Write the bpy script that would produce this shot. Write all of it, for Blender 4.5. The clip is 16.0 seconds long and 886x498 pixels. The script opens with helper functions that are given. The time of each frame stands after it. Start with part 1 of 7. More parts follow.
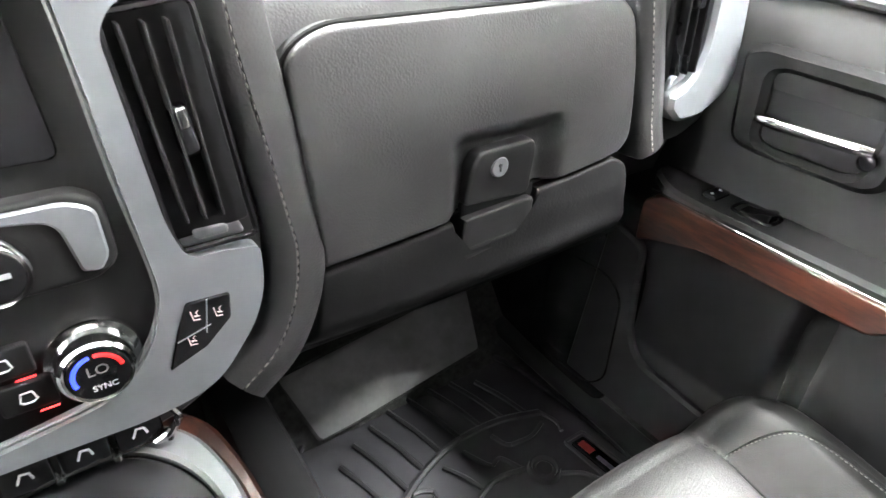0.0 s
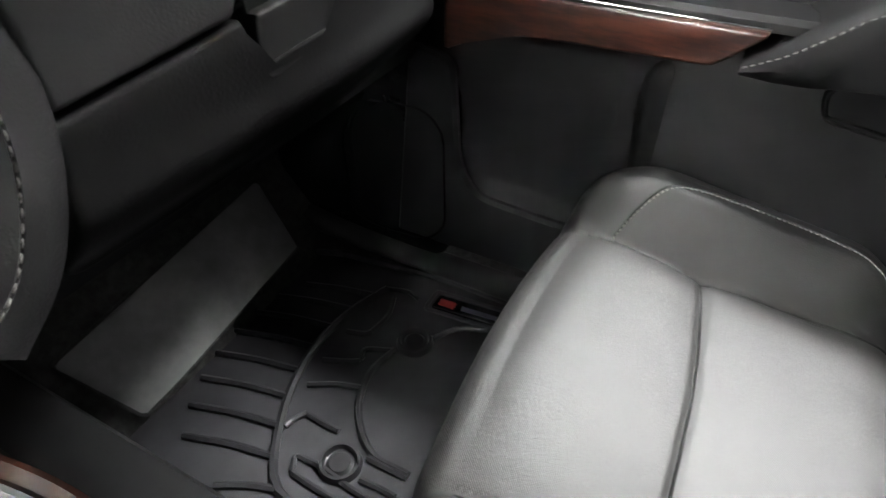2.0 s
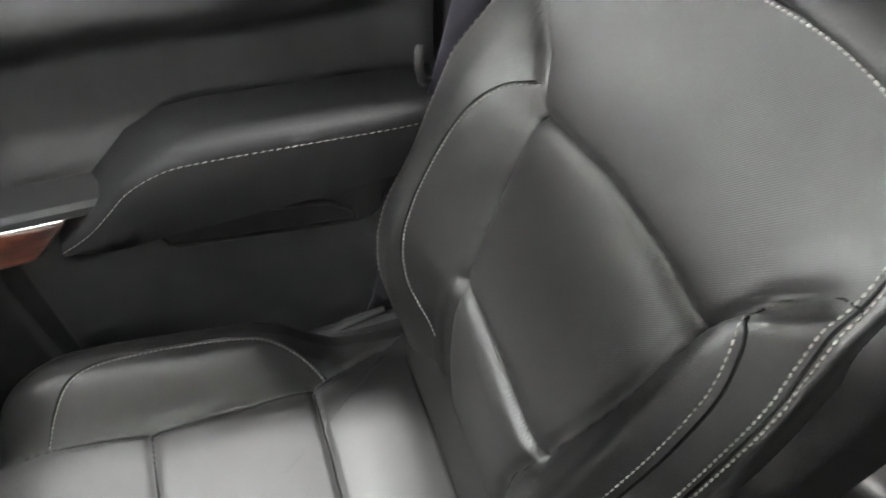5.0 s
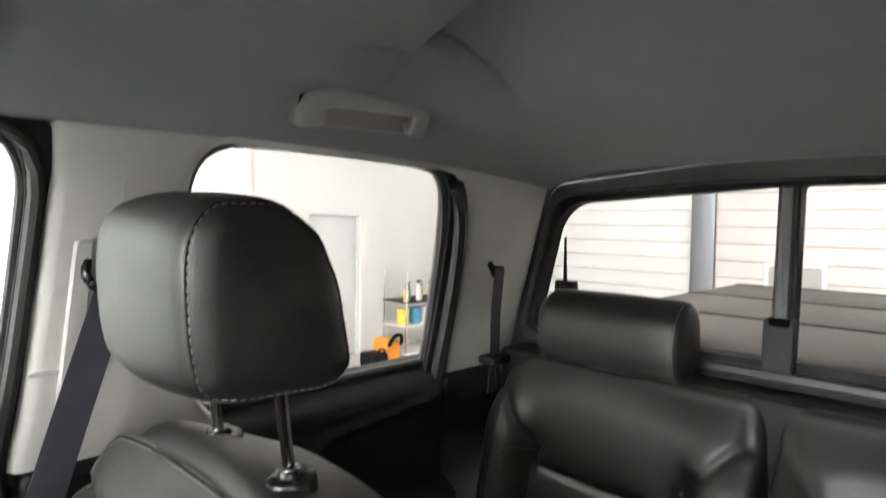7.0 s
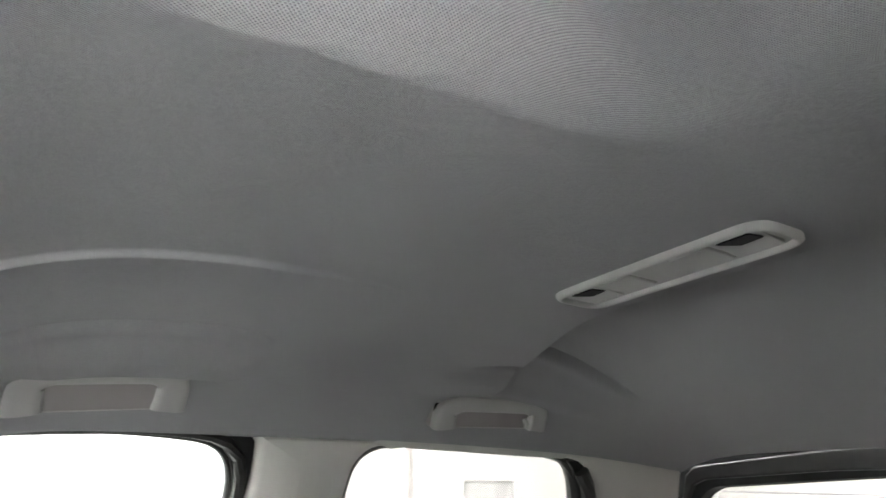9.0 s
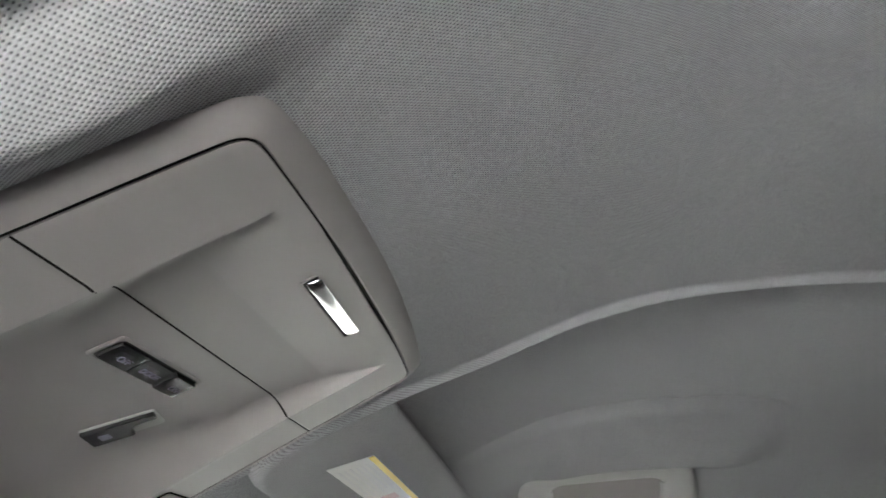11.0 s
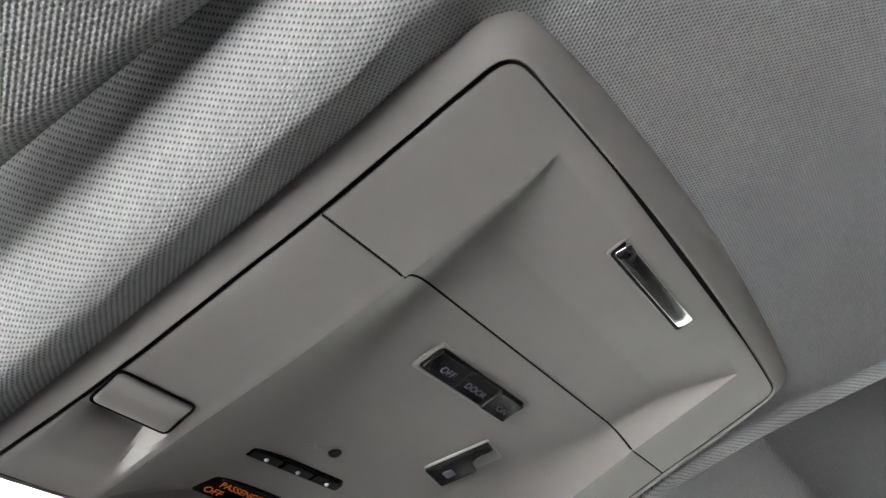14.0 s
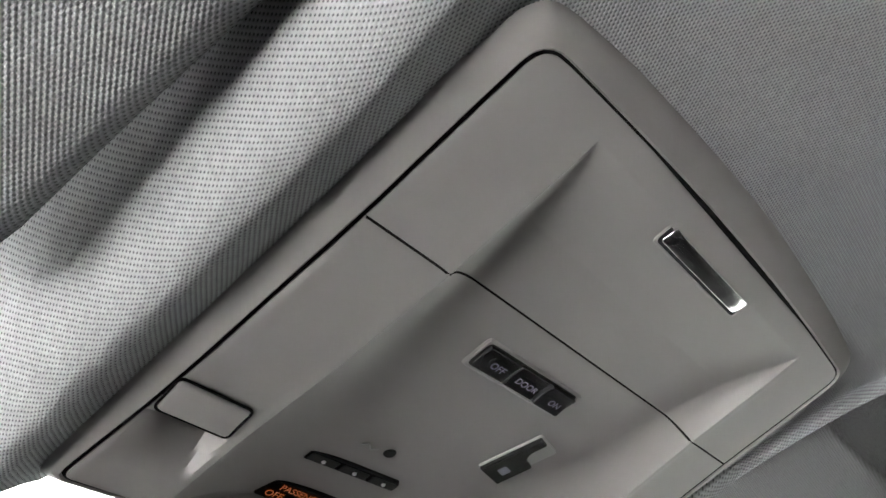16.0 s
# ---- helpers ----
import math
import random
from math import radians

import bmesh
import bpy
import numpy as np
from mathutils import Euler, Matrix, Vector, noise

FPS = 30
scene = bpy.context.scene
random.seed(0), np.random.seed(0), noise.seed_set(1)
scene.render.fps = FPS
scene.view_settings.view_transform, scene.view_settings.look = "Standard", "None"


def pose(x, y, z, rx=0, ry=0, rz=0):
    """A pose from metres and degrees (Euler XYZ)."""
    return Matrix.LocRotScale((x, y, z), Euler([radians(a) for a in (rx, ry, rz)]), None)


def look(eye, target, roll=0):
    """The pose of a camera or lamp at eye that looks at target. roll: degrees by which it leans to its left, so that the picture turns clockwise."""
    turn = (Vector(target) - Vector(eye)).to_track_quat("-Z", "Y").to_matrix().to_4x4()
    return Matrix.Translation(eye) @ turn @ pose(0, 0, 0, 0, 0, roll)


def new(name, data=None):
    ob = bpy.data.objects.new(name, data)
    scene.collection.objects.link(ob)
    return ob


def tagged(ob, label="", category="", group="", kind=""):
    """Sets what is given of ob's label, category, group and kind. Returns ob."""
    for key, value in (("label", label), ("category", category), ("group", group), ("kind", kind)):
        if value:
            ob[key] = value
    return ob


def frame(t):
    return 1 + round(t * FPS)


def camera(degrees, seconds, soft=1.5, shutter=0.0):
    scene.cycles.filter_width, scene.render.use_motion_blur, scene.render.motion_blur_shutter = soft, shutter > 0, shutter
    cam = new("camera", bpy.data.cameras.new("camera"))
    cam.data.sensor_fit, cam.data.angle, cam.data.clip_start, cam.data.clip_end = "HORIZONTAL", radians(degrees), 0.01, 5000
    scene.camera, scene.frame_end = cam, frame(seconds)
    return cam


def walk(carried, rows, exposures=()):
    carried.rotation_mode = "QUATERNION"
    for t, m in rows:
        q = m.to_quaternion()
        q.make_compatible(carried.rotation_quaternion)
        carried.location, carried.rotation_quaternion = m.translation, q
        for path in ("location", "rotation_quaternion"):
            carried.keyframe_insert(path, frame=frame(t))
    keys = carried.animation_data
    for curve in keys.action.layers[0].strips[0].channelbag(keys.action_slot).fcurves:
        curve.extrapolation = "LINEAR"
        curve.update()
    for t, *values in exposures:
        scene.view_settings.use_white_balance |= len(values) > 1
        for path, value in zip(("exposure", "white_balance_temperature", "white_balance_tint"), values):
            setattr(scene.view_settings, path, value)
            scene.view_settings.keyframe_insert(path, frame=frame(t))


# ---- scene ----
cam = camera(72.5, 16.0, shutter=0.25)
EXPOSURES = [(0, 2.65), (1.0, 2.35), (1.5, 2.1), (2.0, 1.65), (2.5, 1.2), (3.2, 0.85), (5.3, 1.2), (6, 0.7), (6.5, 0.38), (7, 0.05), (7.5, -0.18), (8.5, 0.2), (9.5, 0.35), (10.2, 0.38), (12.3, 0.65), (16, 0.65)]
PATH = [
    (0, (-0.063, 0.115, 1.026), (0.912, 1.484, -0.057), 2.3),
    (0.5, (-0.068, 0.193, 0.967), (1.077, 1.452, -0.085), 1.8),
    (1, (-0.069, 0.249, 0.912), (1.202, 1.384, -0.136), 1.4),
    (1.5, (-0.052, 0.269, 0.861), (1.313, 1.168, -0.292), 1.0),
    (2, (-0.044, 0.235, 0.847), (1.296, 0.958, -0.45), -0.0),
    (2.5, (-0.039, 0.186, 0.841), (1.29, 0.749, -0.543), 0.1),
    (3, (-0.003, 0.135, 0.85), (1.342, 0.57, -0.565), 0.1),
    (3.2, (0.006, 0.113, 0.871), (1.359, 0.511, -0.547), -0.2),
    (5.3, (0.059, -0.045, 1.069), (1.435, -0.647, -0.252), -1.5),
    (5.5, (0.055, -0.046, 1.084), (1.424, -0.792, -0.169), -0.7),
    (6, (0.024, -0.083, 1.129), (1.376, -1.217, 0.186), 0.7),
    (6.5, (-0.048, -0.103, 1.149), (1.308, -1.405, 0.466), 1.1),
    (7, (-0.184, -0.099, 1.162), (1.226, -1.515, 1.072), 0.8),
    (7.5, (-0.253, -0.076, 1.192), (1.105, -1.523, 1.437), 1.3),
    (8, (-0.331, -0.06, 1.204), (1.021, -1.447, 1.702), 1.6),
    (8.5, (-0.367, -0.037, 1.214), (1.081, -1.236, 1.896), 1.4),
    (9, (-0.382, -0.026, 1.211), (1.232, -0.962, 1.933), 0.9),
    (9.5, (-0.378, -0.011, 1.21), (1.326, -0.699, 1.998), 0.7),
    (10, (-0.337, 0.023, 1.206), (1.437, -0.42, 2.016), 0.4),
    (10.2, (-0.315, 0.046, 1.21), (1.482, -0.28, 2.026), 0.3),
    (12.3, (-0.192, 0.085, 1.167), (1.134, 0.913, 2.413), 9.9),
    (12.5, (-0.199, 0.088, 1.17), (1.11, 0.961, 2.404), 10.0),
    (13, (-0.193, 0.093, 1.168), (1.072, 1.044, 2.392), 9.7),
    (13.5, (-0.192, 0.091, 1.167), (1.028, 1.108, 2.383), 9.7),
    (14, (-0.191, 0.088, 1.167), (0.992, 1.152, 2.378), 9.8),
    (14.5, (-0.188, 0.086, 1.165), (0.968, 1.181, 2.375), 9.5),
    (15, (-0.189, 0.083, 1.166), (0.943, 1.212, 2.367), 9.6),
    (15.5, (-0.187, 0.085, 1.164), (0.923, 1.235, 2.367), 9.6),
    (16, (-0.191, 0.089, 1.165), (0.905, 1.255, 2.363), 9.6),
]
walk(cam, [(t, look(eye, target, roll)) for t, eye, target, roll in PATH], EXPOSURES)


# ---- world, light, exposure ----
world = bpy.data.worlds.new("shop_air")
scene.world = world
world.use_nodes = True
world.node_tree.nodes["Background"].inputs["Color"].default_value = (0.92, 0.96, 1.0, 1)
world.node_tree.nodes["Background"].inputs["Strength"].default_value = 0.8


def lamp(name, where, target, power, sx, sy, spread=180, color=(1.0, 0.99, 0.985)):
    data = bpy.data.lights.new(name, "AREA")
    data.shape, data.size, data.size_y, data.energy, data.color = "RECTANGLE", sx, sy, power, color
    data.spread = radians(spread)
    ob = new(name, data)
    ob.matrix_world = look(where, target)
    return ob


# unseen area lamps added to light the shop and, through the windows, the cabin
lamp("shop_light_hood", (0.0, 2.2, 3.4), (0.1, 0.6, 0.6), 170, 3.0, 0.5)
# standing panel and wall washes added to brighten seat, headliner and headrest
lamp("front_fill_panel", (-0.8, 7.6, 2.1), (0.2, -0.3, 1.0), 330, 4.5, 2.0, 90)
lamp("front_wall_fill", (-1.2, 5.0, 3.4), (-1.2, 8.0, 0.0), 5200, 5.0, 0.8, 120)
lamp("passenger_wall_fill", (5.5, 2.4, 3.4), (6.85, 2.4, 0.9), 480, 4.0, 0.6, 100)
# floor and wall washes added so their bounce lights headliner and console
lamp("driver_floor_fill", (-4.2, 1.0, 3.4), (-4.2, 1.01, 0.0), 4300, 0.8, 2.4, 90)
lamp("driver_wall_fill", (-5.3, 2.0, 3.4), (-7.3, 2.0, 0.9), 700, 4.0, 0.6, 100)
lamp("shop_light_passenger_side", (3.4, -1.6, 3.4), (4.4, -2.51, 0.0), 360, 0.8, 5.0)
lamp("shop_light_passenger_near", (1.95, -0.62, 3.4), (1.95, -0.61, 0.0), 115, 0.5, 1.4, 130)
lamp("shop_light_rear", (0.0, -7.2, 3.4), (0.0, -9.0, 0.6), 85, 5.0, 0.8)


# ---- materials ----
def material(name, color, rough=0.5, metal=0.0, coat=0.0, spec=0.5):
    m = bpy.data.materials.new(name)
    m.use_nodes = True
    b = m.node_tree.nodes["Principled BSDF"]
    b.inputs["Base Color"].default_value = (*color, 1)
    b.inputs["Roughness"].default_value = rough
    b.inputs["Metallic"].default_value = metal
    b.inputs["Coat Weight"].default_value = coat
    b.inputs["Specular IOR Level"].default_value = spec
    return m


def node(m, kind, **inputs):
    n = m.node_tree.nodes.new(kind)
    for key, value in inputs.items():
        n.inputs[key].default_value = value
    return n


def wire(m, a, out, b, into):
    m.node_tree.links.new(a.outputs[out], b.inputs[into])


def coords(m, scale=(1, 1, 1), rot=(0, 0, 0)):
    c, p = node(m, "ShaderNodeTexCoord"), node(m, "ShaderNodeMapping")
    p.inputs["Scale"].default_value, p.inputs["Rotation"].default_value = scale, rot
    wire(m, c, "Object", p, "Vector")
    return p


def bsdf(m):
    return m.node_tree.nodes["Principled BSDF"]


def ramp(m, a, b, lo, hi):
    r = node(m, "ShaderNodeValToRGB")
    r.color_ramp.elements[0].position, r.color_ramp.elements[1].position = a, b
    r.color_ramp.elements[0].color, r.color_ramp.elements[1].color = (*lo, 1), (*hi, 1)
    return r


def bump(m, source, out, strength, distance):
    b = node(m, "ShaderNodeBump", Strength=strength, Distance=distance)
    wire(m, source, out, b, "Height")
    last = bsdf(m).inputs["Normal"]
    if last.is_linked:
        m.node_tree.links.new(last.links[0].from_socket, b.inputs["Normal"])
    wire(m, b, "Normal", bsdf(m), "Normal")
    return b


def mottle(m, color, spread=0.25, scale=6.0, rough=None, detail=4.0):
    """Colour that wanders by spread round a base, and roughness with it."""
    n = node(m, "ShaderNodeTexNoise", Scale=scale, Detail=detail, Roughness=0.6)
    wire(m, coords(m), "Vector", n, "Vector")
    lo, hi = [c * (1 - spread) for c in color], [min(1, c * (1 + spread)) for c in color]
    r = ramp(m, 0.3, 0.7, lo, hi)
    wire(m, n, "Fac", r, "Fac")
    wire(m, r, "Color", bsdf(m), "Base Color")
    if rough:
        k = node(m, "ShaderNodeMapRange")
        k.inputs["To Min"].default_value, k.inputs["To Max"].default_value = rough
        wire(m, n, "Fac", k, "Value")
        wire(m, k, "Result", bsdf(m), "Roughness")


def grain(m, size, strength, distance):
    """Leather or moulded grain: small rounded cells."""
    v = node(m, "ShaderNodeTexVoronoi", Scale=1.0 / size)
    v.feature = "SMOOTH_F1"
    wire(m, coords(m), "Vector", v, "Vector")
    bump(m, v, "Distance", strength, distance)


def weave(m, period, axes, strength, distance, color=None):
    """Rows and columns of small knots in the plane of two object axes."""
    c = node(m, "ShaderNodeTexCoord")
    s = node(m, "ShaderNodeSeparateXYZ")
    wire(m, c, "Object", s, "Vector")
    waves = []
    for axis, stretch in axes:
        k = node(m, "ShaderNodeMath")
        k.operation = "MULTIPLY"
        k.inputs[1].default_value = 2 * math.pi / (period * stretch)
        wire(m, s, axis, k, 0)
        w = node(m, "ShaderNodeMath")
        w.operation = "SINE"
        wire(m, k, 0, w, 0)
        waves.append(w)
    both = node(m, "ShaderNodeMath")
    both.operation = "MULTIPLY"
    wire(m, waves[0], 0, both, 0)
    wire(m, waves[1], 0, both, 1)
    bump(m, both, 0, strength, distance)
    if color:
        half = node(m, "ShaderNodeMapRange")
        half.inputs["From Min"].default_value = -1
        wire(m, both, 0, half, "Value")
        r = ramp(m, 0.2, 0.75, color[0], color[1])
        wire(m, half, "Result", r, "Fac")
        wire(m, r, "Color", bsdf(m), "Base Color")


def knit(m, across, along, strength, distance, color):
    """Pale knitted threads with a staggered lattice of dark pinholes across the object's x and y."""
    c, s = node(m, "ShaderNodeTexCoord"), node(m, "ShaderNodeSeparateXYZ")
    wire(m, c, "Object", s, "Vector")

    def calc(kind, a, b=None):
        k = node(m, "ShaderNodeMath")
        k.operation = kind
        for i, x in enumerate((a, b)):
            if isinstance(x, float):
                k.inputs[i].default_value = x
            elif x is not None:
                m.node_tree.links.new(x, k.inputs[i])
        return k.outputs[0]

    cols = calc("COSINE", calc("MULTIPLY", s.outputs["X"], 2 * math.pi / across))
    rows = calc("COSINE", calc("MULTIPLY", s.outputs["Y"], 2 * math.pi / along))
    holes = calc("MULTIPLY", cols, rows)
    threads = calc("SUBTRACT", 0.0, holes)
    b = node(m, "ShaderNodeBump", Strength=strength, Distance=distance)
    m.node_tree.links.new(threads, b.inputs["Height"])
    wire(m, b, "Normal", bsdf(m), "Normal")
    half = node(m, "ShaderNodeMapRange")
    half.inputs["From Min"].default_value = -1
    m.node_tree.links.new(threads, half.inputs["Value"])
    r = ramp(m, 0.06, 0.42, color[0], color[1])
    wire(m, half, "Result", r, "Fac")
    fleck = node(m, "ShaderNodeTexNoise", Scale=420.0, Detail=2.0)
    wire(m, c, "Object", fleck, "Vector")
    tone = ramp(m, 0.3, 0.7, (0.90, 0.90, 0.90), (1.08, 1.08, 1.08))
    wire(m, fleck, "Fac", tone, "Fac")
    mix = node(m, "ShaderNodeMixRGB", Fac=1.0)
    mix.blend_type = "MULTIPLY"
    wire(m, r, "Color", mix, "Color1")
    wire(m, tone, "Color", mix, "Color2")
    wire(m, mix, "Color", bsdf(m), "Base Color")


LEATHER = material("black_leather", (0.0075, 0.0074, 0.0073), 0.45, spec=0.46)
mottle(LEATHER, (0.0075, 0.0074, 0.0073), 0.25, 9, (0.40, 0.54))
grain(LEATHER, 0.0012, 0.45, 0.0004)
WRINKLE = node(LEATHER, "ShaderNodeTexNoise", Scale=22.0, Detail=3.0)
wire(LEATHER, coords(LEATHER, (1, 1, 1)), "Vector", WRINKLE, "Vector")
bump(LEATHER, WRINKLE, "Fac", 0.14, 0.003)
PERFORATED = material("perforated_leather", (0.0125, 0.0123, 0.012), 0.45, spec=0.62)
mottle(PERFORATED, (0.0125, 0.0123, 0.012), 0.25, 7, (0.42, 0.54))
grain(PERFORATED, 0.0030, 0.45, 0.0006)
weave(PERFORATED, 0.0024, (("X", 1), ("Y", 1)), 0.4, 0.0004)
FOLDS = node(PERFORATED, "ShaderNodeTexNoise", Scale=14.0, Detail=3.0)
wire(PERFORATED, coords(PERFORATED), "Vector", FOLDS, "Vector")
bump(PERFORATED, FOLDS, "Fac", 0.3, 0.004)
RIBBED = material("ribbed_leather", (0.012, 0.0118, 0.0116), 0.45, spec=0.55)
mottle(RIBBED, (0.012, 0.0118, 0.0116), 0.25, 7, (0.42, 0.55))
weave(RIBBED, 0.0022, (("X", 1), ("Z", 1)), 0.22, 0.0003)
# darker copy of the dash trim: shade on door and lower dash coloured in
SHADED_SOFT = material("soft_black_shaded_trim", (0.008, 0.008, 0.0083), 0.55, spec=0.09)
mottle(SHADED_SOFT, (0.008, 0.008, 0.0083), 0.2, 6, (0.5, 0.64))
grain(SHADED_SOFT, 0.0030, 0.4, 0.0005)
SOFT = material("soft_black_dash", (0.023, 0.023, 0.0235), 0.45)
mottle(SOFT, (0.023, 0.023, 0.0235), 0.25, 5, (0.36, 0.50))
grain(SOFT, 0.0024, 0.5, 0.0006)
PLASTIC = material("black_moulded_plastic", (0.016, 0.016, 0.0165), 0.50, spec=0.15)
mottle(PLASTIC, (0.016, 0.016, 0.0165), 0.25, 8, (0.45, 0.6))
grain(PLASTIC, 0.0012, 0.25, 0.0002)
DARK = material("dark_plastic_and_shade", (0.010, 0.010, 0.0108), 0.6, spec=0.12)
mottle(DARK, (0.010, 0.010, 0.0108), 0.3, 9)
GLOSS = material("glossy_black_plastic", (0.010, 0.010, 0.011), 0.22, spec=0.3)
mottle(GLOSS, (0.010, 0.010, 0.011), 0.2, 12, (0.2, 0.3))
SILVER = material("satin_silver_paint", (0.185, 0.198, 0.212), 0.40, 0.45)
mottle(SILVER, (0.185, 0.198, 0.212), 0.06, 30, (0.34, 0.44))
CHROME = material("chrome", (0.80, 0.80, 0.80), 0.08, 1.0)
mottle(CHROME, (0.80, 0.80, 0.80), 0.04, 40, (0.06, 0.14))
STEEL = material("brushed_post_steel", (0.86, 0.85, 0.83), 0.16, 1.0)
mottle(STEEL, (0.86, 0.85, 0.83), 0.08, 60, (0.08, 0.16))
WOOD = material("reddish_wood_veneer", (0.12, 0.035, 0.02), 0.28, 0, 0.5)
GRAINS = node(WOOD, "ShaderNodeTexNoise", Scale=30.0, Detail=6.0, Roughness=0.7)
wire(WOOD, coords(WOOD, (1, 0.35, 2.2)), "Vector", GRAINS, "Vector")
TONES = ramp(WOOD, 0.42, 0.60, (0.012, 0.004, 0.003), (0.058, 0.018, 0.011))
wire(WOOD, GRAINS, "Fac", TONES, "Fac")
wire(WOOD, TONES, "Color", bsdf(WOOD), "Base Color")
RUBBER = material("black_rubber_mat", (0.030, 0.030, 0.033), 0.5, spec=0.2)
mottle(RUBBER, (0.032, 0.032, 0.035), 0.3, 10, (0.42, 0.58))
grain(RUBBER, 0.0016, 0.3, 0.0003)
# ribs coloured darker than the mat to stand in for their shadow lines
RIBS = material("shadow_dark_rubber_ribs", (0.022, 0.022, 0.024), 0.4, spec=0.3)
mottle(RIBS, (0.022, 0.022, 0.024), 0.3, 14, (0.3, 0.44))
CARPET = material("charcoal_carpet", (0.045, 0.045, 0.044), 0.95)
mottle(CARPET, (0.045, 0.045, 0.044), 0.45, 60)
FUZZ = node(CARPET, "ShaderNodeTexNoise", Scale=900.0, Detail=2.0)
wire(CARPET, coords(CARPET), "Vector", FUZZ, "Vector")
bump(CARPET, FUZZ, "Fac", 0.8, 0.002)
# pad grey raised to stand in for light that misses the footwell
PLATE = material("grey_toe_pad", (0.20, 0.203, 0.205), 0.7)
mottle(PLATE, (0.20, 0.203, 0.205), 0.3, 12, (0.6, 0.8))
LINER = material("grey_headliner_knit", (0.34, 0.34, 0.345), 0.95, spec=0.15)
knit(LINER, 0.00135, 0.0022, 0.40, 0.0004, ((0.070, 0.071, 0.075), (0.274, 0.277, 0.286)))
PILLAR = material("pale_warm_grey_pillar_plastic", (0.44, 0.432, 0.41), 0.55)
mottle(PILLAR, (0.44, 0.432, 0.41), 0.05, 6, (0.5, 0.62))
grain(PILLAR, 0.0011, 0.15, 0.0002)
TRIM = material("warm_grey_trim_plastic", (0.33, 0.327, 0.32), 0.55)
mottle(TRIM, (0.33, 0.327, 0.32), 0.05, 6, (0.5, 0.62))
grain(TRIM, 0.0011, 0.15, 0.0002)
GRIP = material("light_grey_handle_plastic", (0.33, 0.326, 0.322), 0.5)
mottle(GRIP, (0.33, 0.326, 0.322), 0.05, 6, (0.45, 0.58))
PRINT = material("faint_grey_print", (0.70, 0.70, 0.70), 0.6)
PINK = material("faded_red_print", (0.68, 0.52, 0.52), 0.6)
mottle(PINK, (0.68, 0.52, 0.52), 0.1, 80)
PEWTER = material("dark_satin_silver_paint", (0.13, 0.136, 0.142), 0.45, 0.4)
mottle(PEWTER, (0.13, 0.136, 0.142), 0.06, 30, (0.34, 0.46))
CONSOLE = material("grey_console_plastic", (0.238, 0.224, 0.222), 0.46)
mottle(CONSOLE, (0.238, 0.224, 0.222), 0.05, 9, (0.44, 0.56))
grain(CONSOLE, 0.0009, 0.12, 0.00015)
VISOR = material("grey_visor_cloth", (0.33, 0.33, 0.33), 0.9, spec=0.2)
knit(VISOR, 0.0015, 0.0024, 0.40, 0.0004, ((0.105, 0.105, 0.110), (0.300, 0.302, 0.310)))
SEAL = material("black_rubber_seal", (0.012, 0.012, 0.012), 0.45)
mottle(SEAL, (0.012, 0.012, 0.012), 0.3, 15, (0.38, 0.55))
BELT = material("seat_belt_webbing", (0.040, 0.038, 0.050), 0.6)
mottle(BELT, (0.040, 0.038, 0.050), 0.15, 30)
weave(BELT, 0.0022, (("Y", 1), ("Z", 1)), 0.35, 0.0004)
THREAD = material("pale_grey_thread", (0.17, 0.166, 0.155), 0.8)
mottle(THREAD, (0.17, 0.166, 0.155), 0.15, 200)
# near-black for seams; it also paints shade in gaps and behind handles
SEAM_AND_SHADE = material("dark_seam_and_shade", (0.006, 0.006, 0.006), 0.9, spec=0.1)
mottle(SEAM_AND_SHADE, (0.006, 0.006, 0.006), 0.2, 100)
WHITE = material("white_painted_wall", (0.66, 0.66, 0.645), 0.7)
mottle(WHITE, (0.66, 0.66, 0.645), 0.04, 1.5)
DOORPAINT = material("white_door_paint", (0.58, 0.59, 0.59), 0.45)
mottle(DOORPAINT, (0.58, 0.59, 0.59), 0.03, 2)
SIDING = material("cream_door_panel", (0.64, 0.60, 0.575), 0.6)
mottle(SIDING, (0.64, 0.60, 0.575), 0.05, 2)
EPOXY = material("pale_epoxy_floor", (0.58, 0.58, 0.57), 0.3)
mottle(EPOXY, (0.58, 0.58, 0.57), 0.12, 1.2, (0.22, 0.4), 8)
CONCRETE = material("sealed_concrete", (0.36, 0.36, 0.35), 0.4)
mottle(CONCRETE, (0.36, 0.36, 0.35), 0.2, 1.2, (0.3, 0.5), 8)
COVER = material("brown_grey_bed_cover", (0.075, 0.066, 0.061), 0.8)
mottle(COVER, (0.075, 0.066, 0.061), 0.15, 5)
INK = material("pale_print", (0.62, 0.62, 0.66), 0.6)
mottle(INK, (0.62, 0.62, 0.66), 0.05, 50)
RED = material("red_print", (0.40, 0.02, 0.02), 0.5)
mottle(RED, (0.40, 0.02, 0.02), 0.1, 50)
BLUE = material("blue_print", (0.02, 0.05, 0.70), 0.5)
mottle(BLUE, (0.02, 0.05, 0.70), 0.1, 50)
PAPER = material("white_label_paper", (0.72, 0.72, 0.70), 0.6)
mottle(PAPER, (0.72, 0.72, 0.70), 0.05, 30)
YELLOW = material("yellow_plastic", (0.70, 0.52, 0.06), 0.4)
mottle(YELLOW, (0.70, 0.52, 0.06), 0.15, 12)
ORANGE = material("orange_plastic", (0.75, 0.28, 0.03), 0.4)
mottle(ORANGE, (0.75, 0.28, 0.03), 0.12, 12)
TEAL = material("blue_green_plastic", (0.06, 0.25, 0.40), 0.4)
mottle(TEAL, (0.06, 0.25, 0.40), 0.12, 12)


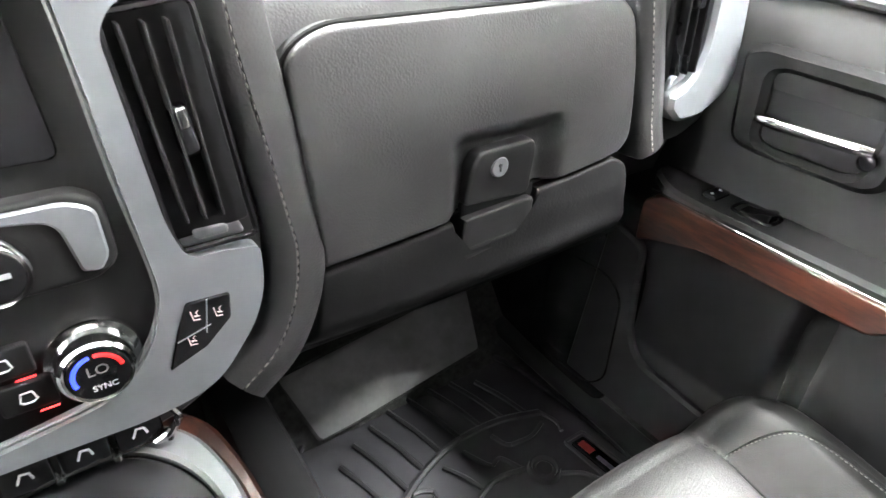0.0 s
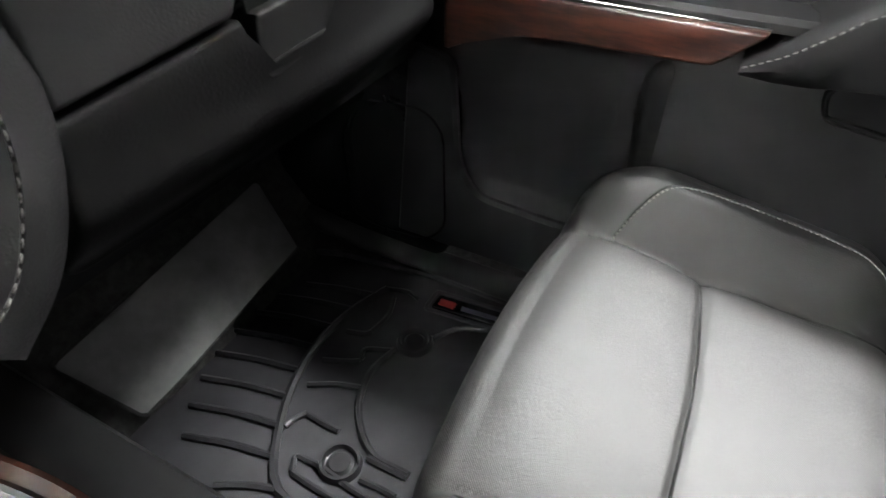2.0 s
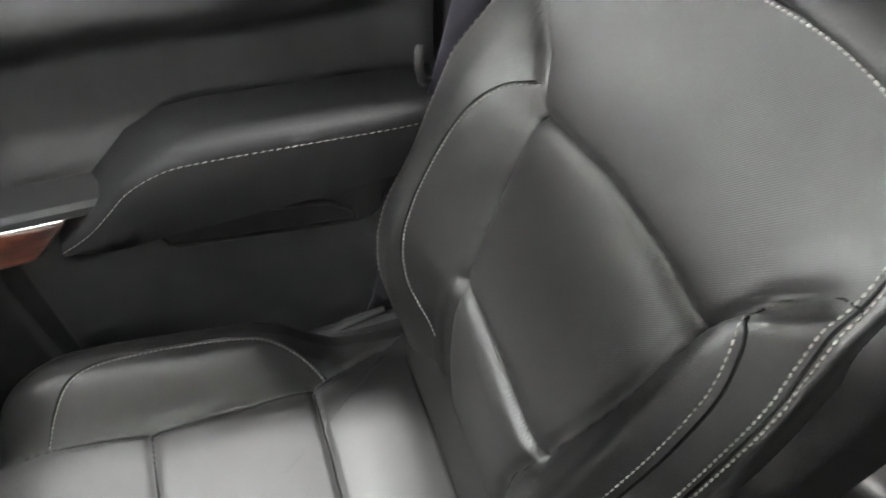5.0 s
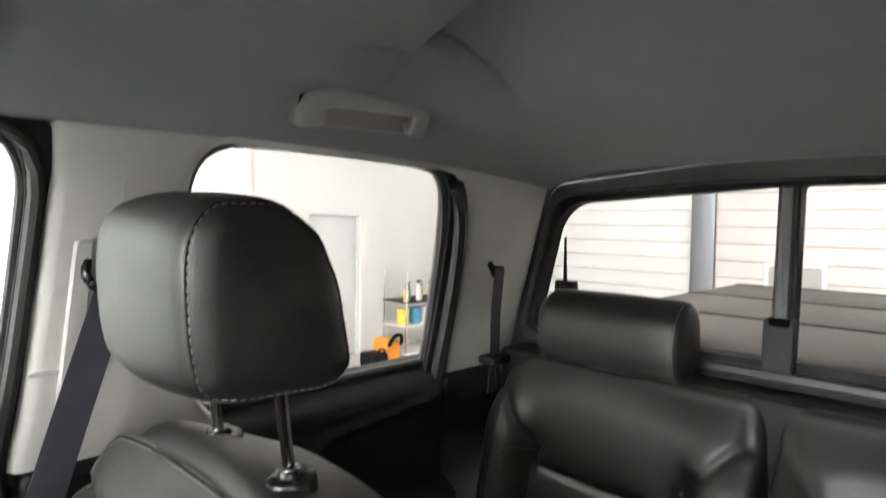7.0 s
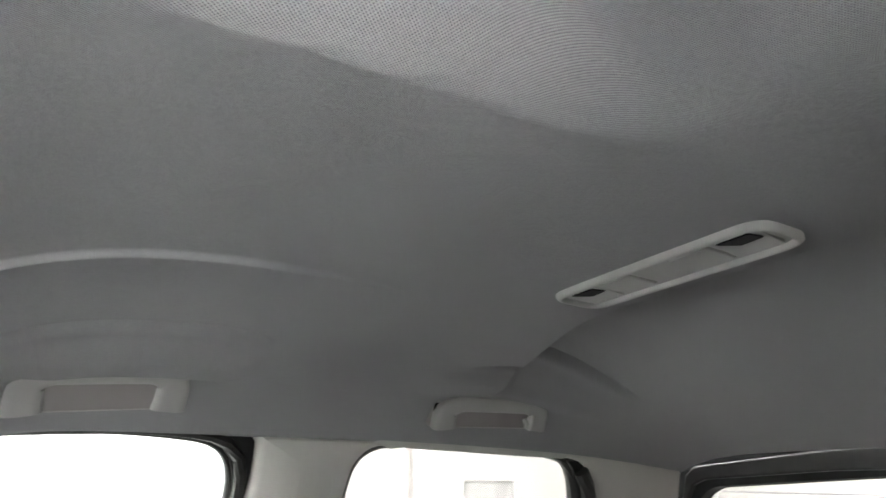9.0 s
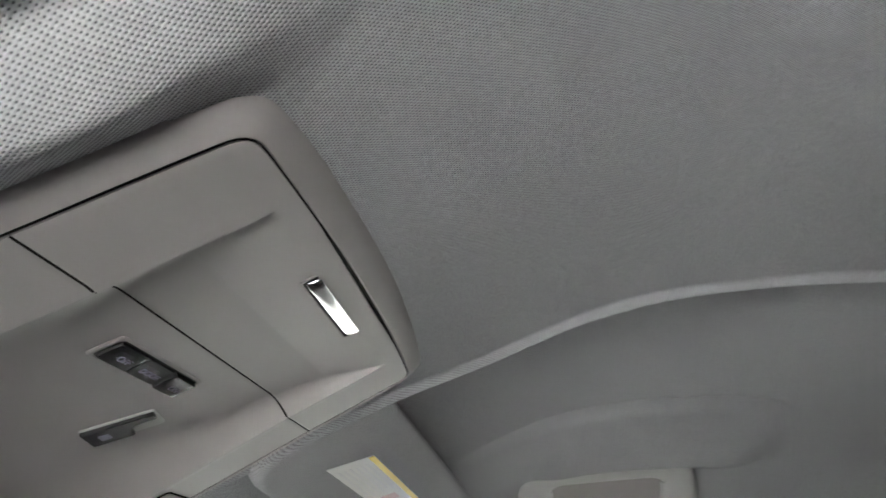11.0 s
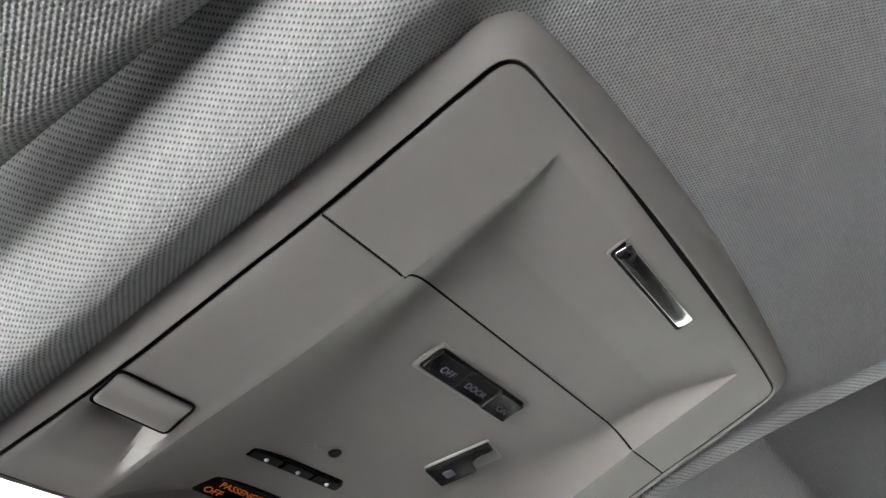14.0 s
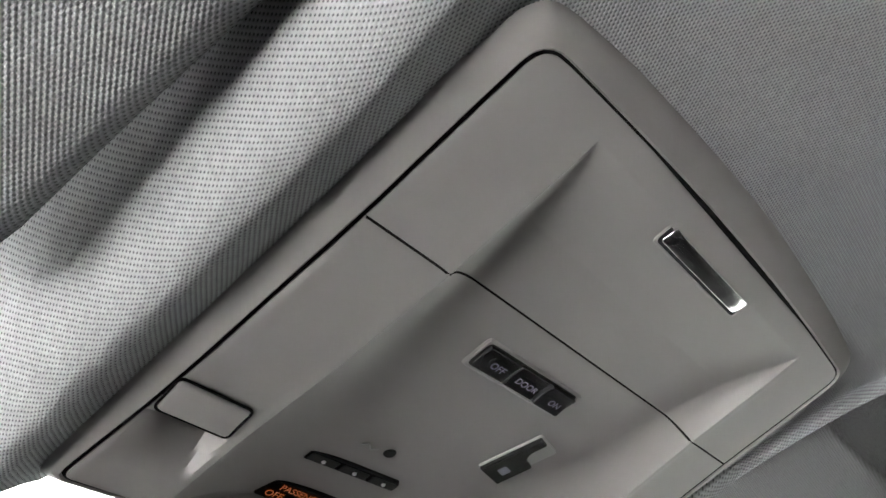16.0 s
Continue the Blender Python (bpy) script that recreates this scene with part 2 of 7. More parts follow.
def glowing(name, color, strength):
    m = material(name, (0.01, 0.01, 0.01), 0.4)
    bsdf(m).inputs["Emission Color"].default_value = (*color, 1)
    bsdf(m).inputs["Emission Strength"].default_value = strength
    return m


DIMINK = material("dim_violet_print", (0.11, 0.103, 0.15), 0.6)
mottle(DIMINK, (0.11, 0.103, 0.15), 0.05, 50)
AMBER = glowing("amber_display_glow", (1.0, 0.25, 0.06), 0.16)
REDGLOW = glowing("red_indicator_glow", (1.0, 0.03, 0.03), 1.2)
BLUEGLOW = glowing("blue_backlight", (0.03, 0.06, 1.0), 0.8)
REDBACK = glowing("red_backlight", (1.0, 0.02, 0.02), 0.5)


def glazing(name, tint, gloss=0.05):
    m = bpy.data.materials.new(name)
    m.use_nodes = True
    m.node_tree.nodes.remove(bsdf(m))
    clear, shine, mixed = node(m, "ShaderNodeBsdfTransparent"), node(m, "ShaderNodeBsdfGlossy", Roughness=0.02), node(m, "ShaderNodeMixShader", Fac=gloss)
    clear.inputs["Color"].default_value = (*tint, 1)
    wire(m, clear, 0, mixed, 1)
    wire(m, shine, 0, mixed, 2)
    wire(m, mixed, 0, m.node_tree.nodes["Material Output"], "Surface")
    return m


GLASS = glazing("window_glass", (0.93, 0.95, 0.94))
TINTED = glazing("tinted_rear_glass", (0.83, 0.82, 0.81), 0.003)


# ---- mesh tools: a piece of geometry is (points, faces) ----
class Frame:
    """A plane to build on: a point, two directions in it and the way out of it."""

    def __init__(self, o, u, v):
        self.o, self.u, self.v = (np.array(a, float) for a in (o, u, v))
        self.u, self.v = self.u / np.linalg.norm(self.u), self.v / np.linalg.norm(self.v)
        self.n = np.cross(self.u, self.v)

    def p(self, u, v, w=0.0):
        u, v, w = np.broadcast_arrays(np.asarray(u, float), np.asarray(v, float), np.asarray(w, float))
        return self.o + u[..., None] * self.u + v[..., None] * self.v + w[..., None] * self.n


def merge(*pieces):
    points, faces = [], []
    for v, f in pieces:
        at = len(points)
        points += [tuple(p) for p in v]
        faces += [tuple(i + at for i in face) for face in f]
    return points, faces


def normals(piece):
    """Smooth normals of a piece at its points."""
    me = bpy.data.meshes.new("tmp")
    me.from_pydata([tuple(map(float, p)) for p in piece[0]], [], [tuple(map(int, f)) for f in piece[1]])
    bm = bmesh.new()
    bm.from_mesh(me)
    bmesh.ops.recalc_face_normals(bm, faces=bm.faces)
    bm.normal_update()
    out = np.array([tuple(v.normal) for v in bm.verts])
    bm.free()
    bpy.data.meshes.remove(me)
    return out


def mesh(name, piece, mat, sharp=35):
    me = bpy.data.meshes.new(name)
    me.from_pydata([tuple(map(float, p)) for p in piece[0]], [], [tuple(map(int, f)) for f in piece[1]])
    bm = bmesh.new()
    bm.from_mesh(me)
    bmesh.ops.recalc_face_normals(bm, faces=bm.faces)
    bm.to_mesh(me)
    bm.free()
    me.materials.append(mat)
    me.polygons.foreach_set("use_smooth", [True] * len(me.polygons))
    if len(piece) > 2:
        way = np.array([tuple(v.normal) for v in me.vertices])
        sign = 1.0 if (way * piece[2]).sum() > 0 else -1.0
        me.normals_split_custom_set_from_vertices([tuple(n * sign) for n in piece[2]])
    else:
        me.set_sharp_from_angle(angle=radians(sharp))
    return me


def thing(name, where, label, category, group="", kind=""):
    ob = new(name)
    ob.location = where
    ob.empty_display_size = 0.05
    return tagged(ob, label, category, group, kind)


def part(name, piece, mat, parent=None, label="", sharp=35):
    ob = new(name, mesh(name, piece, mat, sharp))
    if parent is not None:
        ob.parent = parent
        ob.matrix_parent_inverse = Matrix.Translation(-parent.location) if parent.type == "EMPTY" else Matrix.Identity(4)
    if label:
        ob["label"] = label
    return ob


def solid(name, piece, mat, label, category, kind="", group="", sharp=35):
    """A thing of one mesh."""
    return tagged(part(name, piece, mat, None, "", sharp), label, category, group, kind)


def rounded(poly, radius, n=8):
    """A polygon with its corners rounded; radius: one for all or one for each."""
    pts, out = [np.array(p, float) for p in poly], []
    rs = radius if isinstance(radius, (list, tuple)) else [radius] * len(pts)
    for i, p in enumerate(pts):
        a, b = pts[i - 1] - p, pts[(i + 1) % len(pts)] - p
        la, lb = np.linalg.norm(a), np.linalg.norm(b)
        k = min(rs[i], la * 0.48, lb * 0.48)
        if k < 1e-5:
            out.append(p)
            continue
        s, e = p + a / la * k, p + b / lb * k
        for t in np.linspace(0, 1, n):
            out.append((1 - t) ** 2 * s + 2 * t * (1 - t) * p + t * t * e)
    return np.array(out)


def even(pts, count, closed=True):
    """Points at even steps along a line."""
    pts = np.array(pts, float)
    if closed:
        pts = np.vstack([pts, pts[:1]])
    along = np.r_[0, np.cumsum(np.linalg.norm(np.diff(pts, axis=0), axis=1))]
    at = np.linspace(0, along[-1], count + 1)[:-1] if closed else np.linspace(0, along[-1], count)
    return np.stack([np.interp(at, along, pts[:, k]) for k in range(pts.shape[1])], 1)


def smooth_line(pts, count=60):
    """A line bent smoothly through a few points."""
    p = np.array(pts, float)
    p = np.vstack([2 * p[0] - p[1], p, 2 * p[-1] - p[-2]])
    out = []
    for i in range(1, len(p) - 2):
        for t in np.linspace(0, 1, 12, endpoint=False):
            out.append(0.5 * (2 * p[i] + (p[i + 1] - p[i - 1]) * t + (2 * p[i - 1] - 5 * p[i] + 4 * p[i + 1] - p[i + 2]) * t * t + (3 * p[i] - p[i - 1] - 3 * p[i + 1] + p[i + 2]) * t**3))
    out.append(p[-2])
    return even(out, count, False)


def inward(line):
    """The inward normals of a closed flat line."""
    d = np.roll(line, -1, 0) - np.roll(line, 1, 0)
    d /= np.linalg.norm(d, axis=1)[:, None] + 1e-9
    area = np.sum(line[:, 0] * np.roll(line[:, 1], -1) - line[:, 1] * np.roll(line[:, 0], -1))
    n = np.stack([-d[:, 1], d[:, 0]], 1)
    return n if area > 0 else -n


def skin(rings, cap_first=True, cap_last=True, closed=True):
    """Faces between rings of points."""
    n = len(rings[0])
    pts = np.concatenate(rings)
    faces = []
    for r in range(len(rings) - 1):
        for i in range(n if closed else n - 1):
            j = (i + 1) % n
            faces.append((r * n + i, r * n + j, (r + 1) * n + j, (r + 1) * n + i))
    if cap_first:
        faces.append(tuple(range(n))[::-1])
    if cap_last:
        faces.append(tuple(range((len(rings) - 1) * n, len(rings) * n)))
    return [tuple(p) for p in pts], faces


def flat(u, v):
    return np.zeros_like(u)


def slab(line, fr, height=flat, edge=0.01, depth=0.05, rings=14, count=96, steps=4, hub=None):
    """A cushion or panel: a closed outline, a front of the given height, a rounded edge, sides and a back."""
    line = even(line, count)
    hub = np.array(hub if hub is not None else line.mean(0))
    rim = line + inward(line) * edge
    out = []
    for k in np.linspace(0.02, 1, rings):
        ring = hub + (rim - hub) * k
        out.append(fr.p(ring[:, 0], ring[:, 1], height(ring[:, 0], ring[:, 1])))
    w = height(rim[:, 0], rim[:, 1])
    for a in np.linspace(0, math.pi / 2, steps + 1)[1:]:
        ring = line + inward(line) * edge * (1 - math.sin(a))
        out.append(fr.p(ring[:, 0], ring[:, 1], w - edge * (1 - math.cos(a))))
    out.append(fr.p(line[:, 0], line[:, 1], np.minimum(w - edge * 1.01, -depth)))
    return skin(out)


def plate(line, fr, depth, bevel=0.002, lift=0.0):
    """A flat piece of any outline with a small chamfer, standing on the plane."""
    line = np.array(line, float)
    rim = line + inward(line) * bevel
    return skin([fr.p(line[:, 0], line[:, 1], lift), fr.p(line[:, 0], line[:, 1], lift + depth - bevel), fr.p(rim[:, 0], rim[:, 1], lift + depth)])


def band(outer, inner, fr, depth, bevel=0.003, lift=0.0, count=96):
    """A closed frame between two outlines."""
    a, b = even(outer, count), even(inner, count)
    b = np.roll(b, -int(np.argmin(np.linalg.norm(b - a[0], axis=1))), 0)
    ia, ib = a + inward(a) * bevel, b - inward(b) * bevel
    rings = [fr.p(q[:, 0], q[:, 1], w) for q, w in ((a, lift), (a, lift + depth - bevel), (ia, lift + depth), (ib, lift + depth), (b, lift + depth - bevel), (b, lift))]
    rings.append(rings[0])
    return skin(rings, False, False)


def box(x0, x1, y0, y1, z0, z1, r=0.004, seg=2):
    bm = bmesh.new()
    bmesh.ops.create_cube(bm, size=1.0, matrix=Matrix.Translation(((x0 + x1) / 2, (y0 + y1) / 2, (z0 + z1) / 2)) @ Matrix.Diagonal((x1 - x0, y1 - y0, z1 - z0, 1)))
    if r:
        bmesh.ops.bevel(bm, geom=bm.edges[:], offset=min(r, 0.49 * min(x1 - x0, y1 - y0, z1 - z0)), segments=seg, profile=0.5, affect="EDGES")
    bm.verts.index_update()
    piece = [tuple(v.co) for v in bm.verts], [tuple(v.index for v in f.verts) for f in bm.faces]
    bm.free()
    return piece


def tube(pts, r, seg=8, closed=False, flatten=1.0, side=None):
    """A round or flattened rod along a line. side: the way in which flatten squeezes it."""
    pts = np.array(pts, float)
    d = np.roll(pts, -1, 0) - np.roll(pts, 1, 0)
    if not closed:
        d[0], d[-1] = pts[1] - pts[0], pts[-1] - pts[-2]
    d /= np.linalg.norm(d, axis=1)[:, None] + 1e-12
    ref = np.array(side if side is not None else (0.31, 0.53, 0.79), float)
    rs = np.broadcast_to(np.asarray(r, float), (len(pts),))
    rings = []
    for a in np.linspace(0, 2 * math.pi, seg, endpoint=False):
        n1 = np.cross(d, ref)
        n1 /= np.linalg.norm(n1, axis=1)[:, None] + 1e-9
        n2 = np.cross(n1, d)
        rings.append(pts + (n1 * math.cos(a) + n2 * math.sin(a) * flatten) * rs[:, None])
    rings = [np.array([ring[i] for ring in rings]) for i in range(len(pts))]
    if closed:
        rings.append(rings[0])
    return skin(rings, not closed, not closed)


def strap(pts, wide, thick, width):
    """A flat band of webbing along a line; wide: the way across it."""
    pts = np.array(pts, float)
    wide = np.array(wide, float) / np.linalg.norm(wide)
    d = np.gradient(pts, axis=0)
    n = np.cross(d, wide)
    n /= np.linalg.norm(n, axis=1)[:, None]
    a = wide * width / 2
    return skin([np.array([p + a + k * thick / 2, p + a - k * thick / 2, p - a - k * thick / 2, p - a + k * thick / 2]) for p, k in zip(pts, n)])


def lathe(profile, fr, at=(0, 0), count=24):
    """A turned piece: (radius, height) pairs round the frame's way out."""
    a = np.linspace(0, 2 * math.pi, count, endpoint=False)
    return skin([fr.p(at[0] + r * np.cos(a), at[1] + r * np.sin(a), h) for r, h in profile])


def sheet(fn, us, vs):
    """A surface fn(u, v) -> points, with no thickness of its own."""
    u, v = np.meshgrid(us, vs)
    pts = fn(u, v).reshape(-1, 3)
    n, faces = len(us), []
    for r in range(len(vs) - 1):
        for c in range(n - 1):
            faces.append((r * n + c, r * n + c + 1, (r + 1) * n + c + 1, (r + 1) * n + c))
    return [tuple(p) for p in pts], faces


def stitches(pts, size=0.0009, length=0.0055, gap=0.003):
    """A row of short raised threads along a line."""
    pts = np.array(pts, float)
    total = np.linalg.norm(np.diff(pts, axis=0), axis=1).sum()
    n = max(2, int(total / (length + gap)))
    fine = even(pts, n * 3 + 1, False)
    pieces = []
    for i in range(n):
        a, b = fine[3 * i], fine[3 * i + 2]
        pieces.append(tube(np.array([a, (a + b) / 2, b]), [size * 0.5, size, size * 0.5], 5))
    return merge(*pieces)


def near(u, v, line):
    """The distance of points from a line of points in the plane."""
    line = np.array(line, float)
    best = np.full(np.shape(u), 9.0)
    for (au, av), (bu, bv) in zip(line[:-1], line[1:]):
        du, dv = bu - au, bv - av
        t = np.clip(((u - au) * du + (v - av) * dv) / (du * du + dv * dv + 1e-12), 0, 1)
        best = np.minimum(best, np.hypot(u - au - t * du, v - av - t * dv))
    return best


def groove(u, v, line, width, depth):
    return -depth * np.exp(-((near(u, v, line) / width) ** 2))


def ease(x, a, b):
    t = np.clip((x - a) / (b - a), 0, 1)
    return t * t * (3 - 2 * t)


def on(fr, height, line, lift=0.001):
    """A flat line laid on a cushion's front."""
    line = np.array(line, float)
    return fr.p(line[:, 0], line[:, 1], height(line[:, 0], line[:, 1]) + lift)


X, Y, Z = (1, 0, 0), (0, 1, 0), (0, 0, 1)


def pillow(line, fr, width, edge, bulge=0.0, count=72, steps=5, mids=5, rings=6):
    """A thick cushion between two rounded flat ends."""
    line = even(line, count)
    hub, inn = line.mean(0), inward(line)
    out = []
    for k in np.linspace(0.05, 1, rings):
        ring = hub + (line + inn * edge - hub) * k
        out.append(fr.p(ring[:, 0], ring[:, 1], 0.004 * (1 - k)))
    for a in np.linspace(0, math.pi / 2, steps + 1)[1:]:
        ring = line + inn * edge * (1 - math.sin(a))
        out.append(fr.p(ring[:, 0], ring[:, 1], -edge * (1 - math.cos(a))))
    for t in np.linspace(0, 1, mids + 2)[1:-1]:
        ring = line - inn * bulge * math.sin(math.pi * t)
        out.append(fr.p(ring[:, 0], ring[:, 1], -edge - t * (width - 2 * edge)))
    for a in np.linspace(math.pi / 2, 0, steps + 1)[:-1]:
        ring = line + inn * edge * (1 - math.sin(a))
        out.append(fr.p(ring[:, 0], ring[:, 1], -width + edge * (1 - math.cos(a))))
    for k in np.linspace(1, 0.05, rings):
        ring = hub + (line + inn * edge - hub) * k
        out.append(fr.p(ring[:, 0], ring[:, 1], -width - 0.004 * (1 - k)))
    return skin(out)


def split(piece, fr, which):
    """Pieces by region: which(u, v, w) names the region of each face's middle."""
    pts = np.array(piece[0], float)
    out = {}
    mids = np.array([pts[list(f)].mean(0) for f in piece[1]]) - fr.o
    names = which(mids @ fr.u, mids @ fr.v, mids @ fr.n)
    for f, name in zip(piece[1], names):
        out.setdefault(name, []).append(f)
    made, way = {}, normals(piece)
    for name, faces in out.items():
        used = sorted({i for f in faces for i in f})
        to = {i: k for k, i in enumerate(used)}
        made[name] = ([tuple(pts[i]) for i in used], [tuple(to[i] for i in f) for f in faces], way[used])
    return made


# ---- the shop round the truck ----
FLOOR_Z = -0.80
solid("ground", box(-7.5, 7.2, -9.3, 8, FLOOR_Z - 0.2, FLOOR_Z, 0), EPOXY, "smooth pale epoxy floor of a workshop", "floor", "structure")
solid("ceiling", box(-7.5, 7.2, -9.3, 8, 3.6, 3.8, 0), CONCRETE, "plain grey workshop ceiling", "ceiling", "structure")
solid("wall_north", box(-7.5, 7.2, 8, 8.2, FLOOR_Z, 3.6, 0), WHITE, "plain white workshop wall", "wall", "structure")
solid("wall_west", box(-7.5, -7.3, -9.3, 8, FLOOR_Z, 3.6, 0), WHITE, "plain white workshop wall", "wall", "structure")
D0, D1, DT = -5.48, -4.60, 1.25
solid("wall_east", merge(box(6.85, 7.05, D1, 8, FLOOR_Z, 3.6, 0), box(6.85, 7.05, -9.3, D0, FLOOR_Z, 3.6, 0), box(6.85, 7.05, D0, D1, DT, 3.6, 0)), WHITE, "plain white painted workshop wall with a doorway", "wall", "structure")
shop_door = thing("door_3", (6.93, -5.04, FLOOR_Z), "white painted service door set back in the wall, shut", "door", kind="structure")
part("door_leaf", box(6.94, 6.98, D0 + 0.03, D1 - 0.03, FLOOR_Z + 0.01, DT - 0.03, 0.004), DOORPAINT, shop_door)
for y0, y1, z0, z1 in ((D0, D0 + 0.03, FLOOR_Z, DT), (D1 - 0.03, D1, FLOOR_Z, DT), (D0 + 0.03, D1 - 0.03, DT - 0.03, DT)):
    part("door_frame", box(6.90, 6.99, y0, y1, z0, z1, 0.003), DOORPAINT, shop_door)
part("door_knob", lathe([(0.02, 0.05), (0.028, 0.04), (0.02, 0.015), (0.03, 0.0)], Frame((6.94, D1 - 0.10, 0.20), (0, -1, 0), Z)), STEEL, shop_door, "steel door knob")
for z in (-0.55, 0.25, 0.98):
    part("hinge", box(6.925, 6.942, D0 + 0.02, D0 + 0.045, z, z + 0.10, 0.002), STEEL, shop_door)
solid("conduit", box(6.80, 6.85, -3.76, -3.68, FLOOR_Z, 3.6, 0.01), SIDING, "pale vertical conduit on the workshop wall", "conduit")
solid("wall_switch", box(6.82, 6.85, -4.46, -4.38, 0.28, 0.42, 0.006), DARK, "small dark wall switch with a red mark", "wall switch")
solid("wall_south_shop", merge(box(-7.5, -2.2, -9.3, -9.1, FLOOR_Z, 3.6, 0), box(6.4, 7.05, -9.3, -9.1, FLOOR_Z, 3.6, 0), box(-2.2, 6.4, -9.3, -9.1, 2.6, 3.6, 0)), WHITE, "white workshop wall round the overhead door", "wall", "structure")
roller = thing("door_4", (0.5, -9.15, FLOOR_Z), "cream ribbed overhead door with a small window, closed", "overhead door", kind="structure")
for k in range(14):
    z0 = FLOOR_Z + 0.243 * k
    part("door_section", box(-2.2, 3.22, -9.22, -9.14, z0 + 0.006, z0 + 0.237, 0.012), SIDING, roller)
part("door_track", box(3.20, 3.54, -9.12, -9.04, FLOOR_Z, 2.7, 0.01), SILVER, roller, "grey door track")
part("door_light", band(rounded([(-2.55, 0.24), (-2.55, 0.68), (-1.78, 0.68), (-1.78, 0.24)], 0.05), rounded([(-2.48, 0.30), (-2.48, 0.62), (-1.85, 0.62), (-1.85, 0.30)], 0.05), Frame((0, -9.14, 0), (-1, 0, 0), Z), 0.03, 0.01), WHITE, roller, "white window surround")
part("door_pane", plate(rounded([(-2.48, 0.30), (-2.48, 0.62), (-1.85, 0.62), (-1.85, 0.30)], 0.05), Frame((0, -9.14, 0), (-1, 0, 0), Z), 0.008, 0.002), CONCRETE, roller)


second = thing("door_5", (4.9, -9.15, FLOOR_Z), "white ribbed overhead door beside the cream one, closed", "overhead door", kind="structure")
for k in range(14):
    z0 = FLOOR_Z + 0.243 * k
    part("door_section", box(3.54, 6.4, -9.22, -9.14, z0 + 0.006, z0 + 0.237, 0.012), WHITE, second)


def bottle(x, y, z, h, r, mat, label):
    ob = thing("spray_bottle", (x, y, z), label, "bottle", "bottles on the shop bench")
    fr = Frame((x, y, z), X, Y)
    part("bottle_body", lathe([(r * 0.9, 0.0), (r, 0.01), (r, h * 0.6), (r * 0.45, h * 0.78), (r * 0.4, h * 0.82)], fr, (0, 0), 16), mat, ob)
    part("trigger_cap", merge(lathe([(r * 0.42, h * 0.82), (r * 0.42, h * 0.92), (r * 0.2, h)], fr, (0, 0), 12), box(x - 0.015, x + 0.015, y - 0.06, y + 0.04, z + h * 0.88, z + h * 0.97, 0.006)), GLOSS, ob)


rack = thing("shop_rack", (6.35, -6.3, FLOOR_Z), "pale wire shop rack holding bottles and tubs", "rack")
for y in (-6.85, -5.72):
    for x in (6.12, 6.62):
        part("rack_post", box(x - 0.015, x + 0.015, y - 0.015, y + 0.015, FLOOR_Z, 0.45, 0.003), STEEL, rack)
for z in (-0.70, -0.32, 0.02):
    part("rack_shelf", box(6.08, 6.66, -6.88, -5.69, z - 0.015, z, 0.004), PLASTIC if z > 0 else PAPER, rack)
for k in range(9):
    y = -5.80 - 0.12 * k
    bottle(6.22 + 0.1 * (k % 2), y, 0.02, 0.24 + 0.03 * (k % 3), 0.042, (YELLOW, TEAL, PAPER, YELLOW, ORANGE, PAPER, TEAL, YELLOW, PAPER)[k], ("yellow", "blue", "white", "yellow", "orange", "white", "blue", "yellow", "white")[k] + " spray bottle standing on the shop rack")
for k in range(5):
    y = -5.82 - 0.22 * k
    solid("tub", lathe([(0.075, 0.0), (0.085, 0.01), (0.09, 0.20), (0.094, 0.21), (0.094, 0.23), (0.03, 0.235)], Frame((6.30, y, -0.32), X, Y), (0, 0), 20), (YELLOW, TEAL, PAPER, PAPER, YELLOW)[k], ("yellow", "blue", "white", "white", "yellow")[k] + " plastic tub standing on the shop rack", "tub", "", "tubs on the rack")
solid("tool_bag", pillow(rounded([(5.36, -0.79), (5.36, -0.52), (5.42, -0.46), (5.58, -0.46), (5.66, -0.54), (5.66, -0.79)], 0.05), Frame((6.15, 0, 0), (0, -1, 0), Z), 0.30, 0.05), ORANGE, "orange tool bag with dark straps on the shop floor", "tool bag")
solid("bag_strap", tube(smooth_line([(6.12, -5.40, -0.55), (6.06, -5.45, -0.42), (6.06, -5.57, -0.42), (6.12, -5.63, -0.55)], 24), 0.028, 8), DARK, "dark strap looped over the tool bag", "strap")
solid("tool_case", merge(box(6.05, 6.35, -5.34, -5.08, FLOOR_Z, -0.62, 0.02), tube(smooth_line([(6.05, -5.28, -0.63), (6.04, -5.25, -0.56), (6.04, -5.17, -0.56), (6.05, -5.14, -0.63)], 20), 0.014, 8)), DARK, "low black tool case standing beside the bag", "tool case")


# ---- cabin: headliner ----
CREASE = smooth_line([(-0.50, 0.205), (-0.45, 0.20), (-0.37, 0.186), (-0.29, 0.172), (-0.227, 0.163), (-0.15, 0.160), (-0.06, 0.163), (0.0, 0.169), (0.04, 0.175), (0.075, 0.178), (0.11, 0.174), (0.16, 0.163), (0.25, 0.160), (0.6, 0.158)], 200)


def crease_x(y):
    """Half width of the lowered middle of the headliner."""
    return np.interp(y, CREASE[:, 0], CREASE[:, 1])


ROOF_MID = smooth_line([(-1.5, 1.25), (-1.29, 1.285), (-1.1, 1.335), (-0.9, 1.385), (-0.7, 1.412), (-0.55, 1.404), (-0.3, 1.403), (-0.12, 1.40), (0.0, 1.383), (0.10, 1.343), (0.23, 1.276), (0.36, 1.208), (0.6, 1.08)], 300)
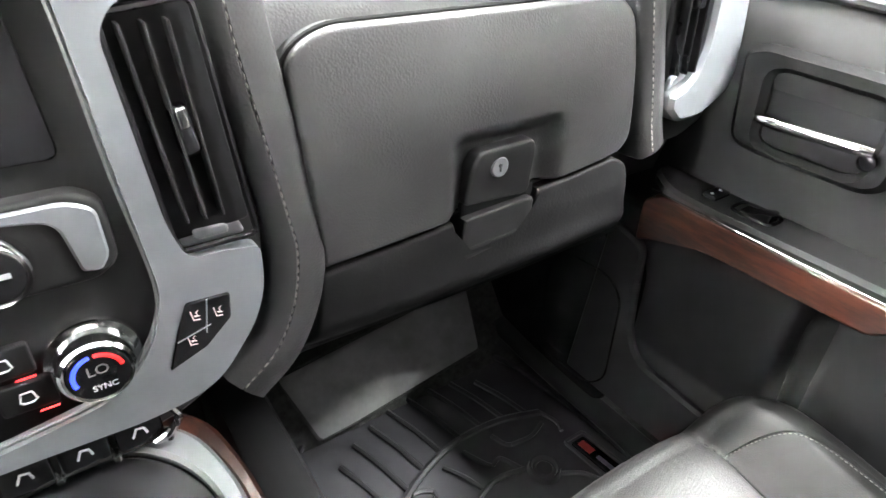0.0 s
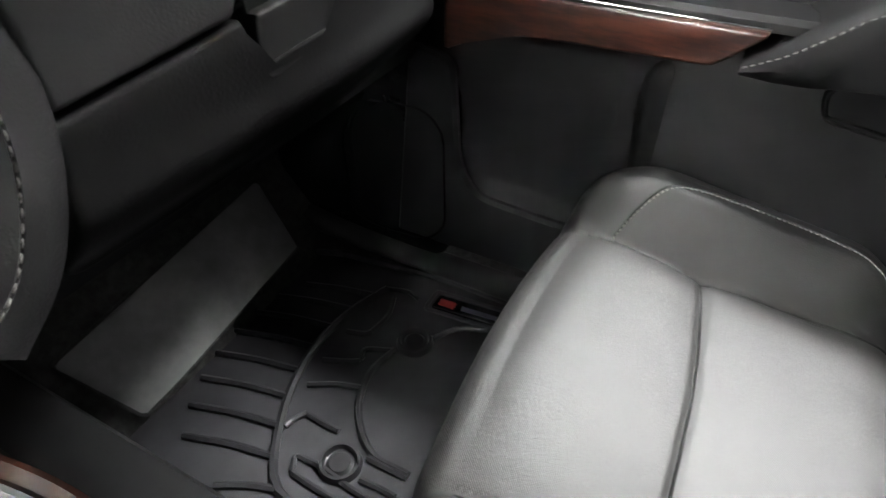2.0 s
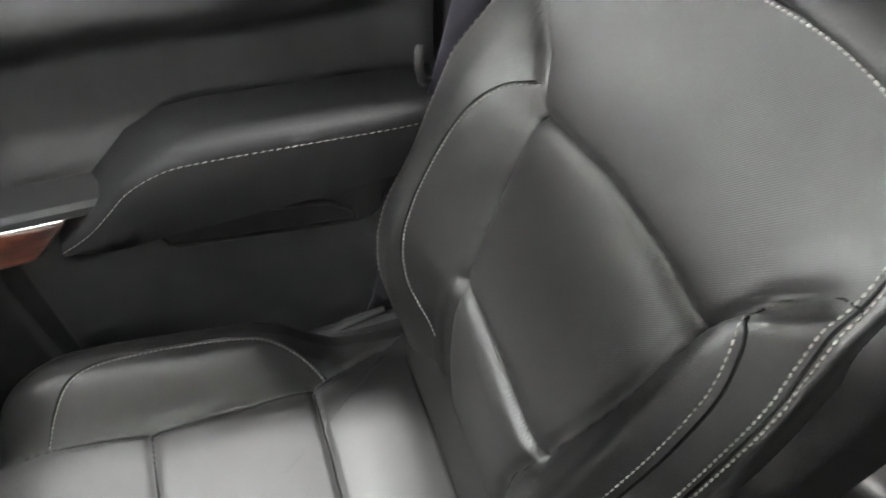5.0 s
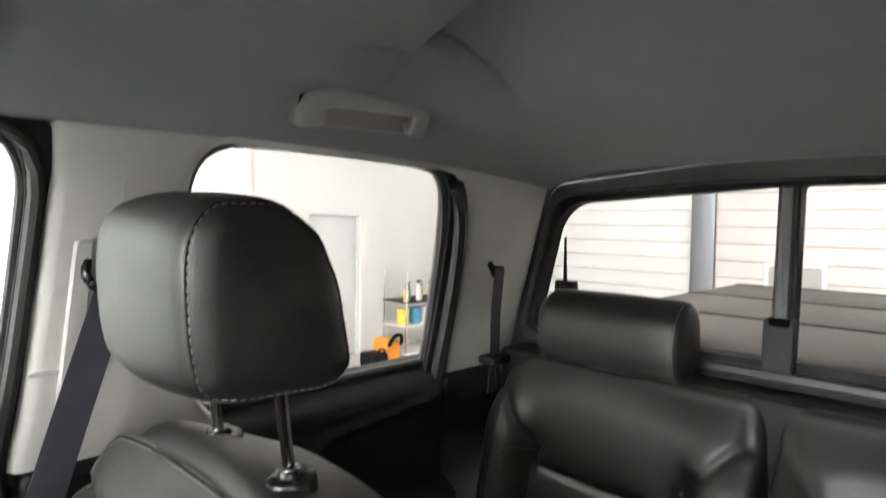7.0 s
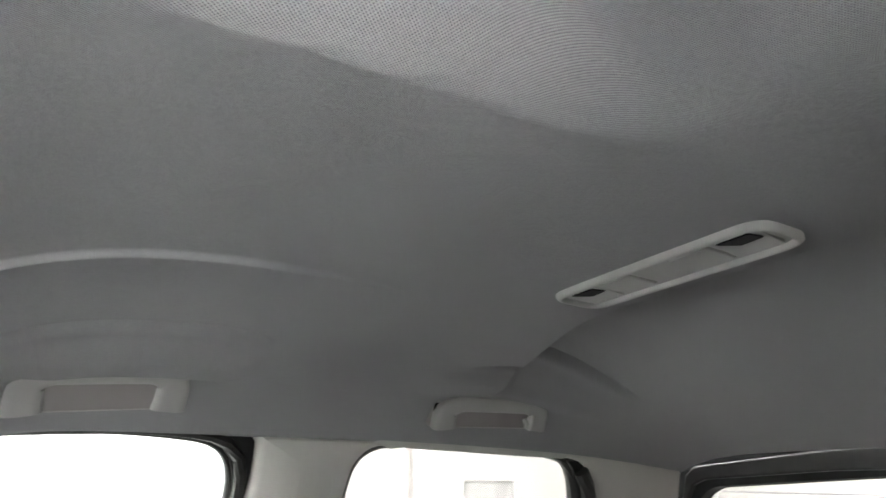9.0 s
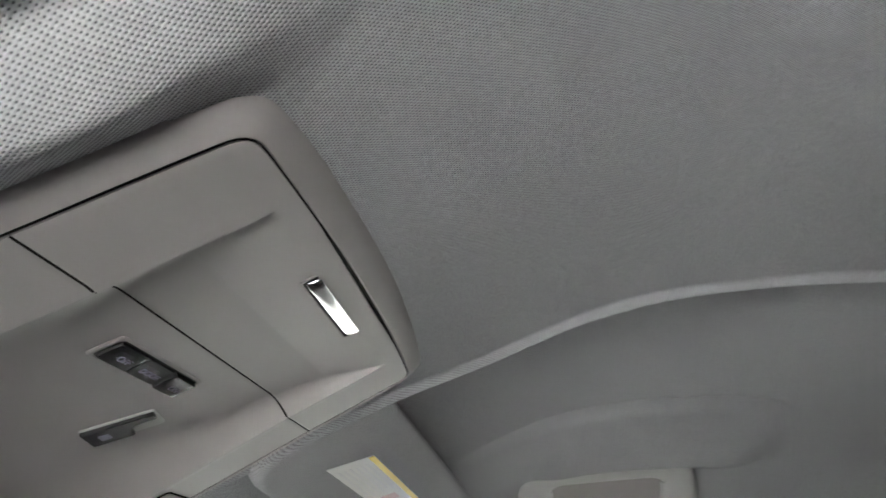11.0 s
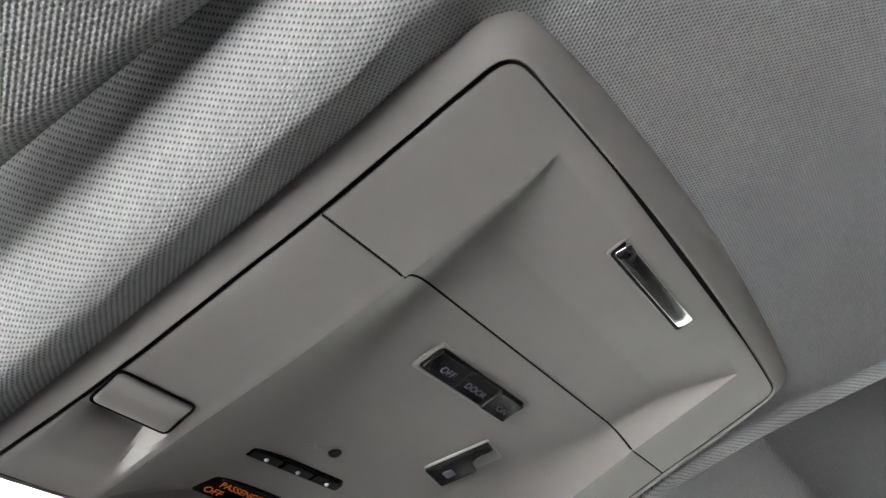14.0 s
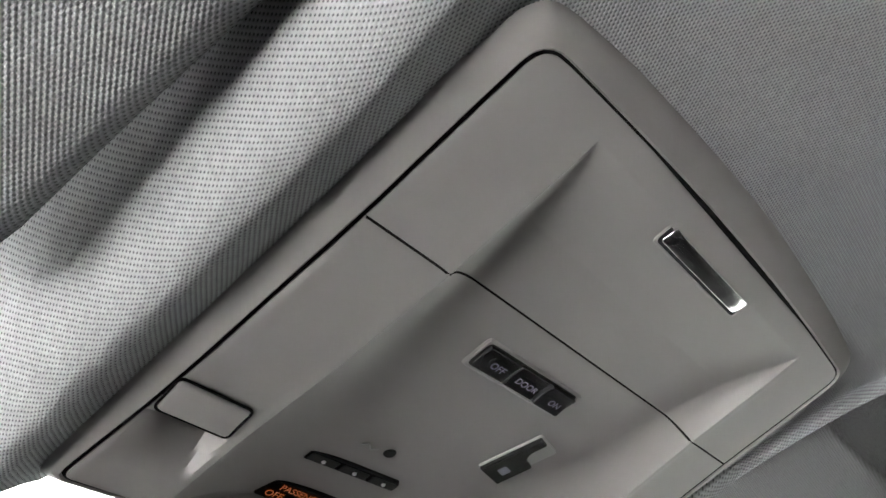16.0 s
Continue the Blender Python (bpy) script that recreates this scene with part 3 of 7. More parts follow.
ROOF_SIDE = smooth_line([(-1.5, 1.22), (-1.29, 1.245), (-1.0, 1.268), (-0.6, 1.276), (-0.2, 1.276), (0.06, 1.264), (0.3, 1.20), (0.6, 1.08)], 300)


def roof_z(x, y):
    a = np.abs(x)
    mid = np.interp(y, ROOF_MID[:, 0], ROOF_MID[:, 1])
    side = np.interp(y, ROOF_SIDE[:, 0], ROOF_SIDE[:, 1])
    bow = np.clip(a / 0.655, 0, 1.0)
    z = mid + (side - mid) * (0.12 * bow**2 + 0.88 * bow**9)
    t = np.clip((a - crease_x(y)) / 0.040, 0, 1)
    fade = 1 - ease(-y, 0.16, 0.33)
    crisp = 1 - (1 - t) ** 2.2
    soft = ease(a, crease_x(y) - 0.012, crease_x(y) + 0.045)
    z = z + 0.056 * np.where(x > 0, crisp, soft) * fade * (1 - ease(a, 0.26, 0.54))
    z = z - 0.0065 * np.exp(-(((a - crease_x(y)) / 0.0045) ** 2)) * fade * (x > 0)
    t = np.clip((-y - rear_line(x)) / 0.03, 0, 1)
    rise = (1 - (1 - t) ** 2.2) * (1 - ease(-y, 0.72, 1.05)) * (1 - 0.5 * ease(a, 0.42, 0.495) - 0.5 * ease(a, 0.505, 0.58))
    z = z + 0.066 * rise
    pad = ease(a, 0.490, 0.525) * ease(a, 0.585, 0.550) * (ease(y, -0.27, -0.19) * ease(y, 0.10, 0.0) + 0.55 * ease(y, -1.02, -0.86) * ease(y, -0.50, -0.62))
    hollow = np.exp(-(((a - 0.472) / 0.0085) ** 2)) * (ease(y, -0.25, -0.20) * ease(y, 0.15, 0.02) + 0.6 * ease(y, -1.00, -0.86) * ease(y, -0.56, -0.72))
    dx, dy = np.abs(x - 0.01), y + 0.0442 * (x - 0.01)
    pocket = ease(dx, 0.132, 0.122) * ease(dy, 0.134, 0.150) * ease(y, 0.36, 0.33) * ease(dy - 0.150 + 0.78 * (0.137 - dx), 0.010, 0.024)
    roll = np.exp(-(((dx - 0.149) / 0.012) ** 2)) * ease(dy, 0.10, 0.17) * (x < 0)
    z = z - 0.013 * roll
    return z - 0.024 * pad + 0.034 * hollow + 0.05 * pocket


def rear_line(x):
    """How far back the rear recess begins across the width."""
    return 0.545 + np.where(x > 0, 0.14, -0.02) * ease(np.abs(x), 0.10, 0.52)


def roof_piece(u, v):
    """The grid is bent so that its rows and columns follow the creases."""
    c, a, b = crease_x(v), np.abs(u), -v
    x = np.where(a < 0.17, a * c / 0.17, np.where(a < 0.30, c + (a - 0.17) * (0.30 - c) / 0.13, a)) * np.sign(u)
    e = rear_line(x)
    b = np.where((b > 0.40) & (b < 0.545), 0.40 + (b - 0.40) * (e - 0.40) / 0.145, np.where((b >= 0.545) & (b < 0.90), e + (b - 0.545) * (0.90 - e) / 0.355, b))
    return np.stack([x, -b, roof_z(x, -b)], -1)


half_xs = np.r_[np.linspace(0.0, 0.12, 8), np.linspace(0.126, 0.158, 8), np.linspace(0.1595, 0.182, 17), np.linspace(0.1855, 0.25, 20), np.linspace(0.256, 0.44, 26), np.linspace(0.444, 0.50, 26), np.linspace(0.505, 0.70, 42)]
xs = np.r_[-half_xs[:0:-1], half_xs]
under = sheet(roof_piece, xs, np.r_[np.linspace(-1.30, -0.66, 90), np.linspace(-0.654, -0.545, 34), np.linspace(-0.540, -0.40, 24), np.linspace(-0.392, 0.352, 120)])
over = sheet(lambda u, v: roof_piece(u, v) + np.array([0, 0, 0.05]), np.linspace(-0.70, 0.70, 15), np.linspace(-1.30, 0.352, 20))
solid("headliner", merge(under, over), LINER, "light grey knitted cloth headliner with moulded recesses over the seats", "headliner", "structure", sharp=48)


# ---- cabin: sides ----
def side_plane(flip=1):
    """A plane on the leaning upper side: u forward, v up the slope."""
    slope = np.array([-0.247 * flip, 0, 0.969])
    return Frame((0.80 * flip, 0, 0.84), (0, -1 * flip, 0), slope) if flip > 0 else Frame((-0.80, 0, 0.84), (0, 1, 0), slope)


SIDE = side_plane()


def pillar(name, poly, mat, label, category, depth=0.03, lift=0.0, r=0.02, bevel=0.012):
    """A piece of trim on the passenger side; the outline is in y and height up the slope."""
    line = rounded([(-y, v) for y, v in poly], r)
    if depth < 0.01:
        return solid(name, plate(line, SIDE, depth, bevel, lift), mat, label, category, "structure")
    top = Frame(SIDE.p(0, 0, lift + depth), SIDE.u, SIDE.v)
    return solid(name, slab(line, top, flat, bevel, depth, 8, 150, 6), mat, label, category, "structure", sharp=70)


def up(z):
    return (z - 0.84) / 0.969


# front pillar, roof rails and the panels that close the side
def opening_trim(name, legs, depth, r, mat, label):
    """Trim round an opening: legs are pairs of lines (outer, inner) in y and height, joined end to end."""
    a, b = [], []
    for outer, inner in legs:
        a.append(smooth_line([(-y, up(z)) for y, z in outer], 46))
        b.append(smooth_line([(-y, up(z)) for y, z in inner], 46))
    a, b = np.concatenate(a), np.concatenate(b)
    d = (b - a) / np.linalg.norm(b - a, axis=1)[:, None]
    sections = []
    for p, q, k in zip(a, b, d):
        cut = [(p, 0.0), (p, depth - r), (p + k * r * 0.12, depth - 0.5 * r), (p + k * r * 0.5, depth - 0.13 * r), (p + k * r, depth), (p * 0.5 + q * 0.5, depth), (q - k * r, depth), (q - k * r * 0.5, depth - 0.13 * r), (q - k * r * 0.12, depth - 0.5 * r), (q, depth - r), (q, 0.0)]
        sections.append(np.array([SIDE.p(m[0], m[1], w) for m, w in cut]))
    return solid(name, skin(sections), mat, label, "pillar trim", "structure", sharp=70)


opening_trim("trim_b_pillar", [
    ([(-0.250, 0.826), (-0.264, 0.93), (-0.281, 1.15), (-0.288, 1.22), (-0.287, 1.26), (-0.286, 1.288)], [(-0.545, 0.826), (-0.505, 0.875), (-0.462, 0.95), (-0.445, 1.05), (-0.448, 1.15), (-0.454, 1.20)]),
    ([(-0.286, 1.288), (-0.42, 1.289), (-0.55, 1.291)], [(-0.454, 1.20), (-0.463, 1.242), (-0.492, 1.272), (-0.54, 1.280)]),
    ([(-0.55, 1.291), (-0.75, 1.290), (-0.93, 1.288)], [(-0.54, 1.280), (-0.75, 1.278), (-0.93, 1.272)]),
    ([(-0.93, 1.288), (-1.15, 1.282), (-1.31, 1.275)], [(-0.93, 1.272), (-0.99, 1.262), (-1.030, 1.225)]),
    ([(-1.31, 1.275), (-1.31, 1.10), (-1.31, 0.826)], [(-1.030, 1.225), (-1.055, 1.12), (-1.063, 1.0), (-1.062, 0.826)]),
], 0.034, 0.018, PILLAR, "pale warm grey plastic pillar trim round the rear door window")
pillar("trim_b_pillar_lower", [(-0.268, -0.62), (-0.262, up(0.824)), (-0.46, up(0.824)), (-0.46, -0.62)], PLASTIC, "black plastic lower pillar trim beside the front seat", "pillar trim", 0.05, 0.0, 0.015, 0.014)
pillar("trim_c_pillar_lower", [(-1.06, -0.62), (-1.06, up(0.824)), (-1.31, up(0.824)), (-1.31, -0.62)], PLASTIC, "black plastic lower rear corner trim", "pillar trim", 0.052, 0.0, 0.01, 0.012)
pillar("trim_roof_rail", [(0.42, up(1.285)), (0.42, up(1.36)), (-0.284, up(1.36)), (-0.284, up(1.288))], LINER, "warm grey trim along the roof rail", "roof trim", 0.012, 0.0, 0.01, 0.005)
pillar("trim_a_pillar", [(0.75, up(0.83)), (0.30, up(1.27)), (0.42, up(1.30)), (0.92, up(0.83))], PILLAR, "pale warm grey front pillar trim beside the windscreen", "pillar trim", 0.05, 0.0, 0.02, 0.02)


def seal(name, poly, r, wide, label, lift=0.004):
    line = smooth_line([(-y, v) for y, v in poly], 60)
    return solid(name, tube(SIDE.p(line[:, 0], line[:, 1], lift), wide, 8), SEAL, label, "door seal", "structure")


seal("door_seal_front", [(-0.246, -0.60), (-0.244, -0.2), (-0.242, 0.0), (-0.256, 0.15), (-0.270, 0.33), (-0.272, 0.385), (-0.262, 0.425), (-0.232, 0.449), (-0.18, 0.459), (-0.05, 0.461), (0.10, 0.448), (0.21, 0.42), (0.40, 0.33)], 0, 0.010, "black rubber seal round the front door opening", 0.020)
opening_trim("trim_door_frame_front", [([(-0.268, 0.80), (-0.280, 1.0), (-0.292, 1.15), (-0.294, 1.22), (-0.288, 1.275), (-0.245, 1.302), (-0.18, 1.305), (-0.05, 1.303), (0.10, 1.277), (0.21, 1.25), (0.40, 1.165)], [(-0.230, 0.80), (-0.246, 1.0), (-0.259, 1.15), (-0.260, 1.21), (-0.248, 1.25), (-0.218, 1.271), (-0.15, 1.278), (-0.05, 1.279), (0.10, 1.265), (0.21, 1.237), (0.40, 1.145)])], 0.014, 0.004, PLASTIC, "black door frame round the front window")
opening_trim("trim_door_frame_rear", [([(-1.062, 0.80), (-1.062, 1.0), (-1.055, 1.12), (-1.030, 1.225), (-0.995, 1.265)], [(-1.022, 0.80), (-1.012, 1.05), (-0.998, 1.18), (-0.978, 1.24), (-0.955, 1.263)])], 0.020, 0.005, PLASTIC, "black door frame behind the rear window")
seal("window_channel_front", [(-0.228, -0.01), (-0.245, 0.15), (-0.258, 0.33), (-0.259, 0.383), (-0.247, 0.42), (-0.216, 0.443), (-0.15, 0.451), (-0.05, 0.452), (0.10, 0.438), (0.21, 0.409), (0.40, 0.314)], 0, 0.007, "black rubber window channel of the front door", 0.004)
seal("window_channel_rear", [(-0.515, 0.0), (-0.485, 0.06), (-0.455, 0.15), (-0.448, 0.25), (-0.452, 0.37), (-0.464, 0.42), (-0.495, 0.448), (-0.55, 0.458), (-0.75, 0.458), (-0.92, 0.45), (-0.972, 0.425), (-0.995, 0.37), (-1.012, 0.25), (-1.022, 0.12), (-1.028, 0.0)], 0, 0.014, "black rubber window channel of the rear door", 0.002)
seal("door_seal_rear", [(-1.055, -0.6), (-1.05, 0.0), (-1.048, 0.15), (-1.038, 0.29), (-1.018, 0.375), (-0.992, 0.418)], 0, 0.017, "black rubber seal round the rear door opening", 0.026)

# door windows: panes in the leaning side
PANE_F = [(0.78, 0.0), (0.34, 0.47), (-0.20, 0.47), (-0.265, 0.44), (-0.26, 0.0)]
PANE_R = [(-0.47, 0.0), (-0.45, 0.2), (-0.48, 0.42), (-0.55, 0.468), (-0.92, 0.468), (-0.99, 0.42), (-1.05, 0.0)]
for name, poly, glass in (("window_1", PANE_F, GLASS), ("window_2", PANE_R, TINTED)):
    pane = pillar(name, poly, glass, "clear side window glass, closed" if glass == GLASS else "lightly tinted rear side window, closed", "window", 0.004, -0.012, 0.02, 0.001)
    pane.visible_shadow = glass == TINTED

# outer skin of the passenger side below the windows, floor and firewall
solid("body_side_passenger", merge(box(0.86, 0.90, -1.4, 1.25, -0.3, 0.835, 0), box(0.812, 0.86, -1.4, 1.25, 0.815, 0.835, 0)), PLASTIC, "lower body side behind the door trim", "body side", "structure")
# the middle box is added to block light where unseen side windows would be
solid("driver_side_and_light_block", merge(box(-0.90, -0.80, -1.4, 1.25, -0.3, 0.84, 0), box(-0.80, -0.74, -1.32, -0.02, 0.84, 1.30, 0), box(-0.78, -0.68, -1.4, 0.40, 1.29, 1.36, 0)), PLASTIC, "driver side of the cabin, plain", "body side", "structure")
solid("floor", box(-0.86, 0.86, -1.4, 0.98, -0.10, -0.004, 0), CARPET, "charcoal carpeted cabin floor", "floor", "structure")
toe = Frame((0, 0.90, 0.0), X, (0, 0.62, 0.78))
solid("firewall", merge(plate([(-0.86, -0.05), (0.86, -0.05), (0.86, 0.55), (-0.86, 0.55)], toe, 0.02, 0.002, -0.03), box(-0.86, 0.86, 1.22, 1.26, 0.30, 0.86, 0)), CARPET, "charcoal carpeted toe board under the dashboard", "toe board", "structure")

# ---- rear wall with the sliding window ----
BACK = Frame((0, -1.30, 0.90), (-1, 0, 0), (0, -0.06, 1))
hole_r = rounded([(-0.165, 0.015), (-0.165, 0.338), (-0.60, 0.312), (-0.645, 0.27), (-0.70, 0.01)], [0.012, 0.012, 0.04, 0.04, 0.03])
hole_m = rounded([(0.128, 0.02), (0.128, 0.338), (-0.128, 0.338), (-0.128, 0.02)], 0.01)
hole_l = hole_r * [-1, 1]
frame_line = rounded([(0.80, -0.95), (0.80, 0.0), (0.74, 0.38), (0.40, 0.42), (-0.40, 0.42), (-0.74, 0.38), (-0.80, 0.0), (-0.80, -0.95)], 0.01)


def holed(outline, holes, fr, depth):
    """A flat wall with openings right through it."""
    bm = bmesh.new()
    loops = []
    for line in [outline, *holes]:
        vs = [bm.verts.new(tuple(fr.p(a, b, 0.0))) for a, b in line]
        loops.append([bm.edges.new((vs[i - 1], vs[i])) for i in range(len(vs))])
    bmesh.ops.triangle_fill(bm, use_beauty=True, edges=[e for loop in loops for e in loop], use_dissolve=False)
    kept = bm.faces[:]
    got = bmesh.ops.extrude_face_region(bm, geom=kept)
    bmesh.ops.translate(bm, verts=[v for v in got["geom"] if isinstance(v, bmesh.types.BMVert)], vec=tuple(-fr.n * depth))
    bm.verts.index_update()
    piece = [tuple(v.co) for v in bm.verts], [tuple(v.index for v in f.verts) for f in bm.faces]
    bm.free()
    return piece


solid("wall_south", holed(frame_line, [hole_r, hole_m, hole_l], BACK, 0.035), DARK, "black trimmed rear cabin wall with window openings", "rear wall", "structure")
rear_window = thing("window_3", (0, -1.31, 0.9), "sliding rear window in a black frame, closed", "window", kind="structure")
for k, hole in enumerate((hole_r, hole_m, hole_l)):
    p = part("pane", plate(hole, BACK, 0.004, 0.001, -0.026), TINTED, rear_window, "lightly tinted rear glass")
for s in (-1, 1):
    part("mullion", merge(plate(rounded([(s * 0.133, 0.0), (s * 0.133, 0.335), (s * 0.160, 0.335), (s * 0.160, 0.0)], 0.004), BACK, 0.014, 0.004, 0.0)), SEAL, rear_window)
    part("latch", plate(rounded([(s * 0.118, 0.0), (s * 0.118, 0.095), (s * 0.129, 0.10), (s * 0.129, 0.085), (s * 0.158, 0.085), (s * 0.158, 0.10), (s * 0.170, 0.095), (s * 0.170, 0.0)], 0.003), BACK, 0.02, 0.003, 0.012), PLASTIC, rear_window, "black latch on the window frame")
part("window_frame", band(rounded([(0.735, -0.02), (0.655, 0.355), (0.3, 0.385), (-0.3, 0.385), (-0.655, 0.355), (-0.735, -0.02)], 0.03), rounded([(0.715, 0.0), (0.645, 0.325), (0.3, 0.345), (-0.3, 0.345), (-0.645, 0.325), (-0.715, 0.0)], 0.04), BACK, 0.012, 0.004, 0.001), SEAL, rear_window)

# windscreen: a raked pane and its header
SCREEN = Frame((0, 0.43, 1.18), (-1, 0, 0), (0, 0.80, -0.55))
screen = solid("window_4", plate([(-0.66, -0.11), (0.66, -0.11), (0.78, 0.80), (-0.78, 0.80)], SCREEN, 0.005, 0.001), GLASS, "raked clear windscreen", "windscreen", "structure")
screen.visible_shadow = False


# ---- front passenger seat ----
def front_seat():
    seat = thing("front_passenger_seat", (0.39, 0.1, 0.03), "black perforated leather bucket seat with pale grey stitching and headrest", "car seat")
    fr = Frame((0.41, -0.092, 0.33), (-1, 0, 0), (0, -0.418, 0.908))
    seams = [
        [(-0.262, 0.545), (-0.222, 0.535), (-0.180, 0.518), (-0.149, 0.493), (-0.136, 0.467), (-0.128, 0.441), (-0.120, 0.341), (-0.098, 0.237), (-0.080, 0.162), (-0.072, 0.0)],
        [(-0.128, 0.441), (0.0, 0.448), (0.092, 0.440), (0.158, 0.426)],
        [(-0.098, 0.235), (-0.018, 0.236), (0.053, 0.228), (0.122, 0.222)],
    ]
    seams.append([(0.221, 0.513), (0.209, 0.511), (0.194, 0.500), (0.180, 0.482), (0.166, 0.452), (0.158, 0.426), (0.145, 0.34), (0.122, 0.22), (0.10, 0.14), (0.092, 0.0)])

    def h(u, v):
        a = np.abs(u)
        half = np.where(u > 0, 0.240, 0.285)
        wing = np.where(u > 0, ease(a, 0.138, 0.186) * (1 - 0.97 * ease(a, 0.182, 0.230)) * (1 - 0.95 * ease(v - np.interp(u, [0, 0.092, 0.158, 0.166, 0.18, 0.194, 0.209, 0.26], [0.448, 0.440, 0.426, 0.452, 0.482, 0.50, 0.511, 0.517]), -0.022, -0.001)), ease(a, 0.115, 0.205) * (1 - 0.75 * ease(v, 0.42, 0.54))) * ease(v, -0.05, 0.12)
        z = np.where(u > 0, 0.034, 0.046) * wing - np.where(u > 0, 0.004, 0.020) * ease(a, half - 0.040, half) * (1 - ease(v, 0.47, 0.53))
        z = z + 0.012 * np.exp(-((v - 0.16) / 0.10) ** 2) - 0.030 * ease(v, 0.50, 0.65) * 0.6 - 0.065 * (1 - ease(v, -0.02, 0.25))
        for s in seams:
            z = z + (groove(u, v, s, 0.006, 0.009) + groove(u, v, s, 0.018, 0.005)) * (1 - 0.9 * ease(u, 0.188, 0.216))
        return z

    outline = rounded([(-0.225, -0.03), (-0.256, 0.12), (-0.272, 0.24), (-0.270, 0.42), (-0.262, 0.54), (-0.257, 0.592), (-0.243, 0.614), (-0.154, 0.6265), (0.05, 0.627), (0.142, 0.616), (0.179, 0.603), (0.204, 0.584), (0.219, 0.559), (0.226, 0.530), (0.228, 0.48), (0.237, 0.40), (0.238, 0.15), (0.20, -0.03)], [0.03, 0.08, 0.08, 0.08, 0.03, 0.015, 0.015, 0.05, 0.05, 0.02, 0.02, 0.02, 0.02, 0.02, 0.03, 0.08, 0.1, 0.03])
    pad = slab(outline, fr, h, 0.004, 0.03, 62, 260, 4, (0.0, 0.30))

    def region(u, v, w):
        edge_v = np.where(u < 0, np.interp(-u, [0, 0.128, 0.136, 0.149, 0.18, 0.222, 0.30], [0.448, 0.441, 0.467, 0.493, 0.518, 0.535, 0.552]), np.interp(u, [0, 0.092, 0.158, 0.166, 0.18, 0.194, 0.209, 0.26], [0.448, 0.440, 0.426, 0.452, 0.482, 0.50, 0.511, 0.517]))
        low_u = np.interp(v, [0, 0.162, 0.237, 0.341, 0.441], [0.072, 0.080, 0.098, 0.12, 0.128])
        high_u = np.interp(v, [0, 0.14, 0.22, 0.34, 0.426], [0.092, 0.10, 0.122, 0.145, 0.158])
        r = np.where(v > edge_v, "upper_panel", np.where(u < -low_u, "outboard_bolster", np.where(u > high_u, "inboard_bolster", np.where(v > 0.233, "centre_panel", "lower_panel"))))
        return r

    for name, piece in sorted(split(pad, fr, region).items()):
        name, mat = {"upper_panel": ("upper_back_panel", RIBBED), "outboard_bolster": ("back_bolster", LEATHER), "inboard_bolster": ("back_bolster", LEATHER), "centre_panel": ("centre_back_panel", RIBBED), "lower_panel": ("lower_back_panel", RIBBED)}[name]
        part(name, piece, mat, seat, sharp=70)
    shell_line = rounded([(-0.20, -0.08), (-0.262, 0.15), (-0.262, 0.45), (-0.240, 0.642), (-0.09, 0.668), (0.07, 0.664), (0.222, 0.632), (0.246, 0.52), (0.246, 0.15), (0.18, -0.08)], [0.03, 0.1, 0.1, 0.08, 0.1, 0.1, 0.07, 0.08, 0.1, 0.03])
    shell_fr = Frame(fr.p(0, 0, -0.010), fr.u, fr.v)
    shell_edge = even(shell_line, 120)

    def crown(u, v):
        """The shell comes up flush with the pad along its top and sinks under it elsewhere."""
        inside = near(u, v, shell_edge)
        return -0.034 + 0.033 * ease(v, 0.42, 0.50) * (1 - ease(inside, 0.042, 0.056))

    part("back_shell", slab(shell_line, shell_fr, crown, 0.034, 0.152, 40, 200, 8, (0, 0.3)), LEATHER, seat, "smooth black leather seat back", 70)
    part("shell_seam", tube(fr.p(np.array([0.2462, 0.2465, 0.2465, 0.246]), np.array([0.506, 0.512, 0.522, 0.535]), np.array([-0.050, -0.075, -0.11, -0.145])), 0.0012, 6), SEAM_AND_SHADE, seat)

    def rim(line, off, lift=0.0015):
        line = np.array(line)
        return fr.p(line[:, 0], line[:, 1], h(line[:, 0], line[:, 1]) + off + lift)

    ring = even(outline, 400)
    edge = smooth_line([(-0.254, 0.555), (-0.250, 0.590), (-0.240, 0.608), (-0.220, 0.615), (-0.154, 0.621), (0.0, 0.622), (0.087, 0.620), (0.140, 0.611), (0.174, 0.598), (0.198, 0.580), (0.213, 0.557), (0.220, 0.530), (0.222, 0.500), (0.226, 0.465), (0.231, 0.42), (0.232, 0.30), (0.231, 0.15)], 200)
    bend = np.gradient(edge, axis=0)
    side_way = np.stack([bend[:, 1], -bend[:, 0]], 1) / np.linalg.norm(bend, axis=1)[:, None]
    part("top_stitching", stitches(rim(edge, 0.0), 0.0010, 0.0042, 0.0014), THREAD, seat, "pale grey twin stitching", 180)
    part("top_stitching", stitches(rim(edge + side_way * 0.0065, 0.0), 0.0010, 0.0042, 0.0014), THREAD, seat, "", 180)
    part("seam", tube(rim(edge + side_way * 0.0033, -0.0014), 0.0012, 5), SEAM_AND_SHADE, seat)
    side = ring[(ring[:, 0] < -0.165) & (ring[:, 1] < 0.545) & (ring[:, 1] > 0.02)]
    side = side[np.argsort(side[:, 1])]
    part("bolster_stitching", stitches(rim(side * [0.968, 1.0], 0.0), 0.0008, 0.006, 0.003), THREAD, seat, "pale grey stitching", 180)
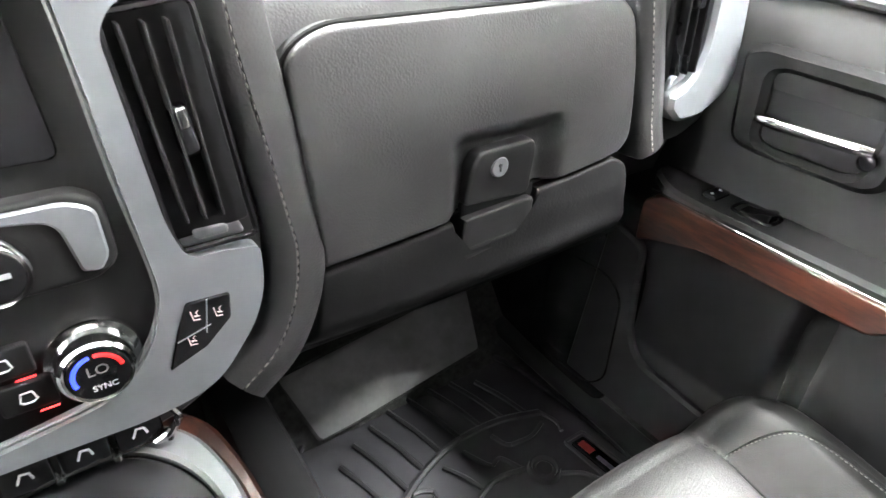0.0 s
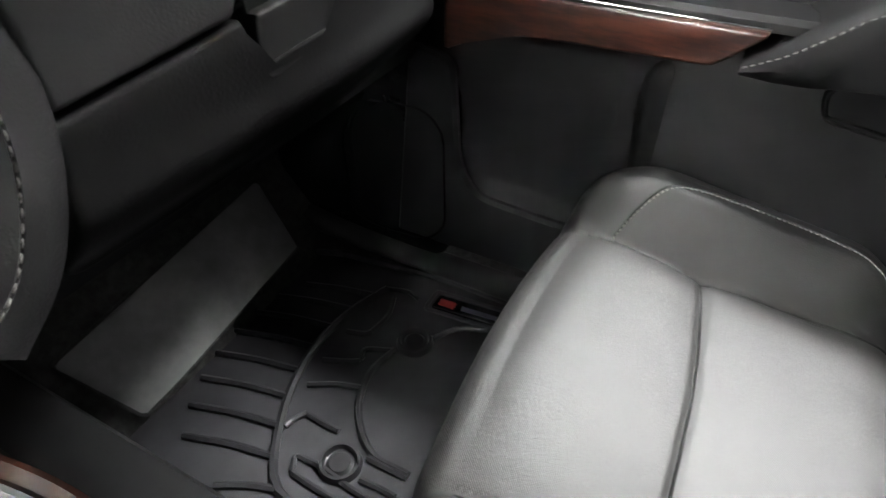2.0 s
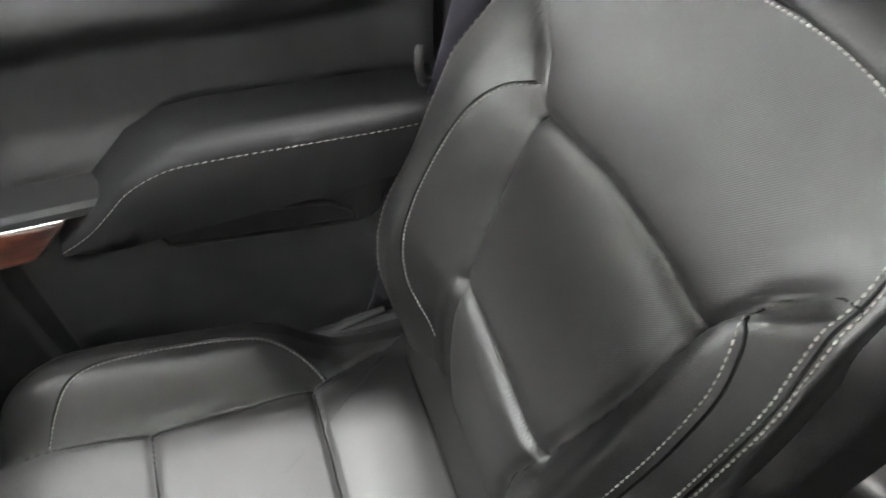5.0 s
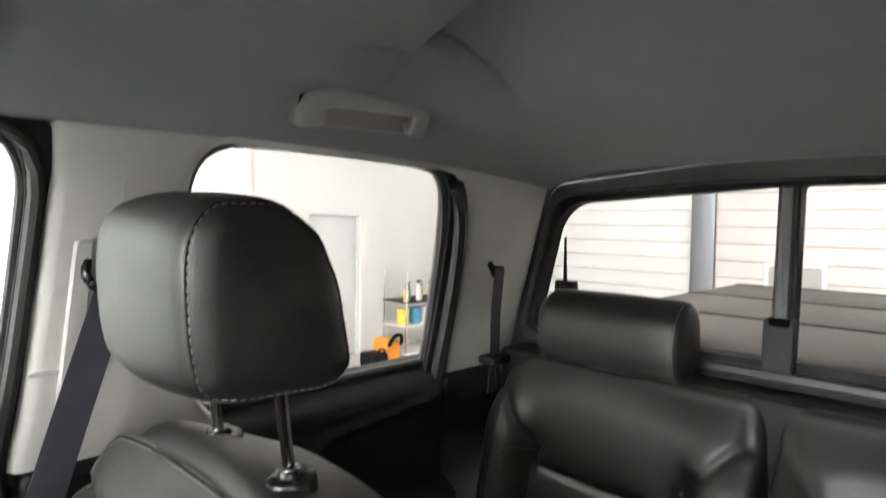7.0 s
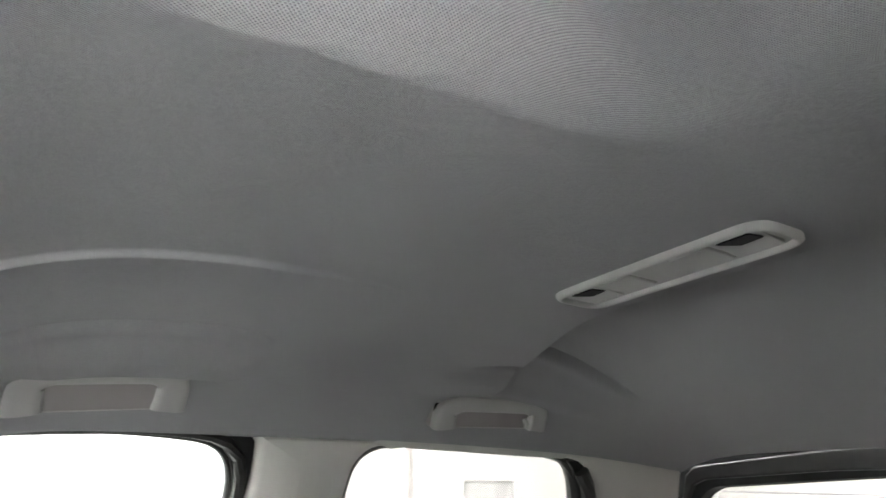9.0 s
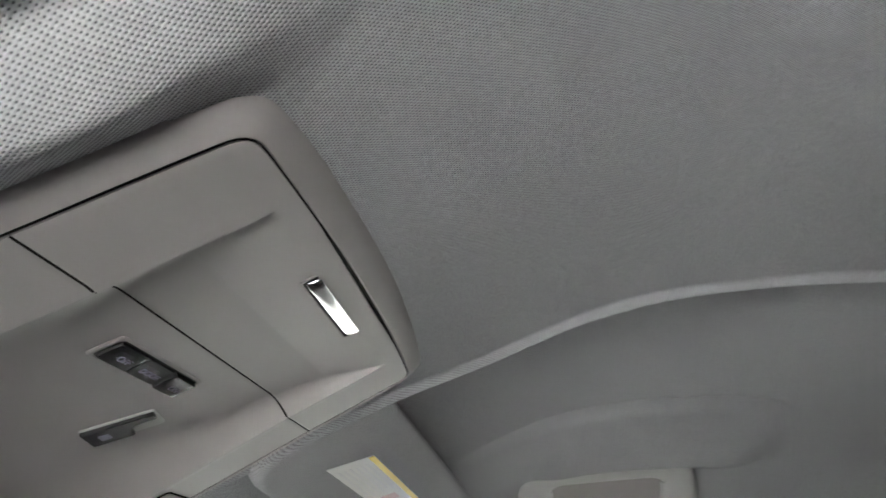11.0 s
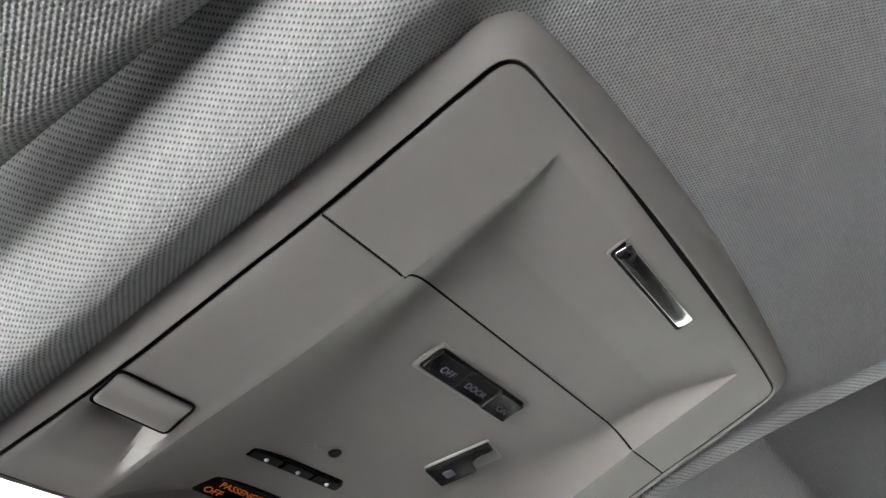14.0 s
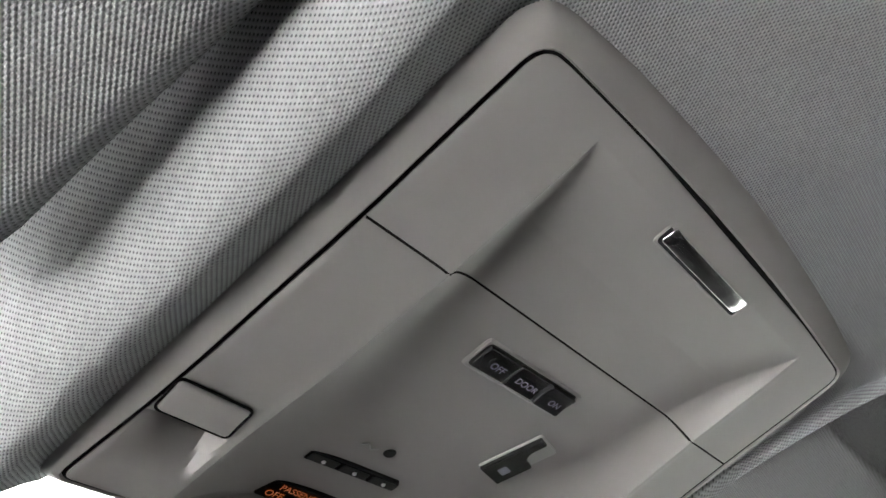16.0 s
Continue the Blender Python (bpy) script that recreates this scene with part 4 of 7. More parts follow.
    for s in (1, -1):
        inner = smooth_line([(-0.139, 0.464), (-0.159, 0.444), (-0.176, 0.408), (-0.187, 0.361), (-0.191, 0.292), (-0.182, 0.231), (-0.167, 0.181), (-0.149, 0.150), (-0.115, 0.12)], 70) if s < 0 else smooth_line([(0.181, 0.478), (0.190, 0.471), (0.197, 0.452), (0.203, 0.412), (0.203, 0.33), (0.196, 0.22), (0.18, 0.15)], 50)
        part("bolster_stitching", stitches(rim(inner, 0.0), 0.0009, 0.0045, 0.0014), THREAD, seat, "", 180)
        part("seam", tube(rim(inner * [1.022, 1.0], -0.001), 0.0012, 5), SEAM_AND_SHADE, seat)
    for s in seams:
        line = smooth_line(s, 80)
        part("seam", tube(rim(line, -0.002), 0.0014, 5), SEAM_AND_SHADE, seat)

    # headrest on two posts
    prof = rounded([(0.304, 1.180), (0.284, 1.152), (0.281, 1.115), (0.284, 1.06), (0.292, 1.018), (0.325, 1.006), (0.424, 1.003), (0.450, 1.022), (0.434, 1.105), (0.411, 1.155), (0.368, 1.182)], 0.016)
    rest_fr = Frame((0.272, 0, 0), (0, -1, 0), Z)
    rest = part("headrest", pillow(prof, rest_fr, 0.240, 0.028, 0.006), LEATHER, seat, "smooth black leather headrest", 70)
    ring = even(prof, 90)
    ring = ring + inward(ring) * 0.006
    for w in (-0.011, -0.229):
        part("headrest_seam", stitches(rest_fr.p(*np.vstack([ring, ring[:1]]).T, w + (0.003 if w > -0.1 else -0.003)), 0.0007, 0.005, 0.003), THREAD, seat, "", 180)
        part("headrest_seam", tube(rest_fr.p(ring[:, 0], ring[:, 1], w), 0.0014, 6, True), SEAM_AND_SHADE, seat)
    for x in (0.326, 0.479):
        foot = np.array([x, -0.405, 0.908])
        post = tube([foot - [0, -0.02, 0.06], foot, foot + [0, 0.006, 0.05], foot + [0, 0.016, 0.14]], 0.0062, 14)
        part("post", post, STEEL, seat, "polished steel headrest post")
        cf = Frame(foot + [0, 0, 0.002], X, (0, 0.95, -0.10))
        part("collar", lathe([(0.008, 0.012), (0.012, 0.013), (0.0145, 0.010), (0.015, 0.006), (0.024, 0.004), (0.026, 0.0), (0.026, -0.012)], cf, (0, 0), 28), GLOSS, seat, "black post collar")

    # cushion
    cf = Frame((0.385, 0.0, 0.341), X, (0, 0.989, 0.148))
    cross = [[(-0.20, 0.185), (0.0, 0.193), (0.165, 0.213)], [(-0.20, -0.005), (0.0, -0.002), (0.182, 0.008)], [(-0.20, -0.145), (0.20, -0.138)]]
    sides = [[(0.166, 0.365), (0.1655, 0.33), (0.165, 0.30), (0.164, 0.213), (0.172, 0.10), (0.182, 0.008), (0.200, -0.03), (0.23, -0.10)], [(-0.212, 0.355), (-0.207, 0.31), (-0.20, 0.24), (-0.188, 0.10), (-0.182, 0.008), (-0.20, -0.10)]]

    def hc(u, v):
        bol = ease(u, 0.165, 0.225) + ease(-u, 0.205, 0.255)
        z = 0.060 * bol * ease(v, -0.05, 0.08) * (1 - 0.35 * ease(v, 0.30, 0.40)) - 0.028 * ease(u, 0.245, 0.29) - 0.028 * ease(-u, 0.26, 0.30)
        z = z - 0.030 * ease(v, 0.29, 0.41) ** 2 + 0.006 * np.cos(u * 9)
        for s in cross + sides:
            z = z + groove(u, v, s, 0.0045, 0.006) + groove(u, v, s, 0.028, 0.005)
        return z

    cushion_line = rounded([(-0.285, -0.17), (0.285, -0.17), (0.288, 0.27), (0.250, 0.382), (0.0, 0.402), (-0.25, 0.375), (-0.285, 0.27)], [0.03, 0.03, 0.1, 0.09, 0.2, 0.09, 0.1])
    pad = slab(cushion_line, cf, hc, 0.030, 0.10, 66, 240, 6, (0.0, 0.12))

    def region_c(u, v, w):
        right = u > np.interp(v, [-0.10, -0.03, 0.008, 0.10, 0.213, 0.44], [0.23, 0.20, 0.182, 0.172, 0.164, 0.168])
        left = u < np.interp(v, [-0.10, 0.008, 0.10, 0.24, 0.44], [-0.20, -0.182, -0.188, -0.20, -0.235])
        return np.where(right, "outboard", np.where(left, "inboard", np.where(v > np.interp(u, [-0.2, 0, 0.165], [0.185, 0.193, 0.213]), "front", np.where(v > 0.0, "middle", "rear"))))

    for name, piece in sorted(split(pad, cf, region_c).items()):
        name, mat = {"outboard": ("cushion_bolster", LEATHER), "inboard": ("cushion_bolster", LEATHER), "front": ("front_cushion_panel", PERFORATED), "middle": ("middle_cushion_panel", PERFORATED), "rear": ("rear_cushion_panel", LEATHER)}[name]
        part(name, piece, mat, seat, sharp=70)
    for s in cross + sides:
        part("seam", tube(on(cf, hc, smooth_line(s, 90), 0.0), 0.0019, 6), SEAM_AND_SHADE, seat)
    arc = smooth_line([(0.168, 0.325), (0.190, 0.315), (0.218, 0.288), (0.234, 0.25), (0.240, 0.17), (0.236, 0.09), (0.215, 0.02), (0.190, -0.012)], 90)
    part("cushion_stitching", stitches(on(cf, hc, arc, 0.001), 0.0009, 0.0045, 0.0014), THREAD, seat, "pale grey stitching", 180)
    part("seam", tube(on(cf, hc, arc * [1.02, 1.0], 0.0), 0.0013, 5), SEAM_AND_SHADE, seat)
    arc = smooth_line([(-0.205, 0.29), (-0.235, 0.285), (-0.255, 0.26), (-0.262, 0.2), (-0.258, 0.08)], 60)
    part("cushion_stitching", stitches(on(cf, hc, arc, 0.001), 0.0009, 0.0045, 0.0014), THREAD, seat, "", 180)
    part("seat_base", box(0.17, 0.60, -0.20, 0.34, 0.03, 0.30, 0.03), PLASTIC, seat, "black plastic seat base")
    part("hinge_cover", plate(rounded([(-0.03, 0.20), (-0.03, 0.268), (0.03, 0.282), (0.080, 0.292), (0.108, 0.345), (0.122, 0.405), (0.20, 0.42), (0.22, 0.20)], [0.01, 0.01, 0.03, 0.025, 0.03, 0.01, 0.02, 0.01]), Frame((0.706, 0, 0), (0, -1, 0), Z), 0.014, 0.004), GLOSS, seat, "glossy black hinge cover")
    part("recliner_cover", box(0.655, 0.685, -0.20, 0.06, 0.20, 0.33, 0.014), PLASTIC, seat)
    part("recliner_lever", tube([(0.66, 0.0, 0.31), (0.672, -0.06, 0.33), (0.676, -0.12, 0.335)], [0.006, 0.009, 0.006], 10, False), PLASTIC, seat)
    return seat


front_seat()


# ---- rear bench ----
def rear_seat(name, x0, x1, rest, label):
    """One section of the rear bench between two widths, with its backrest, cushion and headrest."""
    seat = thing(name, ((x0 + x1) / 2, -1.0, 0.02), label, "car seat", "rear bench sections")
    xc, half = (x0 + x1) / 2, (x1 - x0) / 2 - 0.003
    fr = Frame((xc, -1.055, 0.33), (-1, 0, 0), (0, -0.20, 0.98))
    e = half - 0.13
    yoke = [(-half, 0.50), (-half + 0.045, 0.455), (-half + 0.085, 0.405), (-e, 0.365)]
    seams = [yoke, [(-a, b) for a, b in yoke], [(-e, 0.332), (0, 0.325), (e, 0.332)], [(-e, 0.12), (0, 0.115), (e, 0.12)], [(-e, 0.37), (-e - 0.012, 0.25), (-e - 0.02, 0.0)], [(e, 0.37), (e + 0.012, 0.25), (e + 0.02, 0.0)]]

    def h(u, v):
        z = 0.028 * ease(np.abs(u), e, e + 0.06) * (1 - ease(v, 0.38, 0.5)) - 0.02 * ease(np.abs(u), half - 0.05, half) - 0.03 * ease(v, 0.46, 0.56)
        for s in seams:
            z = z + groove(u, v, s, 0.008, 0.010) + groove(u, v, s, 0.03, 0.007)
        return z

    line = rounded([(-half, -0.02), (-half, 0.45), (-half + 0.05, 0.560), (half - 0.012, 0.560), (half, 0.45), (half, -0.02)], [0.02, 0.08, 0.05, 0.03, 0.08, 0.02])
    if x0 < 0:
        line = rounded([(-half, -0.02), (-half, 0.56), (half - 0.05, 0.56), (half, 0.45), (half, -0.02)], [0.02, 0.03, 0.05, 0.08, 0.02])
    part("backrest", slab(line, fr, h, 0.022, 0.12, 52, 200, 5, (0, 0.3)), LEATHER, seat, "black leather backrest", 70)
    for s in seams:
        part("seam", tube(on(fr, h, smooth_line(s, 50), -0.002), 0.0014, 5), SEAM_AND_SHADE, seat)
    for s in (-1, 1):
        arc = smooth_line([(s * (e + 0.005), 0.358), (s * (e + 0.05), 0.352), (s * (e + 0.078), 0.32), (s * (e + 0.085), 0.22), (s * (e + 0.075), 0.10), (s * (e + 0.03), 0.02)], 60)
        part("backrest_stitching", stitches(on(fr, h, arc, 0.001), 0.0008, 0.006, 0.003), THREAD, seat, "", 180)
    cf = Frame((xc, -0.83, 0.325), X, (0, 0.995, 0.05))
    cl = rounded([(-half, -0.24), (half, -0.24), (half, 0.22), (half - 0.03, 0.26), (-half + 0.03, 0.26), (-half, 0.22)], 0.03)
    cs = [[(-half, -0.02), (half, -0.02)], [(-e, 0.30), (-e, -0.3)], [(e, 0.3), (e, -0.3)]]

    def hc(u, v):
        z = 0.02 * ease(np.abs(u), e, e + 0.06)
        for s in cs:
            z = z + groove(u, v, s, 0.012, 0.012)
        return z

    part("cushion", slab(cl, cf, hc, 0.03, 0.12, 30, 160, 5), LEATHER, seat, "black leather bench cushion", 70)
    part("bench_base", box(x0 + 0.01, x1 - 0.01, -1.10, -0.62, 0.0, 0.24, 0.02), PLASTIC, seat)
    if rest is not None:
        prof = rounded([(-1.150, 0.884), (-1.142, 0.93), (-1.150, 0.985), (-1.185, 1.018), (-1.235, 1.020), (-1.262, 0.985), (-1.262, 0.90), (-1.24, 0.872), (-1.18, 0.868)], 0.02)
        prof = prof * [-1, 1]
        rf = Frame((rest[0], 0, 0), (0, -1, 0), Z)
        part("headrest", pillow(prof, rf, rest[1] - rest[0], 0.024, 0.003), LEATHER, seat, "black leather headrest", 70)
        ring = even(prof, 80)
        for w in (-0.010, -(rest[1] - rest[0]) + 0.010):
            part("headrest_seam", stitches(rf.p(*(np.vstack([ring, ring[:1]])).T, w), 0.0010, 0.005, 0.003), THREAD, seat, "", 180)
        for x in (rest[0] + 0.09, rest[1] - 0.09):
            part("post", tube([(x, -1.205, 0.83), (x, -1.205, 0.90)], 0.006, 10), STEEL, seat)
    return seat


rear_seat("rear_seat_passenger_side", 0.127, 0.70, (0.268, 0.580), "black leather rear seat section with a square headrest")
rear_seat("rear_seat_driver_side", -0.70, 0.117, None, "wider black leather rear seat section beside the narrow one")
solid("parcel_shelf", box(-0.72, 0.72, -1.30, -1.20, 0.60, 0.870, 0.012), DARK, "black plastic ledge under the rear window", "ledge", "structure")


# ---- doors ----
def front_door():
    door = thing("door_1", (0.80, 0.2, 0.12), "black front passenger door trim with wood strip and chrome handle, shut", "car door", kind="structure")

    def panel(u, v):
        y, z = u, v
        x = 0.768 + 0 * y
        x = x + 0.034 * ease(z, 0.80, 0.846) ** 2 - 0.012 * np.exp(-(((z - 0.795) / 0.018) ** 2))
        x = x + 0.026 * ease(z, 0.785, 0.745) * ease(z, 0.62, 0.67) * (ease(y, 0.345, 0.27) * ease(y, -0.235, -0.17))
        x = x - 0.03 * ease(z, 0.60, 0.52) * ease(y, 0.37, 0.31)
        x = x + 0.02 * ease(z, 0.54, 0.50) * ease(z, 0.21, 0.25) * ease(y, 0.36, 0.40)
        return np.stack([x, y, z + 0.052 * ease(y, 0.16, 0.43) * ease(z, 0.76, 0.846)], -1)

    part("door_panel", merge(sheet(panel, np.linspace(-0.243, 0.80, 120), np.linspace(0.10, 0.846, 110)), box(0.806, 0.816, -0.243, 0.80, 0.10, 0.83, 0)), PLASTIC, door, "", 60)
    part("window_sill", tube(smooth_line([(0.795, -0.243, 0.846), (0.795, 0.0, 0.846), (0.795, 0.16, 0.848), (0.795, 0.30, 0.873), (0.795, 0.43, 0.897), (0.795, 0.60, 0.899), (0.795, 0.78, 0.899)], 60), 0.008, 8), SEAL, door)
    # padded armrest with a stitched edge
    rings = []
    for y, w, zt, zb in ((-0.236, 0.095, 0.664, 0.585), (-0.16, 0.102, 0.666, 0.580), (-0.05, 0.104, 0.670, 0.572), (0.05, 0.104, 0.672, 0.566), (0.10, 0.102, 0.668, 0.562), (0.145, 0.098, 0.648, 0.556), (0.175, 0.094, 0.622, 0.550), (0.21, 0.086, 0.592, 0.545), (0.25, 0.074, 0.566, 0.542)):
        x = 0.768
        rings.append(np.array([(x, y, zt + 0.016), (x - 0.025, y, zt + 0.007), (x - w + 0.02, y, zt + 0.003), (x - w + 0.006, y, zt - 0.002), (x - w, y, zt - 0.012), (x - w - 0.003, y, (zt + zb) / 2), (x - w + 0.006, y, zb + 0.006), (x - w + 0.02, y, zb), (x, y, zb)]))
    part("armrest", skin(rings), SHADED_SOFT, door, "padded black armrest", 50)
    edge = smooth_line([r[4] + np.array([-0.0015, 0, 0.004]) for r in rings], 90)
    part("armrest_stitching", stitches(edge, 0.0006, 0.006, 0.003), THREAD, door, "pale grey stitching", 180)
    # switch shelf and wood strip ahead of it
    ZF = Frame((0, 0, 0.603), X, Y)
    part("switch_shelf", plate(rounded([(0.705, 0.14), (0.775, 0.14), (0.775, 0.66), (0.740, 0.655), (0.700, 0.60), (0.694, 0.52)], [0.01, 0.003, 0.01, 0.02, 0.03, 0.03]), ZF, 0.016, 0.006, -0.004), PLASTIC, door, "black switch shelf")
    WF = Frame((0.698, 0, 0), (0, -1, 0), Z)
    part("wood_trim", slab(rounded([(-0.225, 0.600), (-0.60, 0.600), (-0.632, 0.585), (-0.638, 0.50), (-0.595, 0.522), (-0.52, 0.545), (-0.28, 0.552)], [0.01, 0.02, 0.02, 0.01, 0.02, 0.03, 0.01]), WF, lambda u, v: 0.004 * np.cos((v - 0.575) * 40), 0.005, 0.07, 6, 120), WOOD, door, "reddish brown wood trim strip")
    part("trim_edge", tube([(0.694, 0.23, 0.604), (0.692, 0.40, 0.604), (0.694, 0.58, 0.604), (0.702, 0.625, 0.600)], 0.0013, 6), CHROME, door)
    for y, n in ((0.545, 2), (0.478, 1)):
        if n == 2:
            sw = part("lock_switch", plate(rounded([(0.722, y - 0.012), (0.762, y - 0.012), (0.762, y + 0.012), (0.722, y + 0.012)], 0.004), ZF, 0.006, 0.002, 0.012), GLOSS, door, "black door lock rocker")
            for x in (0.732, 0.752):
                part("lock_mark", lathe([(0.0025, 0.0185), (0.003, 0.017)], ZF, (x, y), 12), INK, sw)
        else:
            part("switch_cup", band(rounded([(0.720, y - 0.034), (0.766, y - 0.034), (0.766, y + 0.034), (0.720, y + 0.034)], 0.018), rounded([(0.725, y - 0.029), (0.761, y - 0.029), (0.761, y + 0.029), (0.725, y + 0.029)], 0.014), ZF, 0.004, 0.0015, 0.011), GLOSS, door)
            part("window_switch", slab(rounded([(0.730, y - 0.026), (0.756, y - 0.026), (0.756, y + 0.020), (0.730, y + 0.020)], 0.006), Frame((0, 0, 0.617), X, Y), lambda u, v: 0.010 * ease(-(v - y), -0.01, 0.022), 0.002, 0.01, 8, 48), GLOSS, door, "black window switch")
    # handle in its bezel
    HF = Frame((0.766, 0, 0), (0, -1, 0), Z)
    outer = rounded([(-0.56, 0.70), (-0.575, 0.825), (-0.545, 0.838), (-0.36, 0.834), (-0.335, 0.815), (-0.345, 0.705), (-0.37, 0.69), (-0.53, 0.69)], 0.02)
    inner = rounded([(-0.520, 0.712), (-0.525, 0.800), (-0.505, 0.806), (-0.385, 0.803), (-0.375, 0.790), (-0.380, 0.715), (-0.40, 0.706), (-0.50, 0.706)], 0.014)
    part("handle_bezel", band(outer, inner, HF, 0.020, 0.009, -0.004), SHADED_SOFT, door, "black handle surround")
    part("handle_cup", plate(inner, HF, 0.004, 0.001, -0.002), DARK, door)
    part("cup_floor", slab(rounded([(-0.515, 0.700), (-0.515, 0.716), (-0.385, 0.716), (-0.385, 0.700)], 0.005), HF, flat, 0.004, 0.01, 4, 40), SILVER, door)
    rod = smooth_line([(0.752, 0.527, 0.744), (0.740, 0.505, 0.746), (0.737, 0.45, 0.748), (0.738, 0.40, 0.750), (0.744, 0.372, 0.750)], 40)
    part("door_handle", tube(rod, np.interp(np.linspace(0, 1, 40), [0, 0.08, 0.9, 1], [0.006, 0.0095, 0.0105, 0.0085]), 14, False, 0.8, (0, 0, 1)), CHROME, door, "bright chrome door handle")
    part("handle_pivot", lathe([(0.011, 0.0), (0.011, 0.022), (0.008, 0.024)], HF, (-0.376, 0.735), 16), GLOSS, door)
    # map pocket, speaker panel, lower panel
    PF = Frame((0.742, 0, 0), (0, -1, 0), Z)
    part("lower_panel", slab(rounded([(0.24, 0.13), (0.24, 0.545), (-0.33, 0.545), (-0.365, 0.50), (-0.355, 0.25), (-0.34, 0.13)], [0.02, 0.02, 0.05, 0.08, 0.08, 0.02]), PF, flat, 0.02, 0.025, 8, 100, hub=(-0.05, 0.32)), SHADED_SOFT, door)
    lip = rounded([(0.2, 0.10), (0.2, 0.228), (-0.47, 0.228), (-0.595, 0.235), (-0.628, 0.29), (-0.640, 0.47), (-0.72, 0.49), (-0.76, 0.10)], [0.01, 0.01, 0.02, 0.05, 0.03, 0.02, 0.03, 0.01])
    part("map_pocket", plate(lip, Frame((0.752, 0, 0), (0, -1, 0), Z), 0.014, 0.006), PLASTIC, door, "black map pocket lip")
    slot = rounded([(-0.150, 0.535), (-0.125, 0.545), (-0.09, 0.538), (0.07, 0.515), (0.100, 0.495), (0.104, 0.481), (-0.028, 0.493), (-0.142, 0.503)], [0.01, 0.01, 0.02, 0.015, 0.006, 0.004, 0.05, 0.012])
    ring = even(slot, 90)
    part("pull_lip", band(ring - inward(ring) * 0.007, ring, Frame((0.738, 0, 0), (0, -1, 0), Z), 0.012, 0.003, -0.004, 90), SHADED_SOFT, door, "black rim of the pocket", 60)
    # flat dark plate paints the shade inside the pocket; nothing is hollowed
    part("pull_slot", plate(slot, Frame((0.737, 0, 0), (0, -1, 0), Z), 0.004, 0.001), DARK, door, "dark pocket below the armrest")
    part("pocket_edge", tube(smooth_line([(0.732, 0.146, 0.505), (0.730, 0.028, 0.491), (0.730, -0.103, 0.478), (0.730, -0.138, 0.490), (0.732, -0.150, 0.515)], 50), 0.0028, 8), SHADED_SOFT, door)
    part("lock_knob", merge(lathe([(0.0035, 0.024), (0.0045, 0.021), (0.0042, 0.006)], Frame((0.790, -0.190, 0.842), X, Y), (0, 0), 14), lathe([(0.007, 0.010), (0.011, 0.006), (0.013, 0.0)], Frame((0.790, -0.190, 0.842), X, Y), (0, 0), 18)), GLOSS, door, "black lock knob")
    return door


front_door()


def rear_door():
    door = thing("door_2", (0.80, -0.76, 0.12), "black rear door trim with a curved armrest, shut", "car door", kind="structure")

    def panel(u, v):
        y, z = u, v
        x = 0.772 + 0.030 * ease(z, 0.80, 0.846) ** 2 - 0.010 * np.exp(-(((z - 0.79) / 0.02) ** 2))
        dip = near(y, z, [(-0.62, 0.45), (-0.66, 0.66), (-0.75, 0.745), (-1.04, 0.775)])
        x = x - 0.014 * np.exp(-((dip / 0.010) ** 2)) - 0.05 * ease(z, 0.60, 0.56) * ease(z, 0.44, 0.50)
        return np.stack([x, y, z], -1)

    part("door_panel", merge(sheet(panel, np.linspace(-1.06, -0.465, 70), np.linspace(0.10, 0.846, 80)), box(0.804, 0.812, -1.06, -0.465, 0.10, 0.83, 0)), PLASTIC, door, "", 60)
    part("window_sill", tube([(0.797, -0.465, 0.846), (0.797, -1.05, 0.846)], 0.009, 8), SEAL, door)
    return door


rear_door()


# ---- seat belts ----
def seat_belt(name, top, low, wide, label, hang):
    belt = thing(name, top, label, "seat belt", "cabin seat belts")
    top, low = np.array(top), np.array(low)
    run = smooth_line([top + [0.006, -0.004, 0.012], top, top * 0.5 + low * 0.5 + [0.004, 0, 0], low, low + (low - top) * hang], 30)
    part("webbing", strap(run, wide, 0.0014, 0.047), BELT, belt, "dark violet grey webbing")
    return belt


belt = seat_belt("safety_belt", (0.698, -0.368, 1.090), (0.712, -0.255, 0.715), (-0.10, 0.96, 0.28), "dark front seat belt hanging from its pillar loop", 0.45)
BF = Frame((0.708, -0.361, 1.110), (0, -1, 0), (-0.247, 0, 0.969))
part("loop_cover", slab(rounded([(-0.045, -0.012), (-0.04, 0.032), (0.04, 0.036), (0.05, 0.02), (0.045, -0.010)], 0.016), BF, lambda u, v: 0 * u + 0.012, 0.012, 0.02, 8, 60), PILLAR, belt, "pale grey loop cover")
part("loop_ring", tube(smooth_line([(0.696, -0.328, 1.107), (0.692, -0.326, 1.085), (0.688, -0.341, 1.068), (0.686, -0.376, 1.070), (0.692, -0.401, 1.087)], 30), 0.006, 10), GLOSS, belt, "glossy black loop")
part("belt_hook", tube(smooth_line([(0.690, -0.205, 0.742), (0.680, -0.200, 0.728), (0.680, -0.203, 0.705), (0.690, -0.212, 0.698)], 24), 0.0055, 8), PLASTIC, belt)
rear_belt = seat_belt("safety_belt", (0.700, -1.172, 1.050), (0.702, -1.162, 0.865), (-0.2, 0.9, 0.1), "dark rear seat belt running through a guide", 0.5)
part("slot", plate(rounded([(1.135, up(1.075)), (1.145, up(1.085)), (1.20, up(1.045)), (1.20, up(1.03)), (1.165, up(1.045))], 0.004), SIDE, 0.006, 0.002, 0.030), DARK, rear_belt, "dark slot in the pillar trim")
